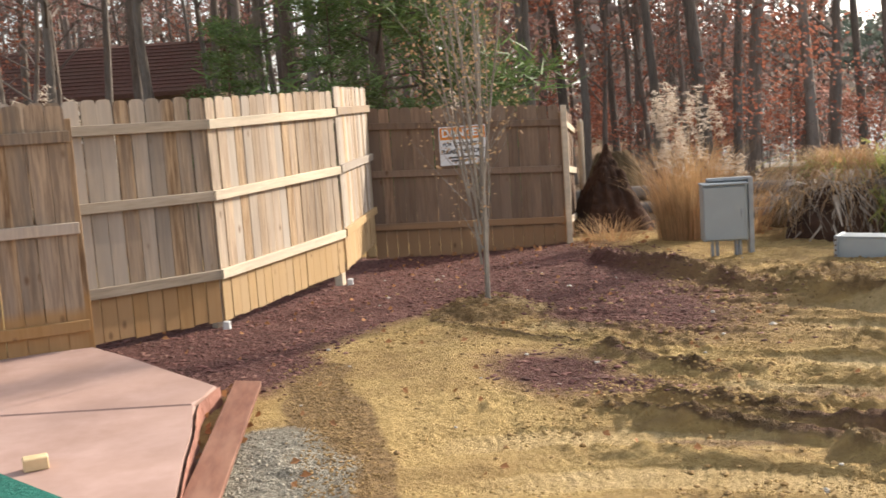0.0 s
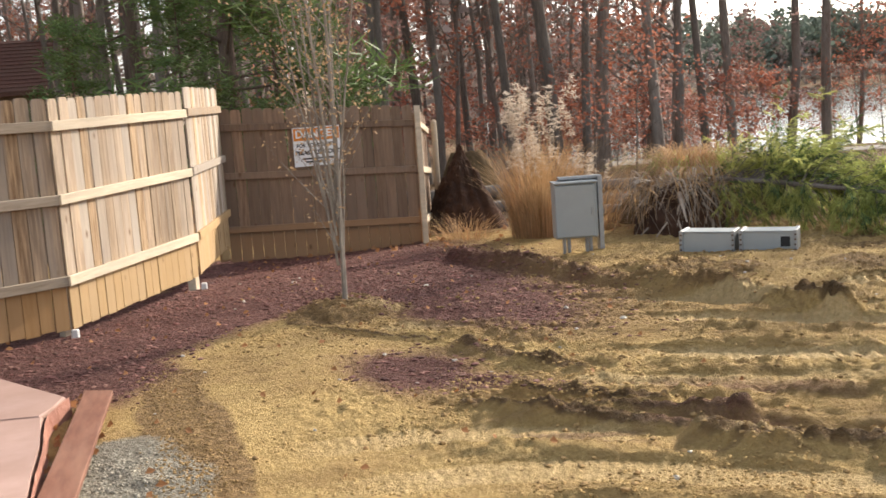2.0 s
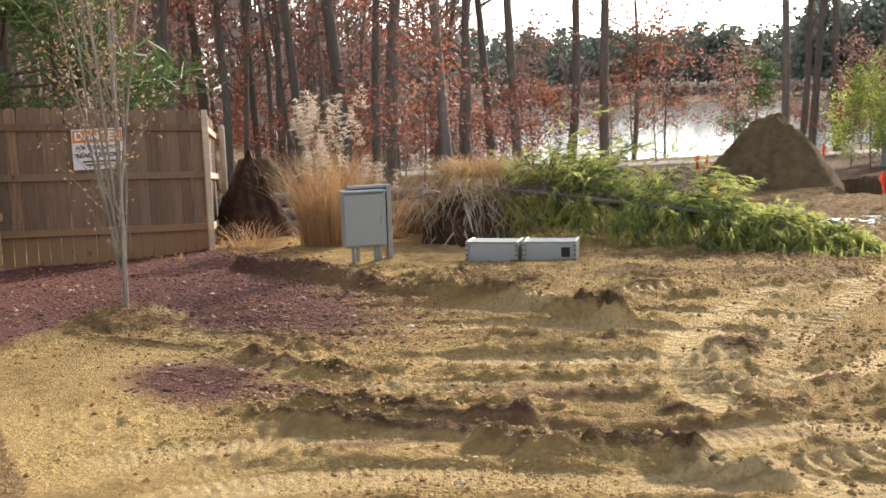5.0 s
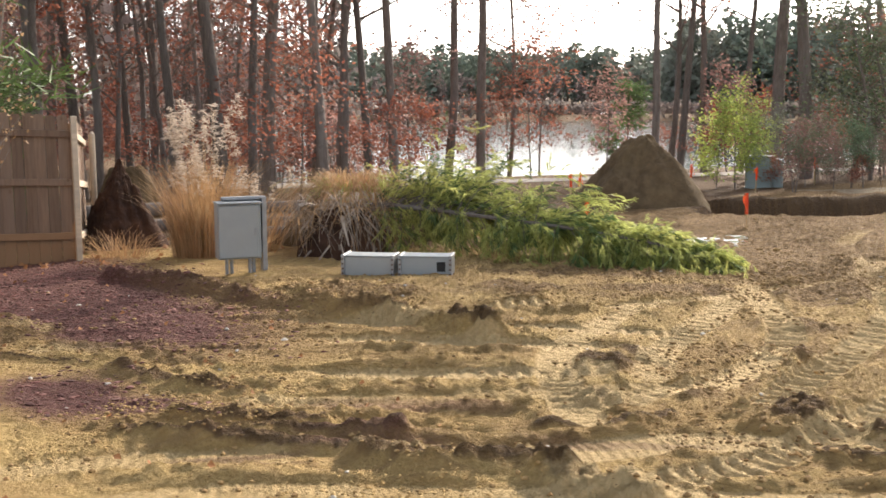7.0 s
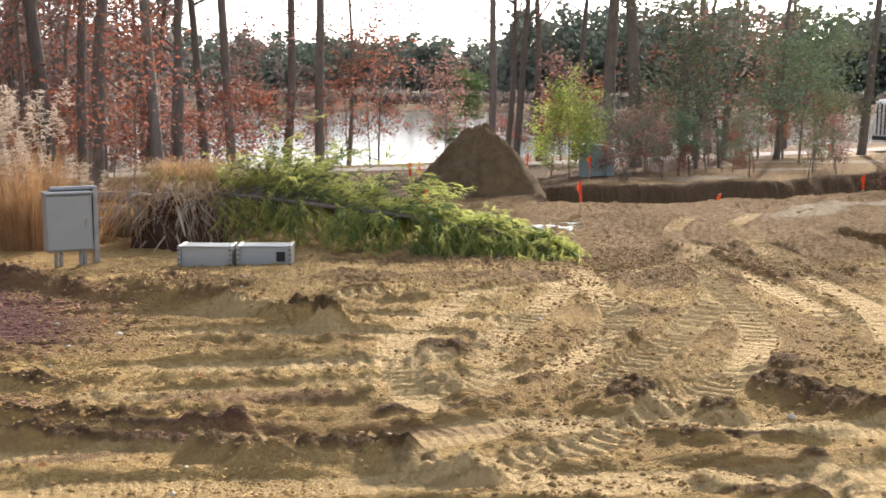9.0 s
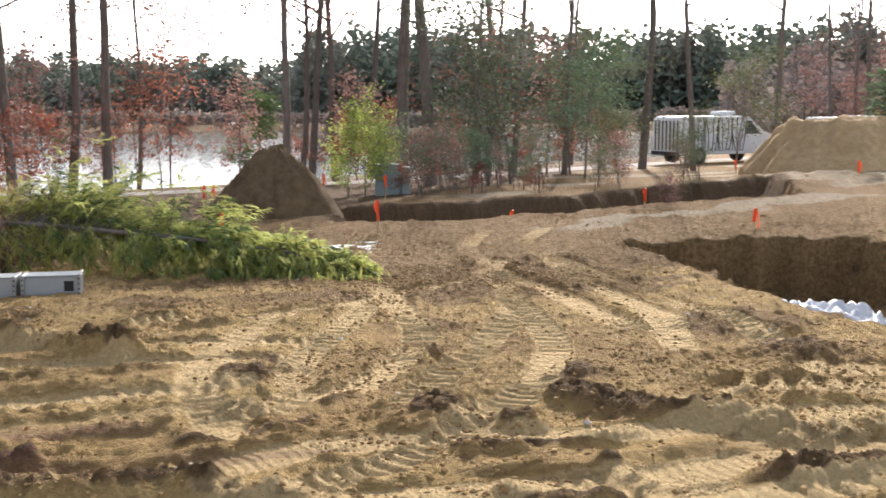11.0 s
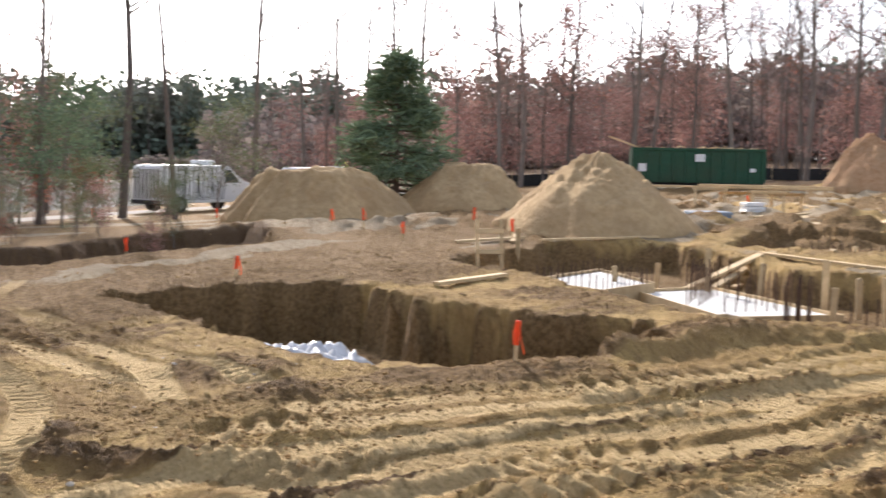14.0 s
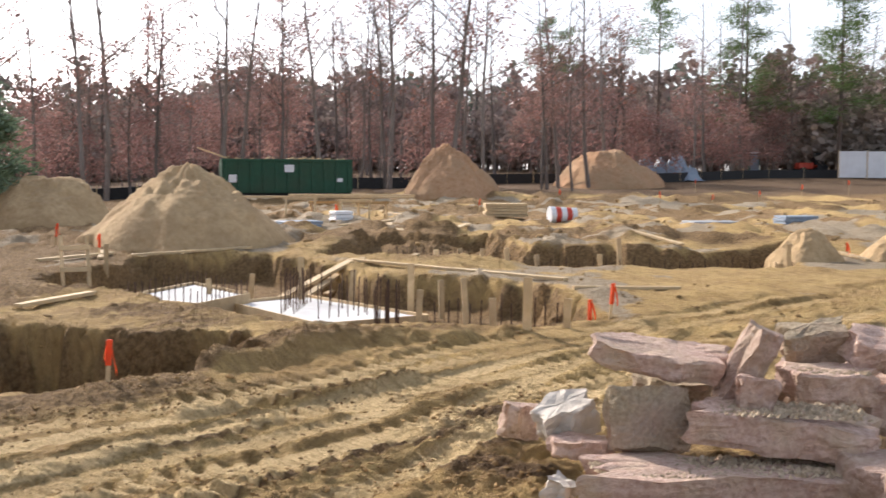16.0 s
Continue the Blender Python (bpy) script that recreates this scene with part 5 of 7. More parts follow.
# the trunks that stand out along the lake, one by one: bearing, distance, kind, size
rng = random.Random(5)
FRONT = ((2.2, 27, 1, 0.9), (6.9, 33, 2, 0.95), (12.9, 31, 1, 1.15), (14.9, 34, 0, 1.2), (17.6, 37, 2, 0.9), (18.7, 36, 4, 0.8), (20.1, 40, 0, 0.9), (21.4, 37, 1, 1.0),
         (24.0, 44, 4, 0.95), (25.7, 43, 0, 1.1), (27.1, 46, 2, 0.7), (34.3, 41, 1, 0.9), (35.0, 42, 2, 0.8), (35.5, 41.5, 1, 0.85), (36.7, 43, 0, 0.85), (38.4, 46, 1, 0.8),
         (40.0, 37, 4, 1.1), (41.5, 36, 0, 1.15), (52.0, 46, 4, 0.9), (54.5, 42, 1, 0.7), (58.3, 52, 1, 0.9), (-6.5, 25, 1, 0.8), (-14.0, 26, 2, 0.9), (-19, 30, 0, 0.8), (-9.2, 29, 4, 0.7),
         (9.6, 38, 4, 0.8), (4.5, 30, 4, 0.7), (-16.5, 33, 1, 0.8), (-21.0, 28, 1, 0.8), (66.5, 58, 0, 0.9), (62.5, 66, 1, 0.9), (64.8, 70, 4, 0.9), (70.6, 72, 1, 1.0), (71.6, 74, 4, 0.95), (74.0, 73, 2, 0.95), (77.2, 70, 1, 0.95), (78.0, 76, 0, 0.9), (80.0, 78, 2, 1.0), (82.0, 73, 1, 0.9), (85.4, 76, 4, 0.9), (87.6, 72, 2, 1.15), (88.5, 71, 1, 1.1), (90.2, 76, 2, 1.0), (93.3, 78, 1, 0.8), (95.4, 80, 4, 0.8), (68.2, 74, 2, 0.9), (45.0, 52, 2, 0.8), (48.5, 58, 1, 0.8))
for az, d, k, s in FRONT:
    x, y = polar(az, d)
    plant(oaks[k], x, y, rng.uniform(0, 360), s, rng.uniform(-2.5, 2.5))
for az, d, k, s in ((-3.2, 24, 0, 1.0), (-7.5, 27, 0, 0.9), (-1.0, 22, 3, 0.55), (1.5, 21, 3, 0.42), (-5.5, 21, 3, 0.5), (-10.5, 21, 3, 0.45),
                    (107.2, 116, 4, 1.40), (102.9, 116, 4, 1.30), (98.7, 112, 2, 1.15), (110.8, 122, 4, 1.4), (33.0, 62, 3, 0.9), (93.5, 96, 2, 0.9), (112.5, 122, 1, 1.6)):
    x, y = polar(az, d)
    plant(pines[k], x, y, rng.uniform(0, 360), s)
for az, d, k, s in ((44.4, 34.5, 4, 0.95), (45.5, 35, 4, 0.85), (45.0, 36.5, 5, 0.9), (49.2, 38, 5, 0.95), (38.2, 29.5, 3, 0.75), (37.3, 30.2, 3, 0.62), (38.9, 30.4, 3, 0.6), (56.5, 45, 4, 0.7), (62.5, 45, 3, 0.5)):
    x, y = polar(az, d)
    plant(saplings[k], x, y, rng.uniform(0, 360), s)
for k in range(26):
    az, d = rng.uniform(42.5, 54), rng.uniform(37, 47)
    x, y = polar(az, d)
    if 51.0 < az or 1.7 > abs(y - 32.6):
        continue
    if k % 3 == 0:
        plant(oaks[rng.choice((1, 2, 4))], x, y, rng.uniform(0, 360), rng.uniform(0.5, 0.85), rng.uniform(-2, 2))
    else:
        plant(saplings[rng.choice((4, 4, 1, 5, 2))], x, y, rng.uniform(0, 360), rng.uniform(0.5, 0.95))
scrub = random.Random(19)
for k in range(34):
    x, y = polar(scrub.uniform(39.5, 55), scrub.uniform(27.5, 34))
    plant(saplings[scrub.choice((1, 5, 5, 4, 2))], x, y, scrub.uniform(0, 360), scrub.uniform(0.16, 0.34))
x, y = polar(65.4, 42)
plant(big_spruce, x, y, 40, 1.0)

# the woods behind: hardwoods and red undergrowth, scattered
for k in range(105):
    az, d = rng.uniform(-26, 19), rng.uniform(31, 75)
    x, y = polar(az, d)
    plant(oaks[rng.choice((0, 1, 1, 2, 1, 4, 4, 3))], x, y, rng.uniform(0, 360), rng.uniform(0.6, 1.05), rng.uniform(-2, 2))
for k in range(26):
    az, d = rng.uniform(-2, 21), rng.uniform(27, 52)
    x, y = polar(az, d)
    plant(saplings[rng.choice((0, 0, 1, 1, 2))], x, y, rng.uniform(0, 360), rng.uniform(0.7, 1.2))
for k in range(16):
    az, d = rng.uniform(22, 46), rng.uniform(39, 46)
    x, y = polar(az, d)
    plant(saplings[rng.choice((0, 1, 1, 2))], x, y, rng.uniform(0, 360), rng.uniform(0.6, 1.1))
for k in range(95):
    az, d = rng.uniform(60, 116), rng.uniform(74, 130)
    d = max(d, 74 + 4.0 * max(0.0, az - 94))
    x, y = polar(az, d)
    plant(oaks[rng.choice((1, 1, 2, 2, 4, 0))], x, y, rng.uniform(0, 360), rng.uniform(0.55, 0.95), rng.uniform(-2, 2))
for k in range(75):
    az, d = rng.uniform(60, 116), rng.uniform(72, 115)
    d = max(d, 74 + 4.0 * max(0.0, az - 94))
    x, y = polar(az, d)
    plant(saplings[2], x, y, rng.uniform(0, 360), rng.uniform(0.8, 1.5))
for src in (*oaks, *saplings, *pines, big_spruce):
    for o in (*src.children_recursive, src):
        bpy.data.objects.remove(o)


def far_woods(name, az0, az1, d0, d1, n, h, material, label, seed, size=0.9, bare=0.0):
    """A belt of distant trees: trunks and ragged crowns of clumps, one mesh each."""
    rg = random.Random(seed)
    cv, cf, segs = [], [], []
    for k in range(n):
        az, d = rg.uniform(az0, az1), rg.uniform(d0, d1)
        x, y = polar(az, d)
        z0 = float(land(np.array([x]), np.array([y]))[0])
        hh = h * rg.uniform(0.6, 1.15)
        top = Vector((x + rg.uniform(-0.4, 0.4), y, z0 + hh))
        segs.append((Vector((x, y, z0 - 0.5)), top, 0.22, 0.05, 3))
        for j in range(5):
            f = rg.uniform(0.4, 0.95)
            c = Vector((x, y, z0 + hh * f))
            a = rg.uniform(0, 6.3)
            segs.append((c, c + Vector((math.cos(a), math.sin(a), 0.7)) * hh * 0.16, 0.07, 0.02, 5))
        if rg.random() < bare:
            continue
        for j in range(42):
            f = rg.uniform(0.22, 1.0)
            w = hh * 0.24 * (1.1 - f) + 0.5
            c = Vector((x + rg.gauss(0, w * 0.5), y + rg.gauss(0, w * 0.5), z0 + hh * f))
            v, fc = leaf_cards(rg, [c], 3, size * 0.6, size, 0.0, 1.1)
            o = len(cv)
            cv += v
            cf += [tuple(i + o for i in q) for q in fc]
    b = empty(name, pose(0, 0, 0), label, "woods", kind="stuff")
    part_py("trunks", *branch_tubes(segs, 6), M["bark"], b)["kind"] = "stuff"
    part_py("crowns", cv, cf, material, b)["kind"] = "stuff"


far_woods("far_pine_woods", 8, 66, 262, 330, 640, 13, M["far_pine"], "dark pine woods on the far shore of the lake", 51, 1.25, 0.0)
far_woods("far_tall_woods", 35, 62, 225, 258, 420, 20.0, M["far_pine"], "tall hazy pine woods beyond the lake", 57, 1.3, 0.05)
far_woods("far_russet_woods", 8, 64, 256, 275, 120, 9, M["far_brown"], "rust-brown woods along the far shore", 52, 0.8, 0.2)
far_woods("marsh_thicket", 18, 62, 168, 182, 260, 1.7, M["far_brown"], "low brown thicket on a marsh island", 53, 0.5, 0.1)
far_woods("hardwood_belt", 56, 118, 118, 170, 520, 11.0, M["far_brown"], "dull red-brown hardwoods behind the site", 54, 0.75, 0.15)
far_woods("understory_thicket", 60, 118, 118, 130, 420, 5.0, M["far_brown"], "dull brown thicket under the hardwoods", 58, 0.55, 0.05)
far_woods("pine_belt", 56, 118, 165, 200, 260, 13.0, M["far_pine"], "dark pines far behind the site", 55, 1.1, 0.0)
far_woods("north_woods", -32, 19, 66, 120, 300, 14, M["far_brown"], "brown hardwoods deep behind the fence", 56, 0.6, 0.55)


# ---- young tree in the mulch ----
def young_tree():
    rg = random.Random(61)
    segs, tips = [], []
    for k in range(10):
        a = 2 * math.pi * k / 10 + rg.uniform(-0.3, 0.3)
        lean = 0.02 if k == 0 else rg.uniform(0.06, 0.24)
        hh = 4.6 if k == 0 else rg.uniform(2.0, 3.8)
        grow(rg, Vector((0.015 * math.cos(a), 0.015 * math.sin(a), -0.05 if k == 0 else rg.uniform(0.05, 0.9))), Vector((math.cos(a) * lean, math.sin(a) * lean, 1)),
             hh, 0.024 if k == 0 else 0.012, 0, segs, tips, 0.03, 0.035, 11, 2, 0.12, 0.55, 0.22)
    b = empty("young_tree", pose(0.24, 9.46, gz(0.24, 9.46) - 0.03), "slender young tree with pale stems and few leaves", "young tree")
    part_py("stem", *branch_tubes(segs, 7), M["bark_pale"], b, True)
    pts = [t[0] for t in tips if t[2] >= 1 and t[0].z < 2.8 and rg.random() < 0.75]
    part_py("foliage", *leaf_cards(rg, pts, 2, 0.05, 0.024), M["straw"], b)


young_tree()


# ---- dry reeds with plumes ----
def blade_bunch(rg, n, base_r, h, spread_r, wide, droop=0.3, steps=4, squash=1.0):
    """Arching blades from one root, as thin strips."""
    vs, fs, ends = [], [], []
    for _ in range(n):
        a, r = rg.uniform(0, 2 * math.pi), base_r * math.sqrt(rg.random())
        p = Vector((math.cos(a) * r, math.sin(a) * r * squash, 0))
        a2 = a + rg.uniform(-0.6, 0.6)
        out = spread_r * rg.uniform(0.1, 1.0)
        hh = h * rg.uniform(0.55, 1.05)
        w = Vector((-math.sin(a2 + rg.uniform(-1, 1)), math.cos(a2), 0)).normalized() * wide
        o = len(vs)
        for s in range(steps + 1):
            t = s / steps
            c = p + Vector((math.cos(a2) * out * t ** 1.6, math.sin(a2) * out * t ** 1.6 * squash, hh * (t - droop * t ** 3)))
            ww = w * (1 - 0.75 * t)
            vs += [tuple(c - ww), tuple(c + ww)]
        for s in range(steps):
            i = o + 2 * s
            fs.append((i, i + 1, i + 3, i + 2))
        ends.append(c)
    return vs, fs, ends


def reeds(x, y, h, n, plumes, label, br=0.42, seed=71):
    rg = random.Random(seed)
    b = empty("reed_clump", pose(x, y, gz(x, y) - 0.03), label, "ornamental grass", "reed clumps")
    v, f, _ = blade_bunch(rg, n, br * 0.95, h * 0.80, 0.72, 0.005, 0.25)
    part_py("foliage", v, f, M["straw"], b)
    if plumes:
        v, f, ends = blade_bunch(rg, plumes, br * 0.6, h, 0.24, 0.005, 0.06)
        part_py("stalk_mass", v, f, M["straw"], b)
        for e in ends:
            way = Vector((rg.uniform(-0.5, 0.5), rg.uniform(-0.3, 0.3), -0.4))
            vs, fs = needle_tufts(rg, [(e + Vector((way.x * 0.16 * t, way.y * 0.16 * t, 0.05 - 0.26 * t)), way) for t in (0.0, 0.25, 0.5, 0.75, 1.0)], 16, 0.020, 0.06, 0.006)
            part_py("plume", vs, fs, M["plume"], b)


reeds(2.98, 14.2, 2.0, 1000, 34, "tall clump of dry reeds with pale feathery plumes")
reeds(3.6, 14.7, 1.2, 260, 6, "lower clump of dry straw-coloured grass", 0.5, 72)
reeds(2.05, 14.9, 0.55, 160, 0, "tuft of dry brown grass beside the fence", 0.4, 73)
reeds(4.5, 17.6, 1.1, 160, 6, "thin dry grass at the edge of the woods", 0.7, 74)
reeds(-1.7, 15.6, 2.5, 60, 7, "dry reeds with plumes standing behind the fence", 0.5, 75)
reeds(-4.4, 12.2, 2.35, 130, 34, "dry reeds showing above the fence", 1.2, 76)
reeds(-0.2, 16.4, 2.3, 40, 6, "dry reeds behind the shaded fence", 0.5, 77)


# ---- uprooted grass, soil and felled pine boughs ----
def root_clump():
    rg = random.Random(81)
    b = empty("uprooted_grass_clump", pose(4.62, 13.5, gz(4.62, 13.5)) @ Matrix.Diagonal((0.92, 0.92, 1.02, 1.0)), "uprooted clump of grey dry grass with drooping roots", "brush")
    vs, fs = [], []
    n, m = 28, 12
    for j in range(m + 1):
        t = j / m
        for i in range(n):
            a = 2 * math.pi * i / n
            r = (0.52 * math.cos(t * 1.45) + 0.08) * (1 + 0.25 * noise.noise((math.cos(a) * 2, math.sin(a) * 2, t * 3)))
            vs.append((math.cos(a) * r * 1.1, math.sin(a) * r * 0.8, 0.66 * math.sin(t * 1.5) - 0.05 + 0.05 * noise.noise((a * 2, t * 5, 2))))
    for j in range(m):
        for i in range(n):
            k = (i + 1) % n
            fs.append((j * n + i, j * n + k, (j + 1) * n + k, (j + 1) * n + i))
    part_py("root_ball", vs, fs, M["darkmulch"], b, True)
    vs, fs = [], []
    for _ in range(900):
        a = rg.uniform(0, 2 * math.pi)
        k = rg.random()
        p = Vector((rg.gauss(0, 0.30), rg.gauss(0, 0.22), 0.30 + 0.42 * k))
        out = rg.uniform(0.10, 0.75) * (1.25 - 0.6 * k)
        sway, fall, bow = rg.uniform(-0.9, 0.9), rg.uniform(0.35, 1.0), rg.uniform(0.02, 0.22)
        w = Vector((-math.sin(a), math.cos(a), rg.uniform(-0.5, 0.5))) * rg.uniform(0.002, 0.010)
        o = len(vs)
        for s in range(6):
            t = s / 5
            c = p + Vector((math.cos(a + sway * t) * out * t ** 0.8, math.sin(a + sway * t) * out * 0.8 * t ** 0.8, bow * math.sin(t * 3) - p.z * fall * t ** 1.7))
            vs += [tuple(c - w * (1 - 0.6 * t)), tuple(c + w * (1 - 0.6 * t))]
        for s in range(5):
            i = o + 2 * s
            fs.append((i, i + 1, i + 3, i + 2))
    h2 = len(fs) * 3 // 5
    part_py("root_fringe", vs, fs[:h2], M["greyroot"], b)
    part_py("straw_fringe", vs, fs[h2:], M["straw"], b)
    bm = bmesh.new()
    for k in range(30):
        a = rg.uniform(-2.8, 0.6)
        p = Vector((rg.uniform(-0.4, 0.5), rg.uniform(-0.3, 0.1), rg.uniform(0.2, 0.6)))
        q = p + Vector((math.cos(a) * 0.6, math.sin(a) * 0.5, -0.35 + rg.uniform(-0.2, 0.2)))
        rod(bm, p, q, rg.uniform(0.012, 0.035), 0.008, 5)
    part("root_mass", bm, M["greyroot"], b)
    d = empty("dry_grass_fountain", pose(5.0, 14.35, gz(5, 14.35) + 0.55), "arching clump of dry straw grass lying on the soil mound", "brush")
    v, f, _ = blade_bunch(rg, 700, 0.34, 1.25, 1.15, 0.006, 0.95, 8)
    part_py("foliage", v, f, M["straw"], d)
    v, f, _ = blade_bunch(rg, 130, 0.35, 1.0, 0.95, 0.008, 0.8, 7)
    part_py("green_foliage", v, f, M["bright_green"], d)


root_clump()


def felled_pine():
    rg = random.Random(83)
    b = empty("felled_pine", pose(0, 0, 0), "felled pine lying with yellow-green drooping boughs and bare trunk", "felled tree")
    spine = [Vector((4.85, 13.7, 0.62)), Vector((5.42, 12.75, 0.54)), Vector((5.97, 11.85, 0.45)), Vector((6.5, 10.95, 0.35)), Vector((6.95, 10.15, 0.22)), Vector((7.3, 9.5, 0.05))]
    for p in spine:
        p.z += gz(p.x, p.y) * 0.9
    segs = [(p, q, 0.034 - 0.005 * i, 0.029 - 0.005 * i, 1) for i, (p, q) in enumerate(zip(spine[:-1], spine[1:]))]
    sprays = []
    for k in range(330):
        f = (0.02 + 0.98 * rg.random() ** 0.95) * 4.97
        i = int(f)
        c = spine[i].lerp(spine[i + 1], f - i)
        u = (spine[i + 1] - spine[i]).normalized()
        near = rg.random() < 0.2
        side = Vector((u.y, -u.x, 0)) * (1 if near else -1)
        if near:
            ln = rg.uniform(0.25, 0.7)
            d = (side * rg.uniform(0.3, 0.8) + u * rg.uniform(0.2, 0.9) + Vector((0, 0, rg.uniform(-0.7, -0.15)))).normalized()
        else:
            ln = rg.uniform(0.5, 1.7) * (1.15 - 0.19 * f)
            d = (side * rg.uniform(0.2, 1.0) + u * rg.uniform(-0.2, 0.8) + Vector((0, 0, rg.uniform(-0.15, max(0.15, 0.95 - 0.24 * f))))).normalized()
        p = c.copy()
        for s in range(5):
            q = p + d * ln / 5
            q.z = max(q.z, float(land(np.array([q.x]), np.array([q.y]))[0]) + 0.04)
            segs.append((p.copy(), q.copy(), 0.008 * (1 - 0.17 * s), 0.008 * (1 - 0.17 * (s + 1)), 5))
            d = (d + Vector((rg.uniform(-0.12, 0.12), rg.uniform(-0.12, 0.12), -0.17))).normalized()
            if rg.random() < 0.9:
                sprays.append((q.copy(), d.copy()))
            p = q
    part_py("trunk", *branch_tubes(segs, 7), M["bark"], b)
    # a random share of sprays gets darker needles, shade among the boughs by colour
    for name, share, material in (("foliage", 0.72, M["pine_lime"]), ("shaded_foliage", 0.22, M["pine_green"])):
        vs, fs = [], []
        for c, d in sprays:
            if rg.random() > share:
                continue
            for _ in range(4):
                o = c + Vector((rg.gauss(0, 0.08), rg.gauss(0, 0.08), rg.gauss(0.03, 0.05)))
                g = (d + Vector((rg.gauss(0, 0.6), rg.gauss(0, 0.6), rg.gauss(-0.1, 0.35)))).normalized()
                for k in range(14):
                    w = (g + Vector((rg.gauss(0, 0.35), rg.gauss(0, 0.35), rg.gauss(0, 0.3)))).normalized()
                    a = o + g * 0.012 * k
                    sd = w.cross(Vector((rg.gauss(0, 1), rg.gauss(0, 1), rg.gauss(0, 1)))).normalized() * 0.004
                    n0, ln = len(vs), rg.uniform(0.06, 0.12)
                    m = a + w * ln * 0.55 + Vector((0, 0, -0.006))
                    e = a + w * ln + Vector((0, 0, -0.03))
                    vs += [tuple(a - sd), tuple(a + sd), tuple(m + sd), tuple(m - sd), tuple(e)]
                    fs += [(n0, n0 + 1, n0 + 2, n0 + 3), (n0 + 3, n0 + 2, n0 + 4)]
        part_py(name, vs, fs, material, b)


felled_pine()


def log_on_ground(a, b, r, label):
    e = empty("fallen_log", pose(a[0], a[1], gz(*a) + r * 0.7), label, "log", "fallen logs")
    q = Vector((b[0] - a[0], b[1] - a[1], gz(*b) - gz(*a)))
    segs, p = [], Vector((0, 0, 0))
    for i in range(5):
        n = q * ((i + 1) / 5) + Vector((0, 0, 0.03 * math.sin(i * 2.0)))
        segs.append((p, n, r * (1 - 0.1 * i), r * (1 - 0.1 * (i + 1)), 0))
        p = n
    part_py("trunk", *branch_tubes(segs, 9), M["bark"], e, True)


log_on_ground((2.2, 19.0), (7.8, 18.2), 0.14, "grey fallen log at the edge of the woods")
log_on_ground((3.8, 16.6), (8.2, 15.6), 0.10, "thin grey log behind the brush")
log_on_ground((1.0, 24.0), (9.0, 23.0), 0.18, "mossy fallen log among leaf litter")
dirt_pile(4.3, 29.5, 0.8, 0.6, 1.15, 15, M["darkdirt"], "dark upturned root plate at the edge of the woods", 12.0, 1.6, 1.0)


# ---- broken concrete ----
def broken_slab(x, y, z, lx, ly, lz, rx, ry, rz, material, label, seed, name="concrete_chunk"):
    """A slab with snapped, uneven sides."""
    rg = random.Random(seed)
    bm = bmesh.new()
    n = 18
    rim = []
    for i in range(n):
        a = 2 * math.pi * i / n
        c, s = math.cos(a), math.sin(a)
        k = 1 / max(abs(c), abs(s)) ** 0.93 * rg.uniform(0.74, 1.08)
        rim.append((c * k * lx / 2, s * k * ly / 2))
    layers = []
    for f, j in ((0.0, 0.94), (0.22, 1.0), (0.6, 0.985), (0.92, 1.0), (1.0, 0.96)):
        layers.append([bm.verts.new((px * j + rg.uniform(-0.014, 0.014), py * j + rg.uniform(-0.014, 0.014), (f - 0.5) * lz + rg.uniform(-0.006, 0.006))) for px, py in rim])
    for a, b in zip(layers[:-1], layers[1:]):
        for i in range(n):
            k = (i + 1) % n
            bm.faces.new((a[i], a[k], b[k], b[i]))
    for ring, flip in ((layers[0], True), (layers[-1], False)):
        c = bm.verts.new((0, 0, ring[0].co.z))
        for i in range(n):
            k = (i + 1) % n
            bm.faces.new((ring[k], ring[i], c) if flip else (ring[i], ring[k], c))
    bmesh.ops.subdivide_edges(bm, edges=list(bm.edges), cuts=2, use_grid_fill=True)
    off = Vector((seed * 1.7, seed * 0.9, seed * 2.3))
    for v in bm.verts:
        q = v.co + off
        for fr, am in ((5, 0.028), (14, 0.014), (34, 0.008)):
            v.co += Vector((noise.noise(q * fr), noise.noise(q * fr + Vector((7, 0, 0))), 0.7 * noise.noise(q * fr + Vector((0, 7, 0))))) * am
    me = bpy.data.meshes.new(name)
    bm.to_mesh(me)
    bm.free()
    me.materials.append(material)
    ob = new(name, me)
    ob.matrix_world = pose(x, y, z, rx, ry, rz)
    return tagged(ob, label, "rubble", "broken concrete")


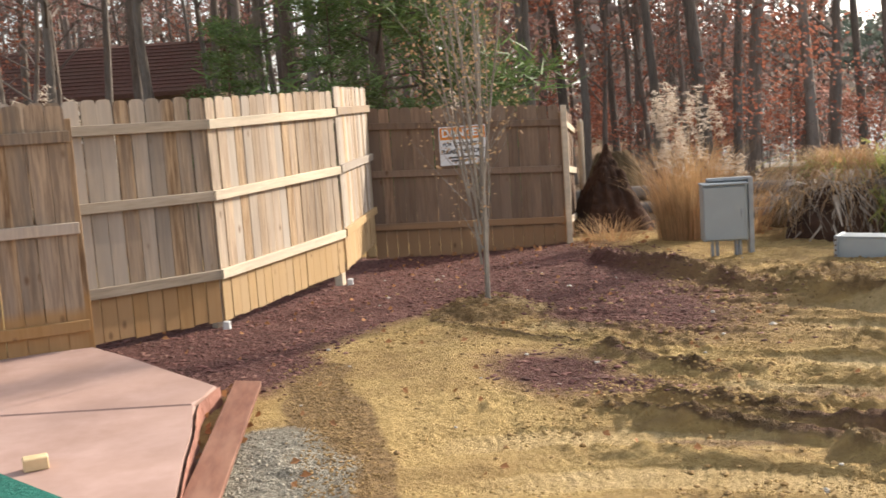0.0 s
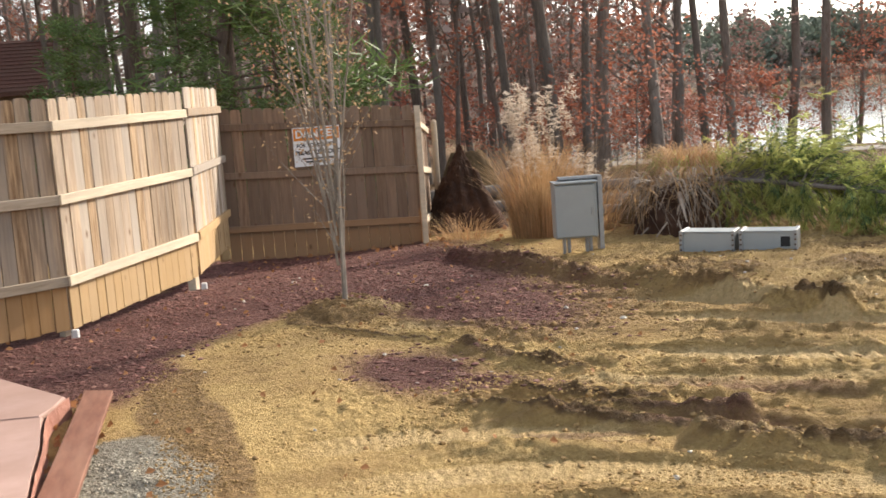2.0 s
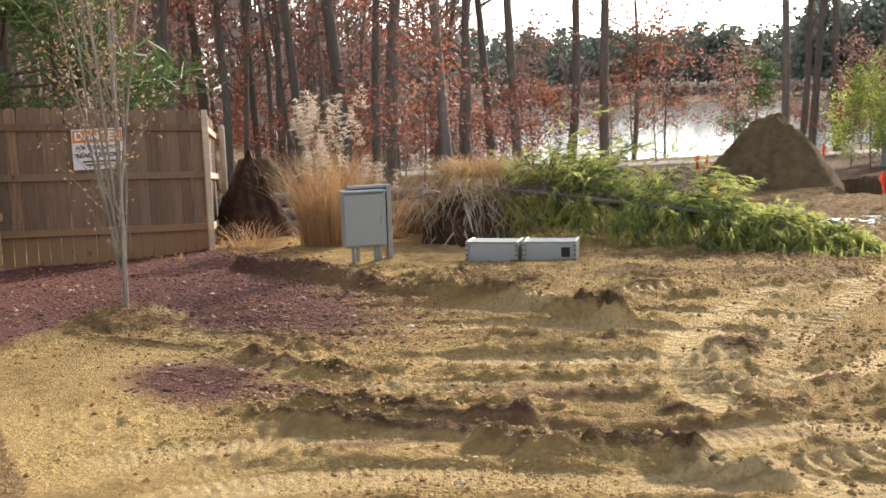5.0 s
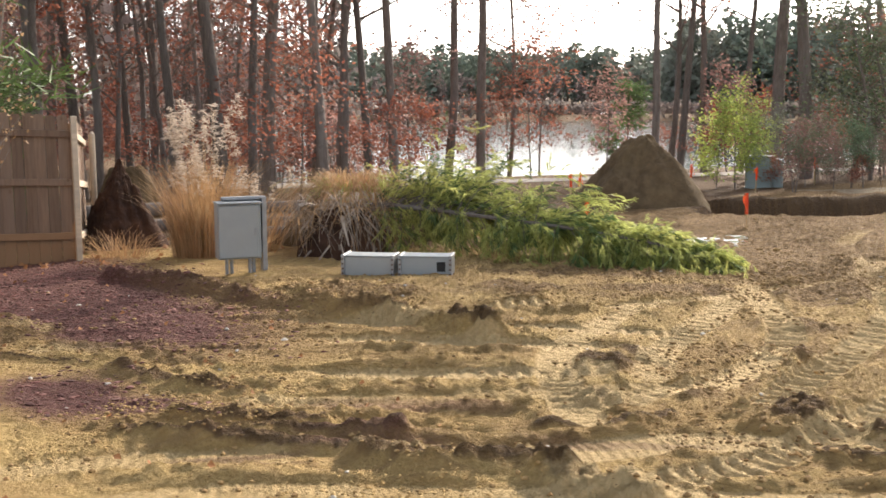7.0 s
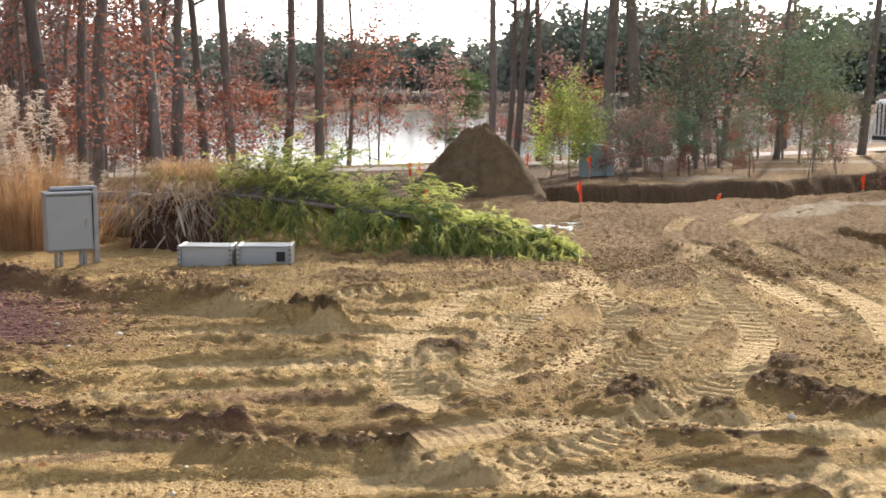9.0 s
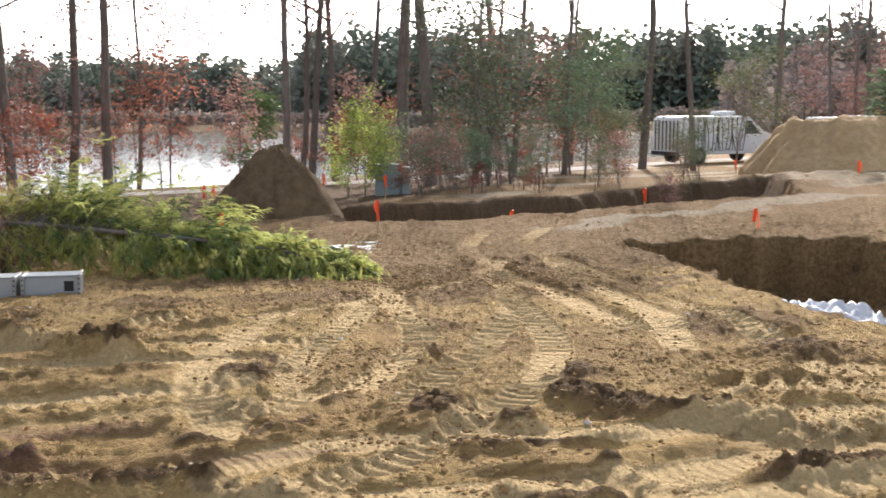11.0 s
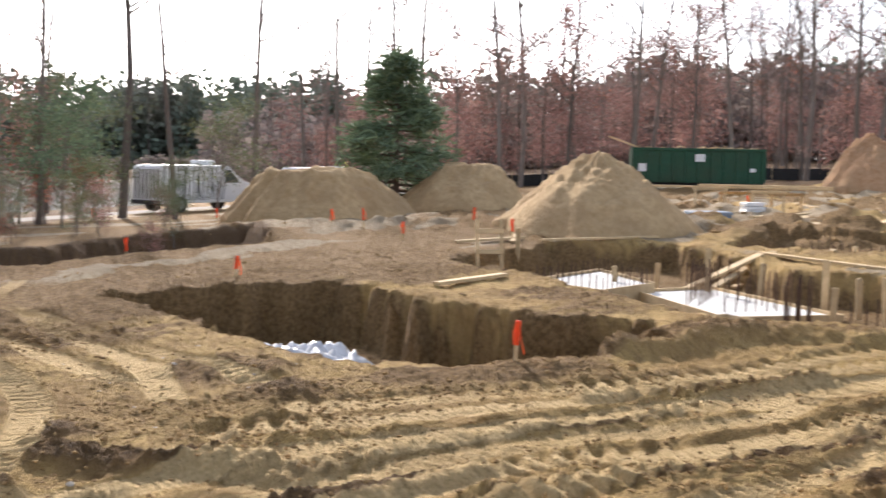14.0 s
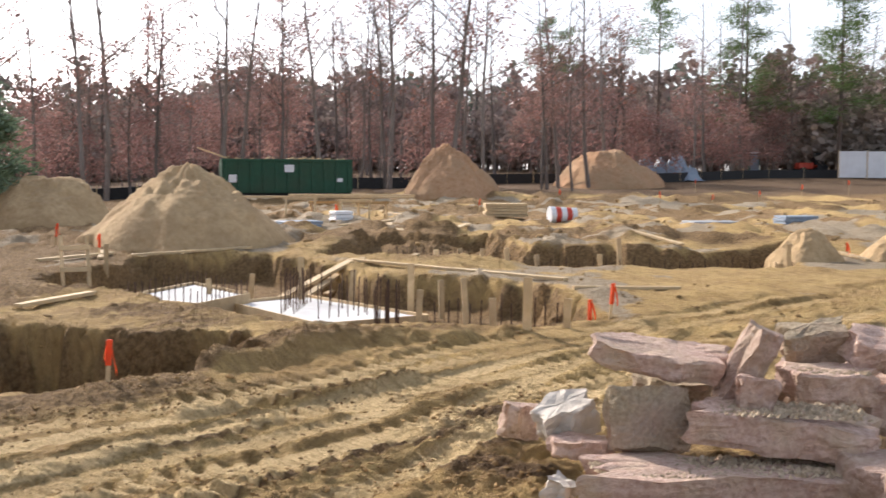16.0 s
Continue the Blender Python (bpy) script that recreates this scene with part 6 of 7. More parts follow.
RED, GREY = "thick chunk of broken red concrete in the rubble heap", "grey gravelly concrete chunk leaning in the rubble heap"
for k, a in enumerate((
        (5.72, -1.35, 0.21, 1.75, 0.55, 0.22, 0, 1, -84, M["redslab"], "long red concrete slab at the front of the heap"),
        (5.92, -1.60, 0.46, 1.0, 0.50, 0.18, 2, 5, -99, M["redslab"], RED),
        (6.02, -0.90, 0.49, 0.46, 0.16, 0.34, -20, 5, -80, M["greyslab"], GREY),
        (6.35, -1.03, 0.77, 0.80, 0.46, 0.12, 10, 8, -90, M["redslab"], "tilted red concrete slab bridging two chunks"),
        (6.22, -1.46, 0.74, 0.17, 0.30, 0.48, 8, 26, -80, M["redslab"], "upright red concrete chunk standing on end"),
        (5.98, -1.45, 0.63, 0.20, 0.12, 0.20, 0, 10, -85, M["redslab"], "small red concrete lump"),
        (6.35, -1.95, 0.63, 0.50, 0.40, 0.17, 2, 0, -92, M["redslab"], RED),
        (6.65, -1.95, 0.82, 0.38, 0.24, 0.20, 20, -8, -100, M["greyslab"], GREY),
        (6.50, -2.28, 0.80, 0.42, 0.34, 0.17, 18, 12, -100, M["redslab"], RED),
        (6.35, -0.50, 0.42, 0.36, 0.26, 0.20, 10, -18, -70, M["whiterock"], "pale lump of concrete"),
        (6.65, -0.24, 0.34, 0.28, 0.22, 0.18, 0, 10, -60, M["redslab"], "brown stone lump half in soil"),
        (6.12, -0.55, 0.31, 0.34, 0.26, 0.10, 0, 3, -80, M["redslab"], "thin flat piece of red concrete"),
        (6.75, -1.3, 0.45, 0.9, 0.6, 0.3, 4, 5, -60, M["greyslab"], "buried gravelly concrete block under the heap"),
        (6.9, -2.2, 0.50, 0.8, 0.7, 0.3, 4, 5, -120, M["redslab"], RED),
        (5.75, -0.42, 0.17, 0.22, 0.16, 0.12, 20, 5, -30, M["whiterock"], "small pale concrete lump in the soil"),
        (5.55, -2.2, 0.28, 0.8, 0.6, 0.22, 0, 4, -70, M["redslab"], RED))):
    broken_slab(*a, seed=100 + k)


# ---- survey stakes ----
def stake(x, y, h, ribbon, lean, turn):
    b = empty("survey_stake", pose(x, y, gz(x, y), 0, lean, turn), "wooden survey stake with fluorescent orange ribbon", "stake", "survey stakes")
    bm = boxes((-0.018, 0.018, -0.010, 0.010, -0.12, h), bevel=0.003)
    part("shaft", bm, M["lumber"], b)
    bm = bmesh.new()
    box(bm, -0.023, 0.023, -0.016, 0.016, h - ribbon, h + 0.01)
    for k in range(2):
        s = 1 if k else -1
        prev = None
        for j in range(6):
            t = j / 5
            c = Vector((s * (0.02 + 0.045 * t * (0.3 + 0.9 * k)), -0.02 - 0.02 * math.sin(t * 3), h - 0.04 - 0.20 * t * (0.6 + 0.5 * k)))
            pair = [bm.verts.new(c + Vector((0, -0.008, 0.022))), bm.verts.new(c + Vector((0, 0.012, -0.022)))]
            if prev:
                bm.faces.new((prev[0], prev[1], pair[1], pair[0]))
            prev = pair
    part("ribbon", bm, M["orange"], b)


rg = random.Random(91)
for x, y, h in ((10.7, 13.3, 0.50), (15.1, 14.8, 0.55), (14.0, 8.95, 0.30), (9.0, 3.0, 0.33), (29.2, 24.0, 0.6), (20.6, 16.0, 0.62), (26.7, 14.1, 0.5), (26.0, 12.8, 0.5), (22.2, 10.0, 0.4),
                (25.6, 9.7, 0.5), (23.0, 7.8, 0.45), (16.9, 23.2, 0.65), (14.5, 19.9, 0.5), (13.0, 22.0, 0.6), (12.85, 22.1, 0.6), (8.85, 14.7, 0.42), (20.9, 23.3, 0.7), (17.6, 21.6, 0.6), (29.5, 19.5, 0.5),
                (49.2, 0.1, 0.8), (51.7, -8.1, 0.7), (23.8, -7.6, 0.3), (14.4, -1.4, 0.42), (14.1, -1.62, 0.42), (62.0, -12.5, 0.7), (66.0, -16.0, 0.7), (70.0, -19.5, 0.7), (58.0, -4.0, 0.6), (75.0, -14, 0.8), (44.0, 10.5, 0.6), (38.5, 4.9, 0.5), (72, -23, 0.8)):
    stake(x, y, h, min(0.30, h * 0.6), rg.uniform(-7, 7), rg.uniform(-130, -20))


# ---- footings: slabs, bars, forms and lumber ----
def footing_pad(quad, z, label):
    b = empty("footing_pad", pose(0, 0, 0), label, "concrete pad", "footing pads")
    bm = bmesh.new()
    prism(bm, quad, z - 0.35, z)
    part("pad", bm, M["concrete"], b)
    n = len(quad)
    for i in range(n):
        p, q = Vector((*quad[i], 0)), Vector((*quad[(i + 1) % n], 0))
        u = (q - p).normalized()
        o = Vector((u.y, -u.x, 0)) * 0.025
        bm = bmesh.new()
        s = [p + o, q + o, q - o * 0.2, p - o * 0.2]
        prism(bm, [(v.x, v.y) for v in s], z - 0.3, z + 0.05)
        part("form_board", bm, M["lumber"], b)


def rebar_cage(pts, z, h, label, lean=2.0):
    b = empty("rebar_group", pose(0, 0, 0), label, "reinforcing bars", "rebar groups")
    for x, y in pts:
        bm = bmesh.new()
        a = rg.uniform(-lean, lean)
        rod(bm, (x, y, z - 0.2), (x + 0.012 * a, y + 0.012 * rg.uniform(-lean, lean), z + h * rg.uniform(0.85, 1.1)), 0.010, 0.010, 5)
        part("bar", bm, M["rust"], b)


def ring(quad, per, shrink=0.85):
    cx, cy = sum(p[0] for p in quad) / len(quad), sum(p[1] for p in quad) / len(quad)
    out = []
    for p, q in zip(quad, list(quad[1:]) + [quad[0]]):
        for k in range(per):
            t = k / per
            x, y = p[0] + (q[0] - p[0]) * t, p[1] + (q[1] - p[1]) * t
            out.append((cx + (x - cx) * shrink, cy + (y - cy) * shrink))
    return out


PAD_A = ((18.3, 5.9), (17.5, 4.4), (19.0, 3.9), (20.8, 5.3))
PAD_B = ((16.2, 2.3), (17.3, 0.8), (20.0, 3.1), (18.8, 4.2))
PAD_C = ((24.8, 2.1), (22.9, 0.6), (24.2, 0.4), (25.7, 1.3))
footing_pad(PAD_A, -0.32, "pale concrete footing ringed by short bars")
footing_pad(PAD_B, -0.44, "fresh white concrete footing in the excavation")
footing_pad(PAD_C, -0.22, "white concrete footing in the far trench")
rebar_cage(ring(PAD_A, 11, 0.96), -0.32, 0.26, "ring of short rusty bars round a footing")
rebar_cage(ring(PAD_B, 6, 0.55)[:16], -0.44, 0.60, "cluster of rusty vertical bars in concrete")
rebar_cage([(16.0 + 0.16 * (k % 5) + rg.uniform(-.03, .03), 1.2 + 0.14 * (k // 5)) for k in range(15)], -0.44, 0.62, "dense square of rusty vertical bars")
rebar_cage([(17.6 + 0.22 * (k % 7), 2.9 + 0.2 * (k // 7)) for k in range(14)], -0.44, 0.62, "double row of rusty vertical bars")
rebar_cage([(15.4 + 0.5 * rg.random(), 0.6 - 0.15 * k) for k in range(12)], -0.50, 0.55, "row of rusty bars along the trench")
rebar_cage([(22.6 + 0.5 * rg.random(), -0.6 - 0.28 * k) for k in range(24)], -0.46, 0.55, "row of thin bars in the far trench")
rebar_cage(ring(PAD_C, 4, 0.9), -0.22, 0.34, "bars standing in the far footing")


def lumber(x, y, z, ln, w, t, turn, tilt, label, name="plank", roll=0):
    b = empty(name, pose(x, y, z, roll, tilt, turn), label, "lumber", "loose lumber")
    part("board", boxes((-ln / 2, ln / 2, -w / 2, w / 2, 0, t), bevel=0.004), M["lumber"], b)
    return b


def plank_between(p, q, w, t, label, name="plank"):
    z0, z1 = gz(*p), gz(*q)
    ln = math.hypot(q[0] - p[0], q[1] - p[1])
    lumber((p[0] + q[0]) / 2, (p[1] + q[1]) / 2, (z0 + z1) / 2 + 0.01, ln, w, t, math.degrees(math.atan2(q[1] - p[1], q[0] - p[0])), -math.degrees(math.atan2(z1 - z0, ln)), label, name)


for p, q, w in (((14.5, 6.0), (15.9, 5.5), 0.14), ((21.6, 2.5), (18.6, -1.4), 0.14), ((17.1, -1.4), (17.7, -3.1), 0.10), ((19.7, 3.2), (22.3, 2.3), 0.14), ((20.2, 3.6), (21.4, 2.4), 0.2),
                ((21.0, 2.9), (22.6, 1.2), 0.14), ((23.2, 7.2), (24.2, 4.9), 0.1), ((22.5, 7.6), (23.6, 7.9), 0.14), ((16.4, 5.2), (16.9, 4.6), 0.1), ((24.2, -5.9), (23.2, -5.2), 0.14), ((24.3, -7.6), (23.4, -7.9), 0.12),
                ((33.5, 2.2), (36.5, 3.0), 0.2), ((34.0, 4.2), (38.0, 2.4), 0.2), ((37.0, 5.6), (41.0, 5.0), 0.2), ((36.0, -4.4), (38.0, -3.0), 0.2), ((27.5, 9.9), (30.5, 7.6), 0.15), ((22.0, 8.7), (23.2, 7.6), 0.15),
                ((33.0, 1.0), (36.0, 0.4), 0.2), ((42.0, 3.0), (45.0, 4.0), 0.25), ((26.0, -4.6), (27.6, -3.6), 0.15)):
    plank_between(p, q, w, 0.05, "pale sawn plank lying on the dirt")
for x, y, h, w in ((12.5, -0.52, 0.46, 0.10), (12.9, -0.99, 0.22, 0.09), (14.3, -1.25, 0.36, 0.12), (18.0, 1.1, 0.75, 0.10), (16.5, 0.9, 0.5, 0.09), (17.0, 0.2, 0.6, 0.09), (19.6, 3.1, 0.7, 0.1), (15.6, -0.2, 0.5, 0.09), (14.9, -0.6, 0.5, 0.09),
                   (17.9, 0.6, 0.5, 0.09), (19.2, 2.2, 0.6, 0.1), (20.1, 4.1, 0.4, 0.09), (19.2, 4.6, 0.4, 0.09), (21.0, 7.0, 0.4, 0.09), (23.6, -2.9, 0.6, 0.1), (22.6, -2.4, 0.4, 0.1), (21.9, -5.9, 0.4, 0.1), (24.4, 0.0, 0.5, 0.1), (24.2, -0.6, 0.5, 0.1),
                   (23.5, -1.2, 0.4, 0.1), (25.4, 1.0, 0.4, 0.1), (25.0, 0.4, 0.45, 0.1)):
    b = empty("form_stake", pose(x, y, gz(x, y), 0, rg.uniform(-5, 5), rg.uniform(-110, -70)), "upright wooden form stake in the excavation", "stake", "form stakes")
    part("board", boxes((-w / 2, w / 2, -0.02, 0.02, -0.25, h + 0.12), bevel=0.004), M["lumber"], b)

lad = empty("wooden_ladder", pose(19.2, 6.9, gz(19.2, 6.9) - 0.05, -14, 0, -60), "short homemade wooden ladder leaning in the excavation", "ladder")
for x in (-0.22, 0.22):
    part("rail", boxes((x - 0.03, x + 0.03, -0.02, 0.02, 0, 1.25), bevel=0.004), M["lumber"], lad)
for z in (0.22, 0.60, 0.98):
    part("rung", boxes((-0.26, 0.26, -0.045, -0.021, z, z + 0.08), bevel=0.004), M["lumber"], lad)


def sawhorse(x, y, turn):
    b = empty("sawhorse", pose(x, y, gz(x, y), 0, 0, turn), "wooden sawhorse on the building site", "sawhorse", "sawhorses")
    part("beam", boxes((-0.6, 0.6, -0.05, 0.05, 0.70, 0.80), bevel=0.006), M["lumber"], b)
    for sx in (-0.5, 0.5):
        for sy in (-1, 1):
            bm = bmesh.new()
            rod(bm, (sx, sy * 0.30, -0.03), (sx, sy * 0.05, 0.75), 0.045, 0.045, 4)
            part("leg", bm, M["lumber"], b)
        part("brace", boxes((sx - 0.02, sx + 0.02, -0.2, 0.2, 0.32, 0.42)), M["lumber"], b)


for x, y, t in ((39.6, 6.3, -80), (40.6, 5.6, -70), (39.8, 4.4, -85), (40.8, 3.9, -75)):
    sawhorse(x, y, t)
lumber(40.2, 5.6, gz(40, 5) + 0.81, 6.5, 0.3, 0.06, -83, 0, "long planks laid across the sawhorses")
lumber(40.6, 4.6, gz(40, 5) + 0.875, 4.5, 0.3, 0.06, -80, 0, "long planks laid across the sawhorses")

drum = empty("traffic_drum", pose(38.6, -2.75, gz(38.6, -2.75) + 0.25, 90, 0, 15), "orange-red and white striped traffic drum lying down", "traffic drum")
for k in range(5):
    bm = bmesh.new()
    rod(bm, (0, 0, -0.45 + 0.19 * k), (0, 0, -0.265 + 0.19 * k), 0.29 - 0.012 * k, 0.282 - 0.012 * k, 18)
    part("band", bm, M["red"] if k % 2 else M["white"], drum)


def crate(x, y, lx, ly, h, turn, material, label, name="material_stack"):
    b = empty(name, pose(x, y, gz(x, y), 0, 0, turn), label, "stack", "material stacks")
    n = max(2, int(h / 0.09))
    for k in range(n):
        j = 0.06 * rg.uniform(-1, 1)
        part("layer", boxes((-lx / 2 + j, lx / 2 + j, -ly / 2, ly / 2, k * h / n, (k + 0.86) * h / n), bevel=0.006), material, b)


crate(41.5, -0.9, 1.5, 1.0, 0.5, -85, M["lumber"], "stack of pale boards on the site")
crate(38.3, -7.7, 1.7, 1.2, 0.16, -80, M["galv"], "low stack of grey steel mesh")
crate(40.8, -11.2, 1.2, 1.0, 0.3, -80, M["bluegrey"], "bundle of dark grey material on a pallet")
crate(34.2, 5.5, 1.2, 0.9, 0.30, -60, M["bluegrey"], "grey bundle of tarpaulin and steel")
crate(35.6, 4.4, 0.6, 0.5, 0.35, -60, M["white"], "white bundle of sacks")


def crumpled(name, x, y, rx, ry, h, material, label, category, seed, sink=0.02):
    """A crumpled sheet heaped over the ground."""
    n = 34
    vs, fs = [], []
    for j in range(n + 1):
        for i in range(n + 1):
            u, v = 2 * i / n - 1, 2 * j / n - 1
            edge = max(0.0, 1 - (u * u) ** 1.5 - (v * v) ** 1.5 + 0.3 * noise.noise((u * 2.5, v * 2.5, seed)))
            px, py = x + u * rx * (1 + 0.12 * noise.noise((v * 3, seed, 0))), y + v * ry * (1 + 0.12 * noise.noise((u * 3, seed, 4)))
            fold = abs(noise.noise((u * 3.1 + seed, v * 3.1, 0))) + 0.6 * abs(noise.noise((u * 7 + seed, v * 7, 1)))
            vs.append((px - x, py - y, h * min(1, edge * 1.5) * (0.25 + 1.1 * fold) - sink * (edge <= 0)))
    for j in range(n):
        for i in range(n):
            a = j * (n + 1) + i
            fs.append((a, a + 1, a + n + 2, a + n + 1))
    b = empty(name, pose(x, y, gz(x, y) + 0.03), label, category)
    part_py("sheet", vs, fs, material, b, True)


crumpled("plastic_sheet", 12.15, 6.75, 0.55, 0.85, 0.23, M["plastic_sheet"], "crumpled white plastic sheet in the pit", "plastic sheet", 3.0)
crumpled("tarp_heap", 96.7, -15.6, 2.2, 3.0, 1.8, M["bluegrey"], "heap under a blue-grey tarpaulin", "tarpaulin", 5.0)


# ---- things at the edge of the site ----
def van(x, y, turn):
    b = empty("van", pose(x, y, gz(x, y), 0, 0, turn), "white van with black zebra stripes on the road", "van")
    side = [(-2.9, 0.42), (-2.9, 1.95), (-2.75, 2.08), (0.75, 2.08), (0.95, 2.04), (1.72, 1.36), (2.65, 1.14), (2.78, 0.95), (2.80, 0.42)]
    bm = bmesh.new()
    l_, r_ = [bm.verts.new((px, -1.0, pz)) for px, pz in side], [bm.verts.new((px, 1.0, pz)) for px, pz in side]
    bm.faces.new(l_)
    bm.faces.new(r_[::-1])
    for i in range(len(side)):
        j = (i + 1) % len(side)
        bm.faces.new((l_[j], l_[i], r_[i], r_[j]))
    bmesh.ops.bevel(bm, geom=list(bm.edges), offset=0.05, segments=2, affect="EDGES")
    body = part("body", bm, M["white"], b)
    part("roof_unit", boxes((-0.25, 0.65, -0.35, 0.35, 2.085, 2.30), bevel=0.05), M["white"], b, "white roof air conditioner")
    bm = bmesh.new()
    w = [bm.verts.new(p) for p in ((1.00, -0.9, 1.99), (1.70, -0.9, 1.40), (1.70, 0.9, 1.40), (1.00, 0.9, 1.99))]
    for v in w:
        v.co += Vector((0.025, 0, 0.03))
    bm.faces.new(w)
    part("windscreen", bm, M["glass_dark"], b)
    for s in (-1, 1):
        bm = bmesh.new()
        q = [bm.verts.new((px, s * 1.008, pz)) for px, pz in ((0.62, 1.30), (1.52, 1.30), (0.98, 1.88), (0.66, 1.88))]
        bm.faces.new(q if s < 0 else q[::-1])
        part("side_window", bm, M["glass_dark"], b)
        part("door_handle", boxes((0.42, 0.56, s * 1.01 - 0.012, s * 1.01 + 0.012, 1.12, 1.16)), M["black"], body)
        for k in range(22):
            x0 = -2.78 + k * 0.158
            bm = bmesh.new()
            lean = 0.22 * math.sin(k * 1.3)
            q = [bm.verts.new((x0 + lean + d + 0.04 * math.sin(z * 4 + k), s * 1.006, z)) for z in (2.0, 1.6, 1.2, 0.85, 0.55) for d in (0.0, 0.055)]
            for j in range(4):
                f = (q[2 * j], q[2 * j + 1], q[2 * j + 3], q[2 * j + 2])
                bm.faces.new(f if s > 0 else f[::-1])
            for v in bm.verts:
                v.co.x += (1 - (v.co.z - 0.55) / 1.45) * (-lean)
            part("stripe", bm, M["ink"], body)
        for wx in (-1.85, 1.85):
            bm = bmesh.new()
            rod(bm, (wx, s * 0.78, 0.36), (wx, s * 1.02, 0.36), 0.36, 0.36, 20)
            wheel = part("wheel", bm, M["black"], b)
            bm = bmesh.new()
            rod(bm, (wx, s * 1.021, 0.36), (wx, s * 1.035, 0.36), 0.2, 0.18, 14)
            part("rim", bm, M["galv"], wheel)
    for k in range(7):
        bm = boxes((-2.93, -2.905, -0.85 + k * 0.26, -0.78 + k * 0.26, 0.6, 1.9))
        part("stripe", bm, M["ink"], body)
    part("bumper", boxes((2.75, 2.90, -0.95, 0.95, 0.40, 0.62), bevel=0.03), M["black"], b)
    part("rear_bumper", boxes((-3.0, -2.88, -0.95, 0.95, 0.38, 0.55), bevel=0.03), M["black"], b)


van(43.6, 29.8, -16)


def pickup(x, y, turn):
    b = empty("pickup_truck", pose(x, y, gz(x, y), 0, 0, turn), "green and white truck parked behind the earth heaps", "truck")
    part("bed", boxes((-2.6, 0.0, -0.95, 0.95, 0.5, 1.25), bevel=0.05), M["dump_green"], b)
    part("cab", boxes((0.02, 1.6, -0.92, 0.92, 0.5, 1.85), bevel=0.15), M["dump_green"], b)
    part("roof_panel", boxes((0.1, 1.45, -0.85, 0.85, 1.86, 1.93), bevel=0.03), M["white"], b)
    part("cap", boxes((-2.5, -0.05, -0.9, 0.9, 1.26, 1.88), bevel=0.08), M["white"], b)
    part("bonnet", boxes((1.62, 2.7, -0.92, 0.92, 0.5, 1.2), bevel=0.08), M["dump_green"], b)
    part("window", boxes((0.25, 1.4, -0.935, 0.935, 1.28, 1.72)), M["glass_dark"], b)
    for wx in (-1.7, 1.9):
        for s in (-1, 1):
            bm = bmesh.new()
            rod(bm, (wx, s * 0.72, 0.37), (wx, s * 0.98, 0.37), 0.37, 0.37, 18)
            part("wheel", bm, M["black"], b)


pickup(54.0, 29.0, -10)
loo = empty("portable_toilet", pose(114.8, -27.0, gz(114.8, -27), 0, 0, 100), "dark blue-green portable toilet with white roof", "portable toilet")
part("cabin", boxes((-0.6, 0.6, -0.6, 0.6, 0, 2.05), bevel=0.05), M["dump_green"], loo)
part("roof", boxes((-0.63, 0.63, -0.63, 0.63, 2.06, 2.25), bevel=0.08), M["white"], loo)
part("door", boxes((-0.45, 0.45, 0.6, 0.63, 0.15, 1.95), bevel=0.01), M["bluegrey"], loo)
part("base", boxes((-0.85, 0.85, -0.7, 0.8, -0.1, 0.18), bevel=0.03), M["white"], loo)
tr = empty("small_tractor", pose(113.3, -32.6, gz(113.3, -32.6), 0, 0, 100), "small red tractor with black cab by the woods", "tractor")
part("bonnet", boxes((0.1, 1.7, -0.5, 0.5, 0.6, 1.25), bevel=0.1), M["red"], tr)
part("cab", boxes((-0.9, 0.05, -0.6, 0.6, 1.0, 2.2), bevel=0.1), M["black"], tr)
part("fender", boxes((-1.2, 0.0, -0.8, 0.8, 0.75, 0.99), bevel=0.05), M["red"], tr)
for wx, r in ((-0.6, 0.62), (1.3, 0.4)):
    for s in (-1, 1):
        bm = bmesh.new()
        rod(bm, (wx, s * 0.55, r - 0.03), (wx, s * 0.85, r - 0.03), r, r, 18)
        part("wheel", bm, M["black"], tr)
scr = empty("white_screen", pose(103.1, -32.0, gz(103, -32), 0, 0, -108), "white sheeting stretched on posts at the wood's edge", "screen fence")
for k in range(6):
    part("panel", boxes((k * 2.4, k * 2.4 + 2.3, 0, 0.03, 0.15, 2.5 - 0.02 * k), bevel=0.004), M["white"], scr)
    part("post", boxes((k * 2.4 - 0.08, k * 2.4 - 0.005, -0.04, 0.05, -0.3, 2.6)), M["lumber"], scr)
silt = tagged(new("silt_fence"), "low black silt fence along the woods", "silt fence")
sp = curve([(71, 26), (74, 14), (79, 5), (88, -2), (92, -14), (104, -26), (108, -44)], 5)
for p, q in zip(sp[:-1], sp[1:]):
    bm = bmesh.new()
    u = Vector((q[0] - p[0], q[1] - p[1], 0)).normalized()
    o = Vector((u.y, -u.x, 0)) * 0.02
    z0, z1 = gz(*p), gz(*q)
    vs = [bm.verts.new(v) for v in ((p[0], p[1], z0 - 0.1), (q[0], q[1], z1 - 0.1), (q[0], q[1], z1 + 0.75), (p[0], p[1], z0 + 0.75))]
    ws = [bm.verts.new(v.co + o) for v in vs]
    bm.faces.new(vs)
    bm.faces.new(ws[::-1])
    for i in range(4):
        j = (i + 1) % 4
        bm.faces.new((vs[j], vs[i], ws[i], ws[j]))
    part("fabric", bm, M["black"], silt)
    part("post", boxes((p[0] - 0.03, p[0] + 0.03, p[1] - 0.03, p[1] + 0.03, z0 - 0.2, z0 + 0.95)), M["lumber"], silt)

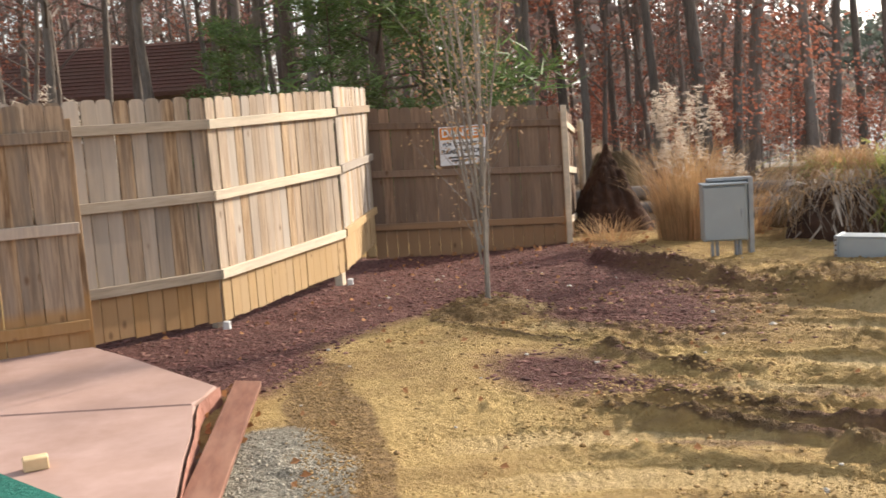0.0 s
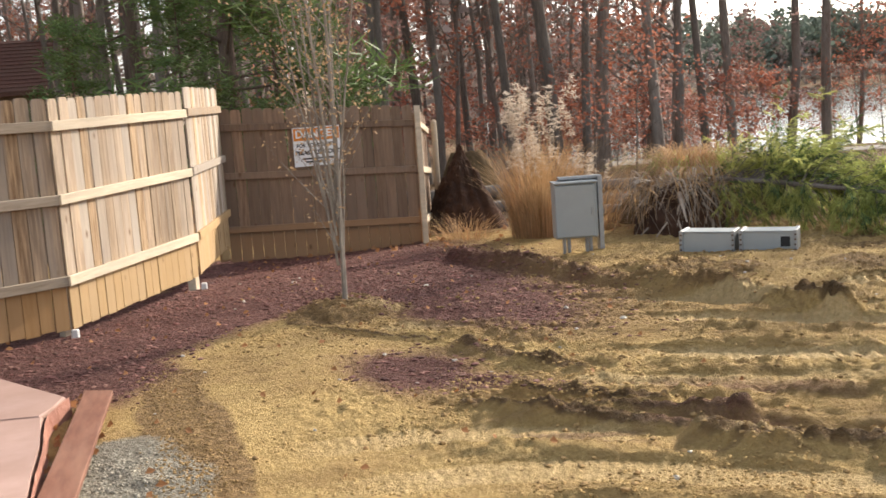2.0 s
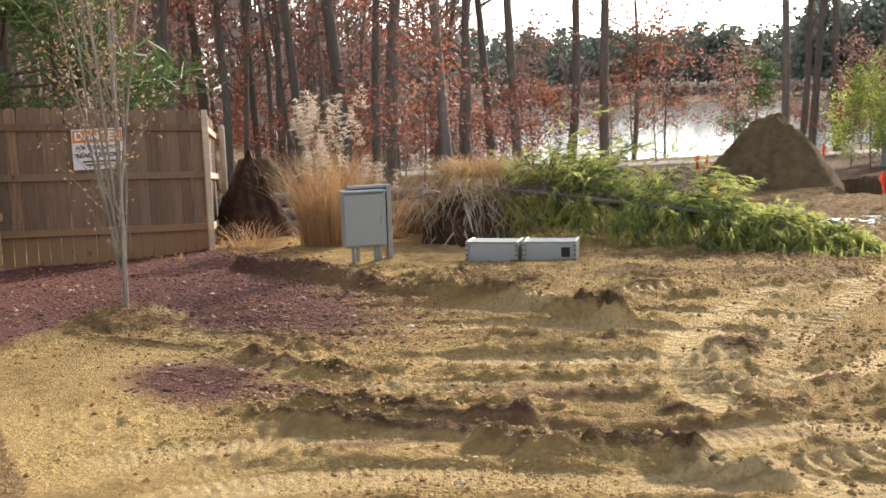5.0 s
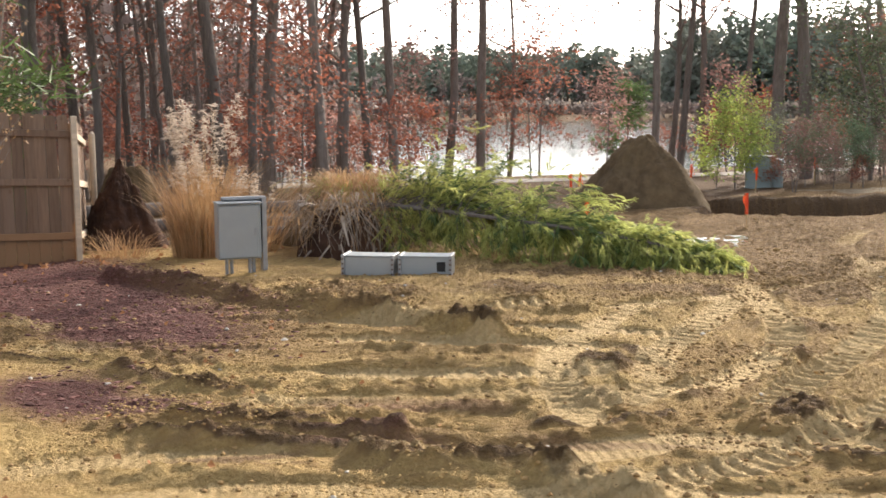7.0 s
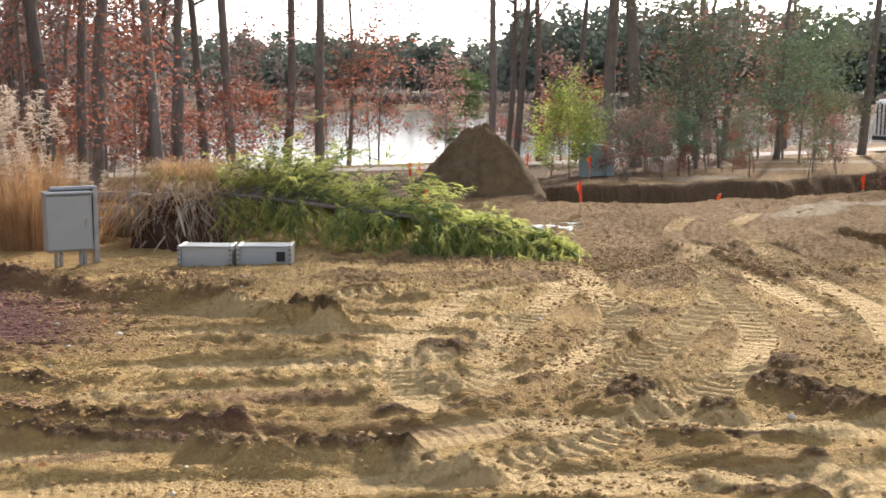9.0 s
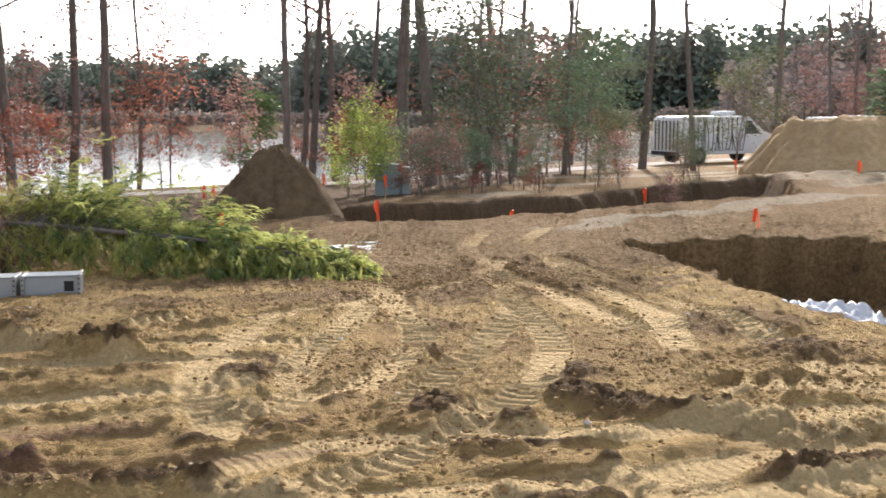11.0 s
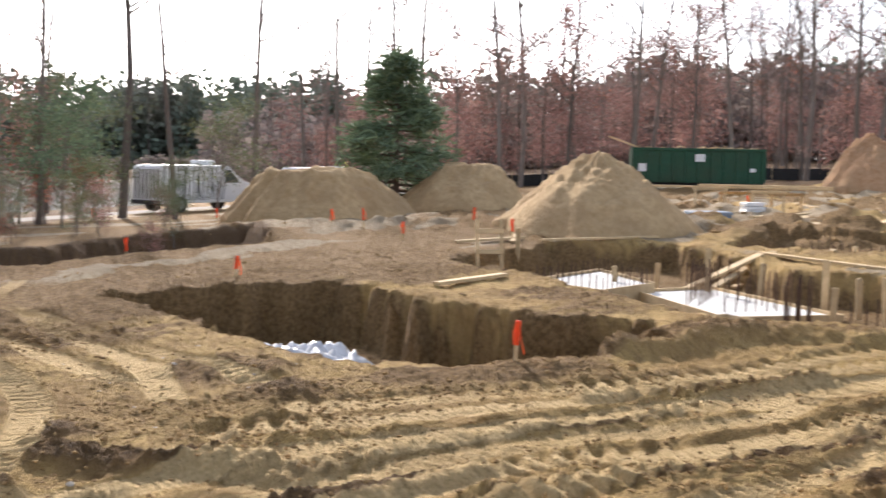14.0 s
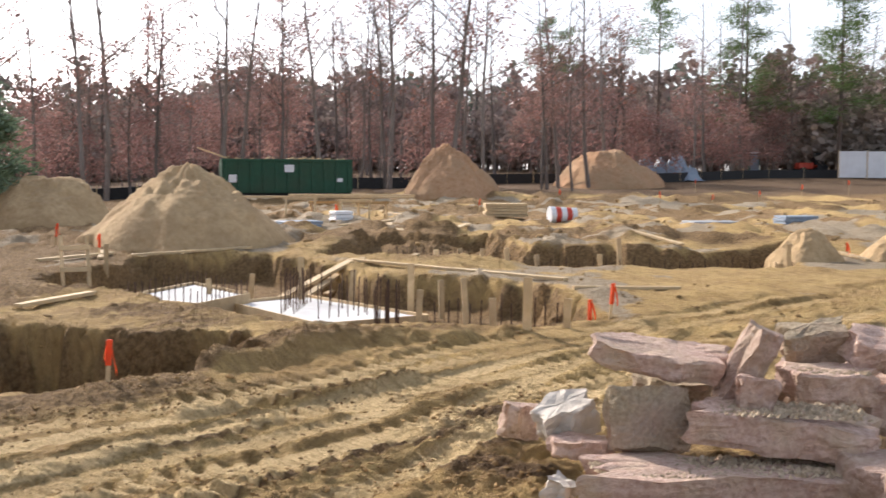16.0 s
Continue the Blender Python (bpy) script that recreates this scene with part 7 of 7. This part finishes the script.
# the lane along the lake
road_line = curve([(8, 40), (16, 35.5), (24, 33.6), (34, 33.0), (48, 32.4), (62, 30), (90, 26), (130, 20)], 10)
vs, fs = [], []
for i, (x, y) in enumerate(road_line):
    x1, y1 = road_line[min(i + 1, len(road_line) - 1)]
    x0, y0 = road_line[max(i - 1, 0)]
    u = Vector((x1 - x0, y1 - y0, 0)).normalized()
    for k in range(5):
        px, py = x - u.y * (k - 2) * 0.9, y + u.x * (k - 2) * 0.9
        vs.append((px, py, gz(px, py) + 0.05 - 0.02 * abs(k - 2)))
for i in range(len(road_line) - 1):
    for k in range(4):
        a = i * 5 + k
        fs.append((a, a + 1, a + 6, a + 5))
tagged(mesh_object("road", vs, fs, M["asphalt"], True), "pale gravel lane along the lake", "road", kind="structure")


# ---- house behind the fence ----
def house():
    b = empty("house", pose(-13.5, 39.5, gz(-13.5, 39.5)), "low house with a brown shingled roof behind trees", "house")
    z = gz(-13.5, 39.5)
    ev, rd = 2.35 - z, 4.15 - z
    part("wall", boxes((-7, 5.2, 0.2, 6.0, -0.3, ev)), M["picket_shade"], b)
    bm = bmesh.new()
    q = [(-7.4, -0.3, ev - 0.05), (5.6, -0.3, ev - 0.05), (5.6, 3.1, rd), (-7.4, 3.1, rd), (-7.4, 6.5, ev - 0.05), (5.6, 6.5, ev - 0.05)]
    v = [bm.verts.new(p) for p in q]
    w = [bm.verts.new((p[0], p[1], p[2] + 0.12)) for p in q]
    for f in ((0, 1, 2, 3), (3, 2, 5, 4)):
        bm.faces.new([w[i] for i in f])
        bm.faces.new([v[i] for i in f[::-1]])
    for i, j in ((0, 1), (1, 2), (2, 5), (5, 4), (4, 3), (3, 0)):
        bm.faces.new((v[i], v[j], w[j], w[i]))
    roof = part("roof", bm, M["roof"], b)
    for k in range(14):
        t = k / 14
        part("shingle_course", boxes((-7.4, 5.6, -0.32 + 3.4 * t, -0.30 + 3.4 * t + 0.26, ev + 0.075 + (rd - ev + 0.05) * t, ev + 0.10 + (rd - ev + 0.05) * t)), M["roof"], roof)
    for x in (-4, 0.5, 3.4):
        win = part("window", boxes((x, x + 1.0, 0.14, 0.195, ev - 1.5, ev - 0.4)), M["white"], b)
        part("pane", boxes((x + 0.08, x + 0.92, 0.125, 0.138, ev - 1.42, ev - 0.48)), M["glass_dark"], win)


house()

# green carpeted rail near the viewer's hand
rail = empty("carpeted_rail", pose(-0.70, 1.755, -0.018, 0, 0, -43), "green carpet over the corner of a porch rail", "porch rail")
part("carpet", boxes((-0.9, 0.7, -0.125, 0.0, 1.205, 1.245), bevel=0.012), M["turf"], rail)
part("beam", boxes((-0.9, 0.7, -0.24, -0.03, 1.065, 1.20), bevel=0.01), M["black"], rail)
part("post", boxes((-0.62, -0.53, -0.20, -0.11, 0.0, 1.06), bevel=0.01), M["lumber"], rail)


# ---- puddles ----
def puddle(x, y, rx, ry, turn, seed):
    n = 28
    rim = []
    for i in range(n):
        a = 2 * math.pi * i / n
        k = 1 + 0.35 * noise.noise((math.cos(a) * 1.5, math.sin(a) * 1.5, seed))
        rim.append((math.cos(a) * rx * k, math.sin(a) * ry * k, 0))
    ob = mesh_object("puddle", rim, [tuple(range(n))], M["water"])
    around = np.linspace(0, 2 * math.pi, 9)
    ob.matrix_world = pose(x, y, float(np.mean(relief(x + 0.5 * rx * np.cos(around), y + 0.5 * ry * np.sin(around)))) + 0.004, 0, 0, turn)
    tagged(ob, "shallow puddle of muddy water on the site", "puddle", "puddles")


for k, a in enumerate(((9.2, 12.1, 0.55, 0.28, -40), (9.9, 12.6, 0.4, 0.2, -30), (4.15, 11.1, 0.16, 0.08, 0))):
    puddle(*a, seed=k * 1.7)


# ---- clods, chips and leaves on the ground ----
def scatter(name, n, region, smin, smax, material, label, seed, flat=0.7, dense=None):
    """Many small lumps, each an uneven eight-sided stone, in one mesh."""
    r = np.random.RandomState(seed)
    x0, x1, y0, y1 = region
    x, y = r.uniform(x0, x1, n), r.uniform(y0, y1, n)
    keep = np.ones(n, bool) if dense is None else dense(x, y) > r.uniform(0, 1, n)
    x, y = x[keep], y[keep]
    z = relief(x, y)
    s = smin + (smax - smin) * r.uniform(0, 1, len(x)) ** 3
    a = r.uniform(0, 6.28, len(x))
    ph = np.arange(5) * 2 * math.pi / 5
    base = np.concatenate([[(0, 0, 1)], np.stack([0.9 * np.cos(ph), 0.9 * np.sin(ph), 0 * ph + 0.45], 1), np.stack([0.95 * np.cos(ph + 0.6), 0.95 * np.sin(ph + 0.6), 0 * ph - 0.4], 1)])
    v = base[None] * (1 + r.uniform(-0.3, 0.3, (len(x), 11, 3))) * s[:, None, None]
    c, d = np.cos(a)[:, None], np.sin(a)[:, None]
    vx, vy, vz = v[..., 0] * c - v[..., 1] * d * 0.75, v[..., 0] * d + v[..., 1] * c * 0.75, v[..., 2] * flat
    P = np.stack([vx + x[:, None], vy + y[:, None], vz + (z + s * flat * 0.15)[:, None]], -1).reshape(-1, 3)
    f = np.array([t for k in range(5) for t in ((0, 1 + k, 1 + (k + 1) % 5), (1 + k, 6 + k, 1 + (k + 1) % 5), (6 + k, 6 + (k + 1) % 5, 1 + (k + 1) % 5))])
    F = (np.arange(len(x))[:, None, None] * 11 + f[None]).reshape(-1, 3)
    ob = mesh_object(name, P.tolist(), F.tolist(), material)
    tagged(ob, label, name.replace("_", " "), kind="stuff")


M["clod"] = surface("crumbled_sand_clods", (0.25, 0.155, 0.065), (0.44, 0.29, 0.125), 14, (0.18, 0.11, 0.055), 1.2, 1.0, 0.8, island=0.2, depth=0.01)
M["crumb"] = surface("yellow_sand_crumbs", (0.40, 0.26, 0.10), (0.58, 0.40, 0.17), 14, (0.30, 0.19, 0.08), 1.2, 1.0, 0.8, island=0.25, depth=0.01)
M["chip"] = surface("red_mulch_chips", (0.08, 0.032, 0.028), (0.22, 0.095, 0.078), 14, (0.26, 0.15, 0.11), 3.0, 0.9, 0.3, island=0.5, depth=0.005)
M["pebble"] = surface("grey_pebbles", (0.24, 0.205, 0.15), (0.47, 0.42, 0.33), 20, None, 1.0, 0.85, 0.2, island=0.35, depth=0.004)
M["dead_leaf"] = surface("fallen_brown_leaves", (0.30, 0.13, 0.05), (0.50, 0.25, 0.11), 9, None, 1.0, 0.8, 0, island=0.35, through_light=0.2)


def on_site(x, y):
    m = np.maximum(inside(MULCH, x, y), inside(MULCH_SPOT, x, y))
    return smooth(-0.9, 0.6, x + 0.12 * (y - 7)) * (1 - 0.9 * smooth(-0.2, 0.1, m)) * (0.12 + 0.88 * smooth(0.0, 0.7, fbm(x, y, 0.8, 3, 60)))


scatter("verge_crumbs", 14000, (-1.5, 0.2, 4.0, 8.2), 0.004, 0.014, M["clod"], "brown crumbs of soil along the edge of the gravel", 9, 0.7, lambda x, y: smooth(0.30, 0.05, along(VERGE, x, y)[0]))
scatter("sand_crumbs", 24000, (-0.9, 2.2, 3.8, 9.2), 0.004, 0.014, M["crumb"], "loose crumbs of yellow sand by the patio", 10, 0.65,
        lambda x, y: smooth(-0.9, -0.5, x) * (1 - smooth(-0.2, 0.1, inside(MULCH, x, y))) * smooth(-0.3, 0.5, fbm(x, y, 1.1, 3, 88)))
scatter("soil_clods", 60000, (-1.2, 9.5, -1.0, 11.5), 0.005, 0.026, M["clod"], "loose clods of sandy soil", 1, 0.65, on_site)
scatter("coarse_clods", 3600, (9, 30, -6, 18), 0.010, 0.05, M["clod"], "coarse lumps of soil over the building site", 2, 0.6, on_site)
scatter("earth_lumps", 2600, (28, 66, -34, 10), 0.04, 0.17, M["clod"], "rough lumps of dug earth over the far part of the site", 6, 0.55, lambda x, y: 0.3 + 0.7 * smooth(-0.1, 0.4, fbm(x, 2 * y, 0.25, 3, 66)))
scatter("mulch_chips", 15000, (-3.4, 2.8, 6, 14.5), 0.008, 0.032, M["chip"], "shredded dark red bark mulch", 3, 0.4,
        lambda x, y: np.maximum(smooth(-0.25 - 1.0 * smooth(0.6, 1.8, x), 0.15 + 0.3 * smooth(0.6, 1.8, x), inside(MULCH, x, y)), 0.8 * smooth(-0.25, 0.15, inside(MULCH_SPOT, x, y))))
scatter("gravel_pebbles", 14000, (-1.9, 0.0, 3.5, 6.7), 0.005, 0.014, M["pebble"], "grey crushed gravel beside the board", 4, 0.7,
        lambda x, y: smooth(0.35, -0.2, np.hypot((x + 1.08) / 0.50, (y - 4.9) / 1.25) - 0.75))
scatter("pale_stones", 70, (-1, 9, 4, 12), 0.012, 0.035, M["whiterock"], "small pale stones on the dirt", 5, 0.6)


def fallen_leaves(n, region, seed, size):
    r = random.Random(seed)
    xy = [(r.uniform(region[0], region[1]), r.uniform(region[2], region[3])) for _ in range(n)]
    zs = relief(np.array([p[0] for p in xy]), np.array([p[1] for p in xy]))
    vs, fs = [], []
    for (x, y), z in zip(xy, zs):
        c = Vector((x, y, z + 0.012))
        u = Vector((r.uniform(-1, 1), r.uniform(-1, 1), r.uniform(-0.25, 0.35))).normalized() * size * r.uniform(0.6, 1.3)
        w = u.orthogonal().normalized() * size * 0.4
        o = len(vs)
        vs += [tuple(c - u * 0.5), tuple(c + w + Vector((0, 0, 0.008))), tuple(c + u * 0.5), tuple(c - w + Vector((0, 0, 0.008)))]
        fs.append((o, o + 1, o + 2, o + 3))
    tagged(mesh_object("fallen_leaves", vs, fs, M["dead_leaf"]), "scattered dry brown leaves on the ground", "fallen leaves", kind="stuff")


fallen_leaves(200, (-2.6, 2.5, 5.0, 14.5), 7, 0.05)
fallen_leaves(70, (-1.6, -1.2, 4.2, 7.2), 8, 0.06)
fallen_leaves(700, (-1.0, 9.0, 14.0, 22.0), 9, 0.09)


def slab_gravel(n, seed):
    """Loose gravel lying on the flat tops of the rubble."""
    r = np.random.RandomState(seed)
    vs, fs = [], []
    for cx, cy, z, lx, ly, rz in ((5.72, -1.35, 0.325, 1.55, 0.42, -84), (5.92, -1.60, 0.58, 0.8, 0.40, -98), (6.35, -1.95, 0.72, 0.4, 0.3, -92)):
        for _ in range(int(n * lx)):
            u, v = r.uniform(-lx / 2, lx / 2), r.uniform(-ly / 2, ly / 2)
            c, s_ = math.cos(radians(rz)), math.sin(radians(rz))
            x, y, q = cx + u * c - v * s_, cy + u * s_ + v * c, r.uniform(0.006, 0.019)
            o = len(vs)
            for k in range(5):
                a = k * 1.2566 + r.uniform(-0.3, 0.3)
                vs.append((x + math.cos(a) * q, y + math.sin(a) * q, z - 0.012))
            vs.append((x + r.uniform(-0.4, 0.4) * q, y + r.uniform(-0.4, 0.4) * q, z + q * 0.4))
            fs += [(o + k, o + (k + 1) % 5, o + 5) for k in range(5)]
    tagged(mesh_object("loose_gravel", vs, fs, M["pebble_brown"]), "loose brown gravel lying on the broken slabs", "gravel", kind="stuff")


M["pebble_brown"] = surface("brown_gravel", (0.30, 0.22, 0.13), (0.52, 0.42, 0.30), 20, None, 1.0, 0.9, 0.2, island=0.35, depth=0.004)
slab_gravel(700, 12)
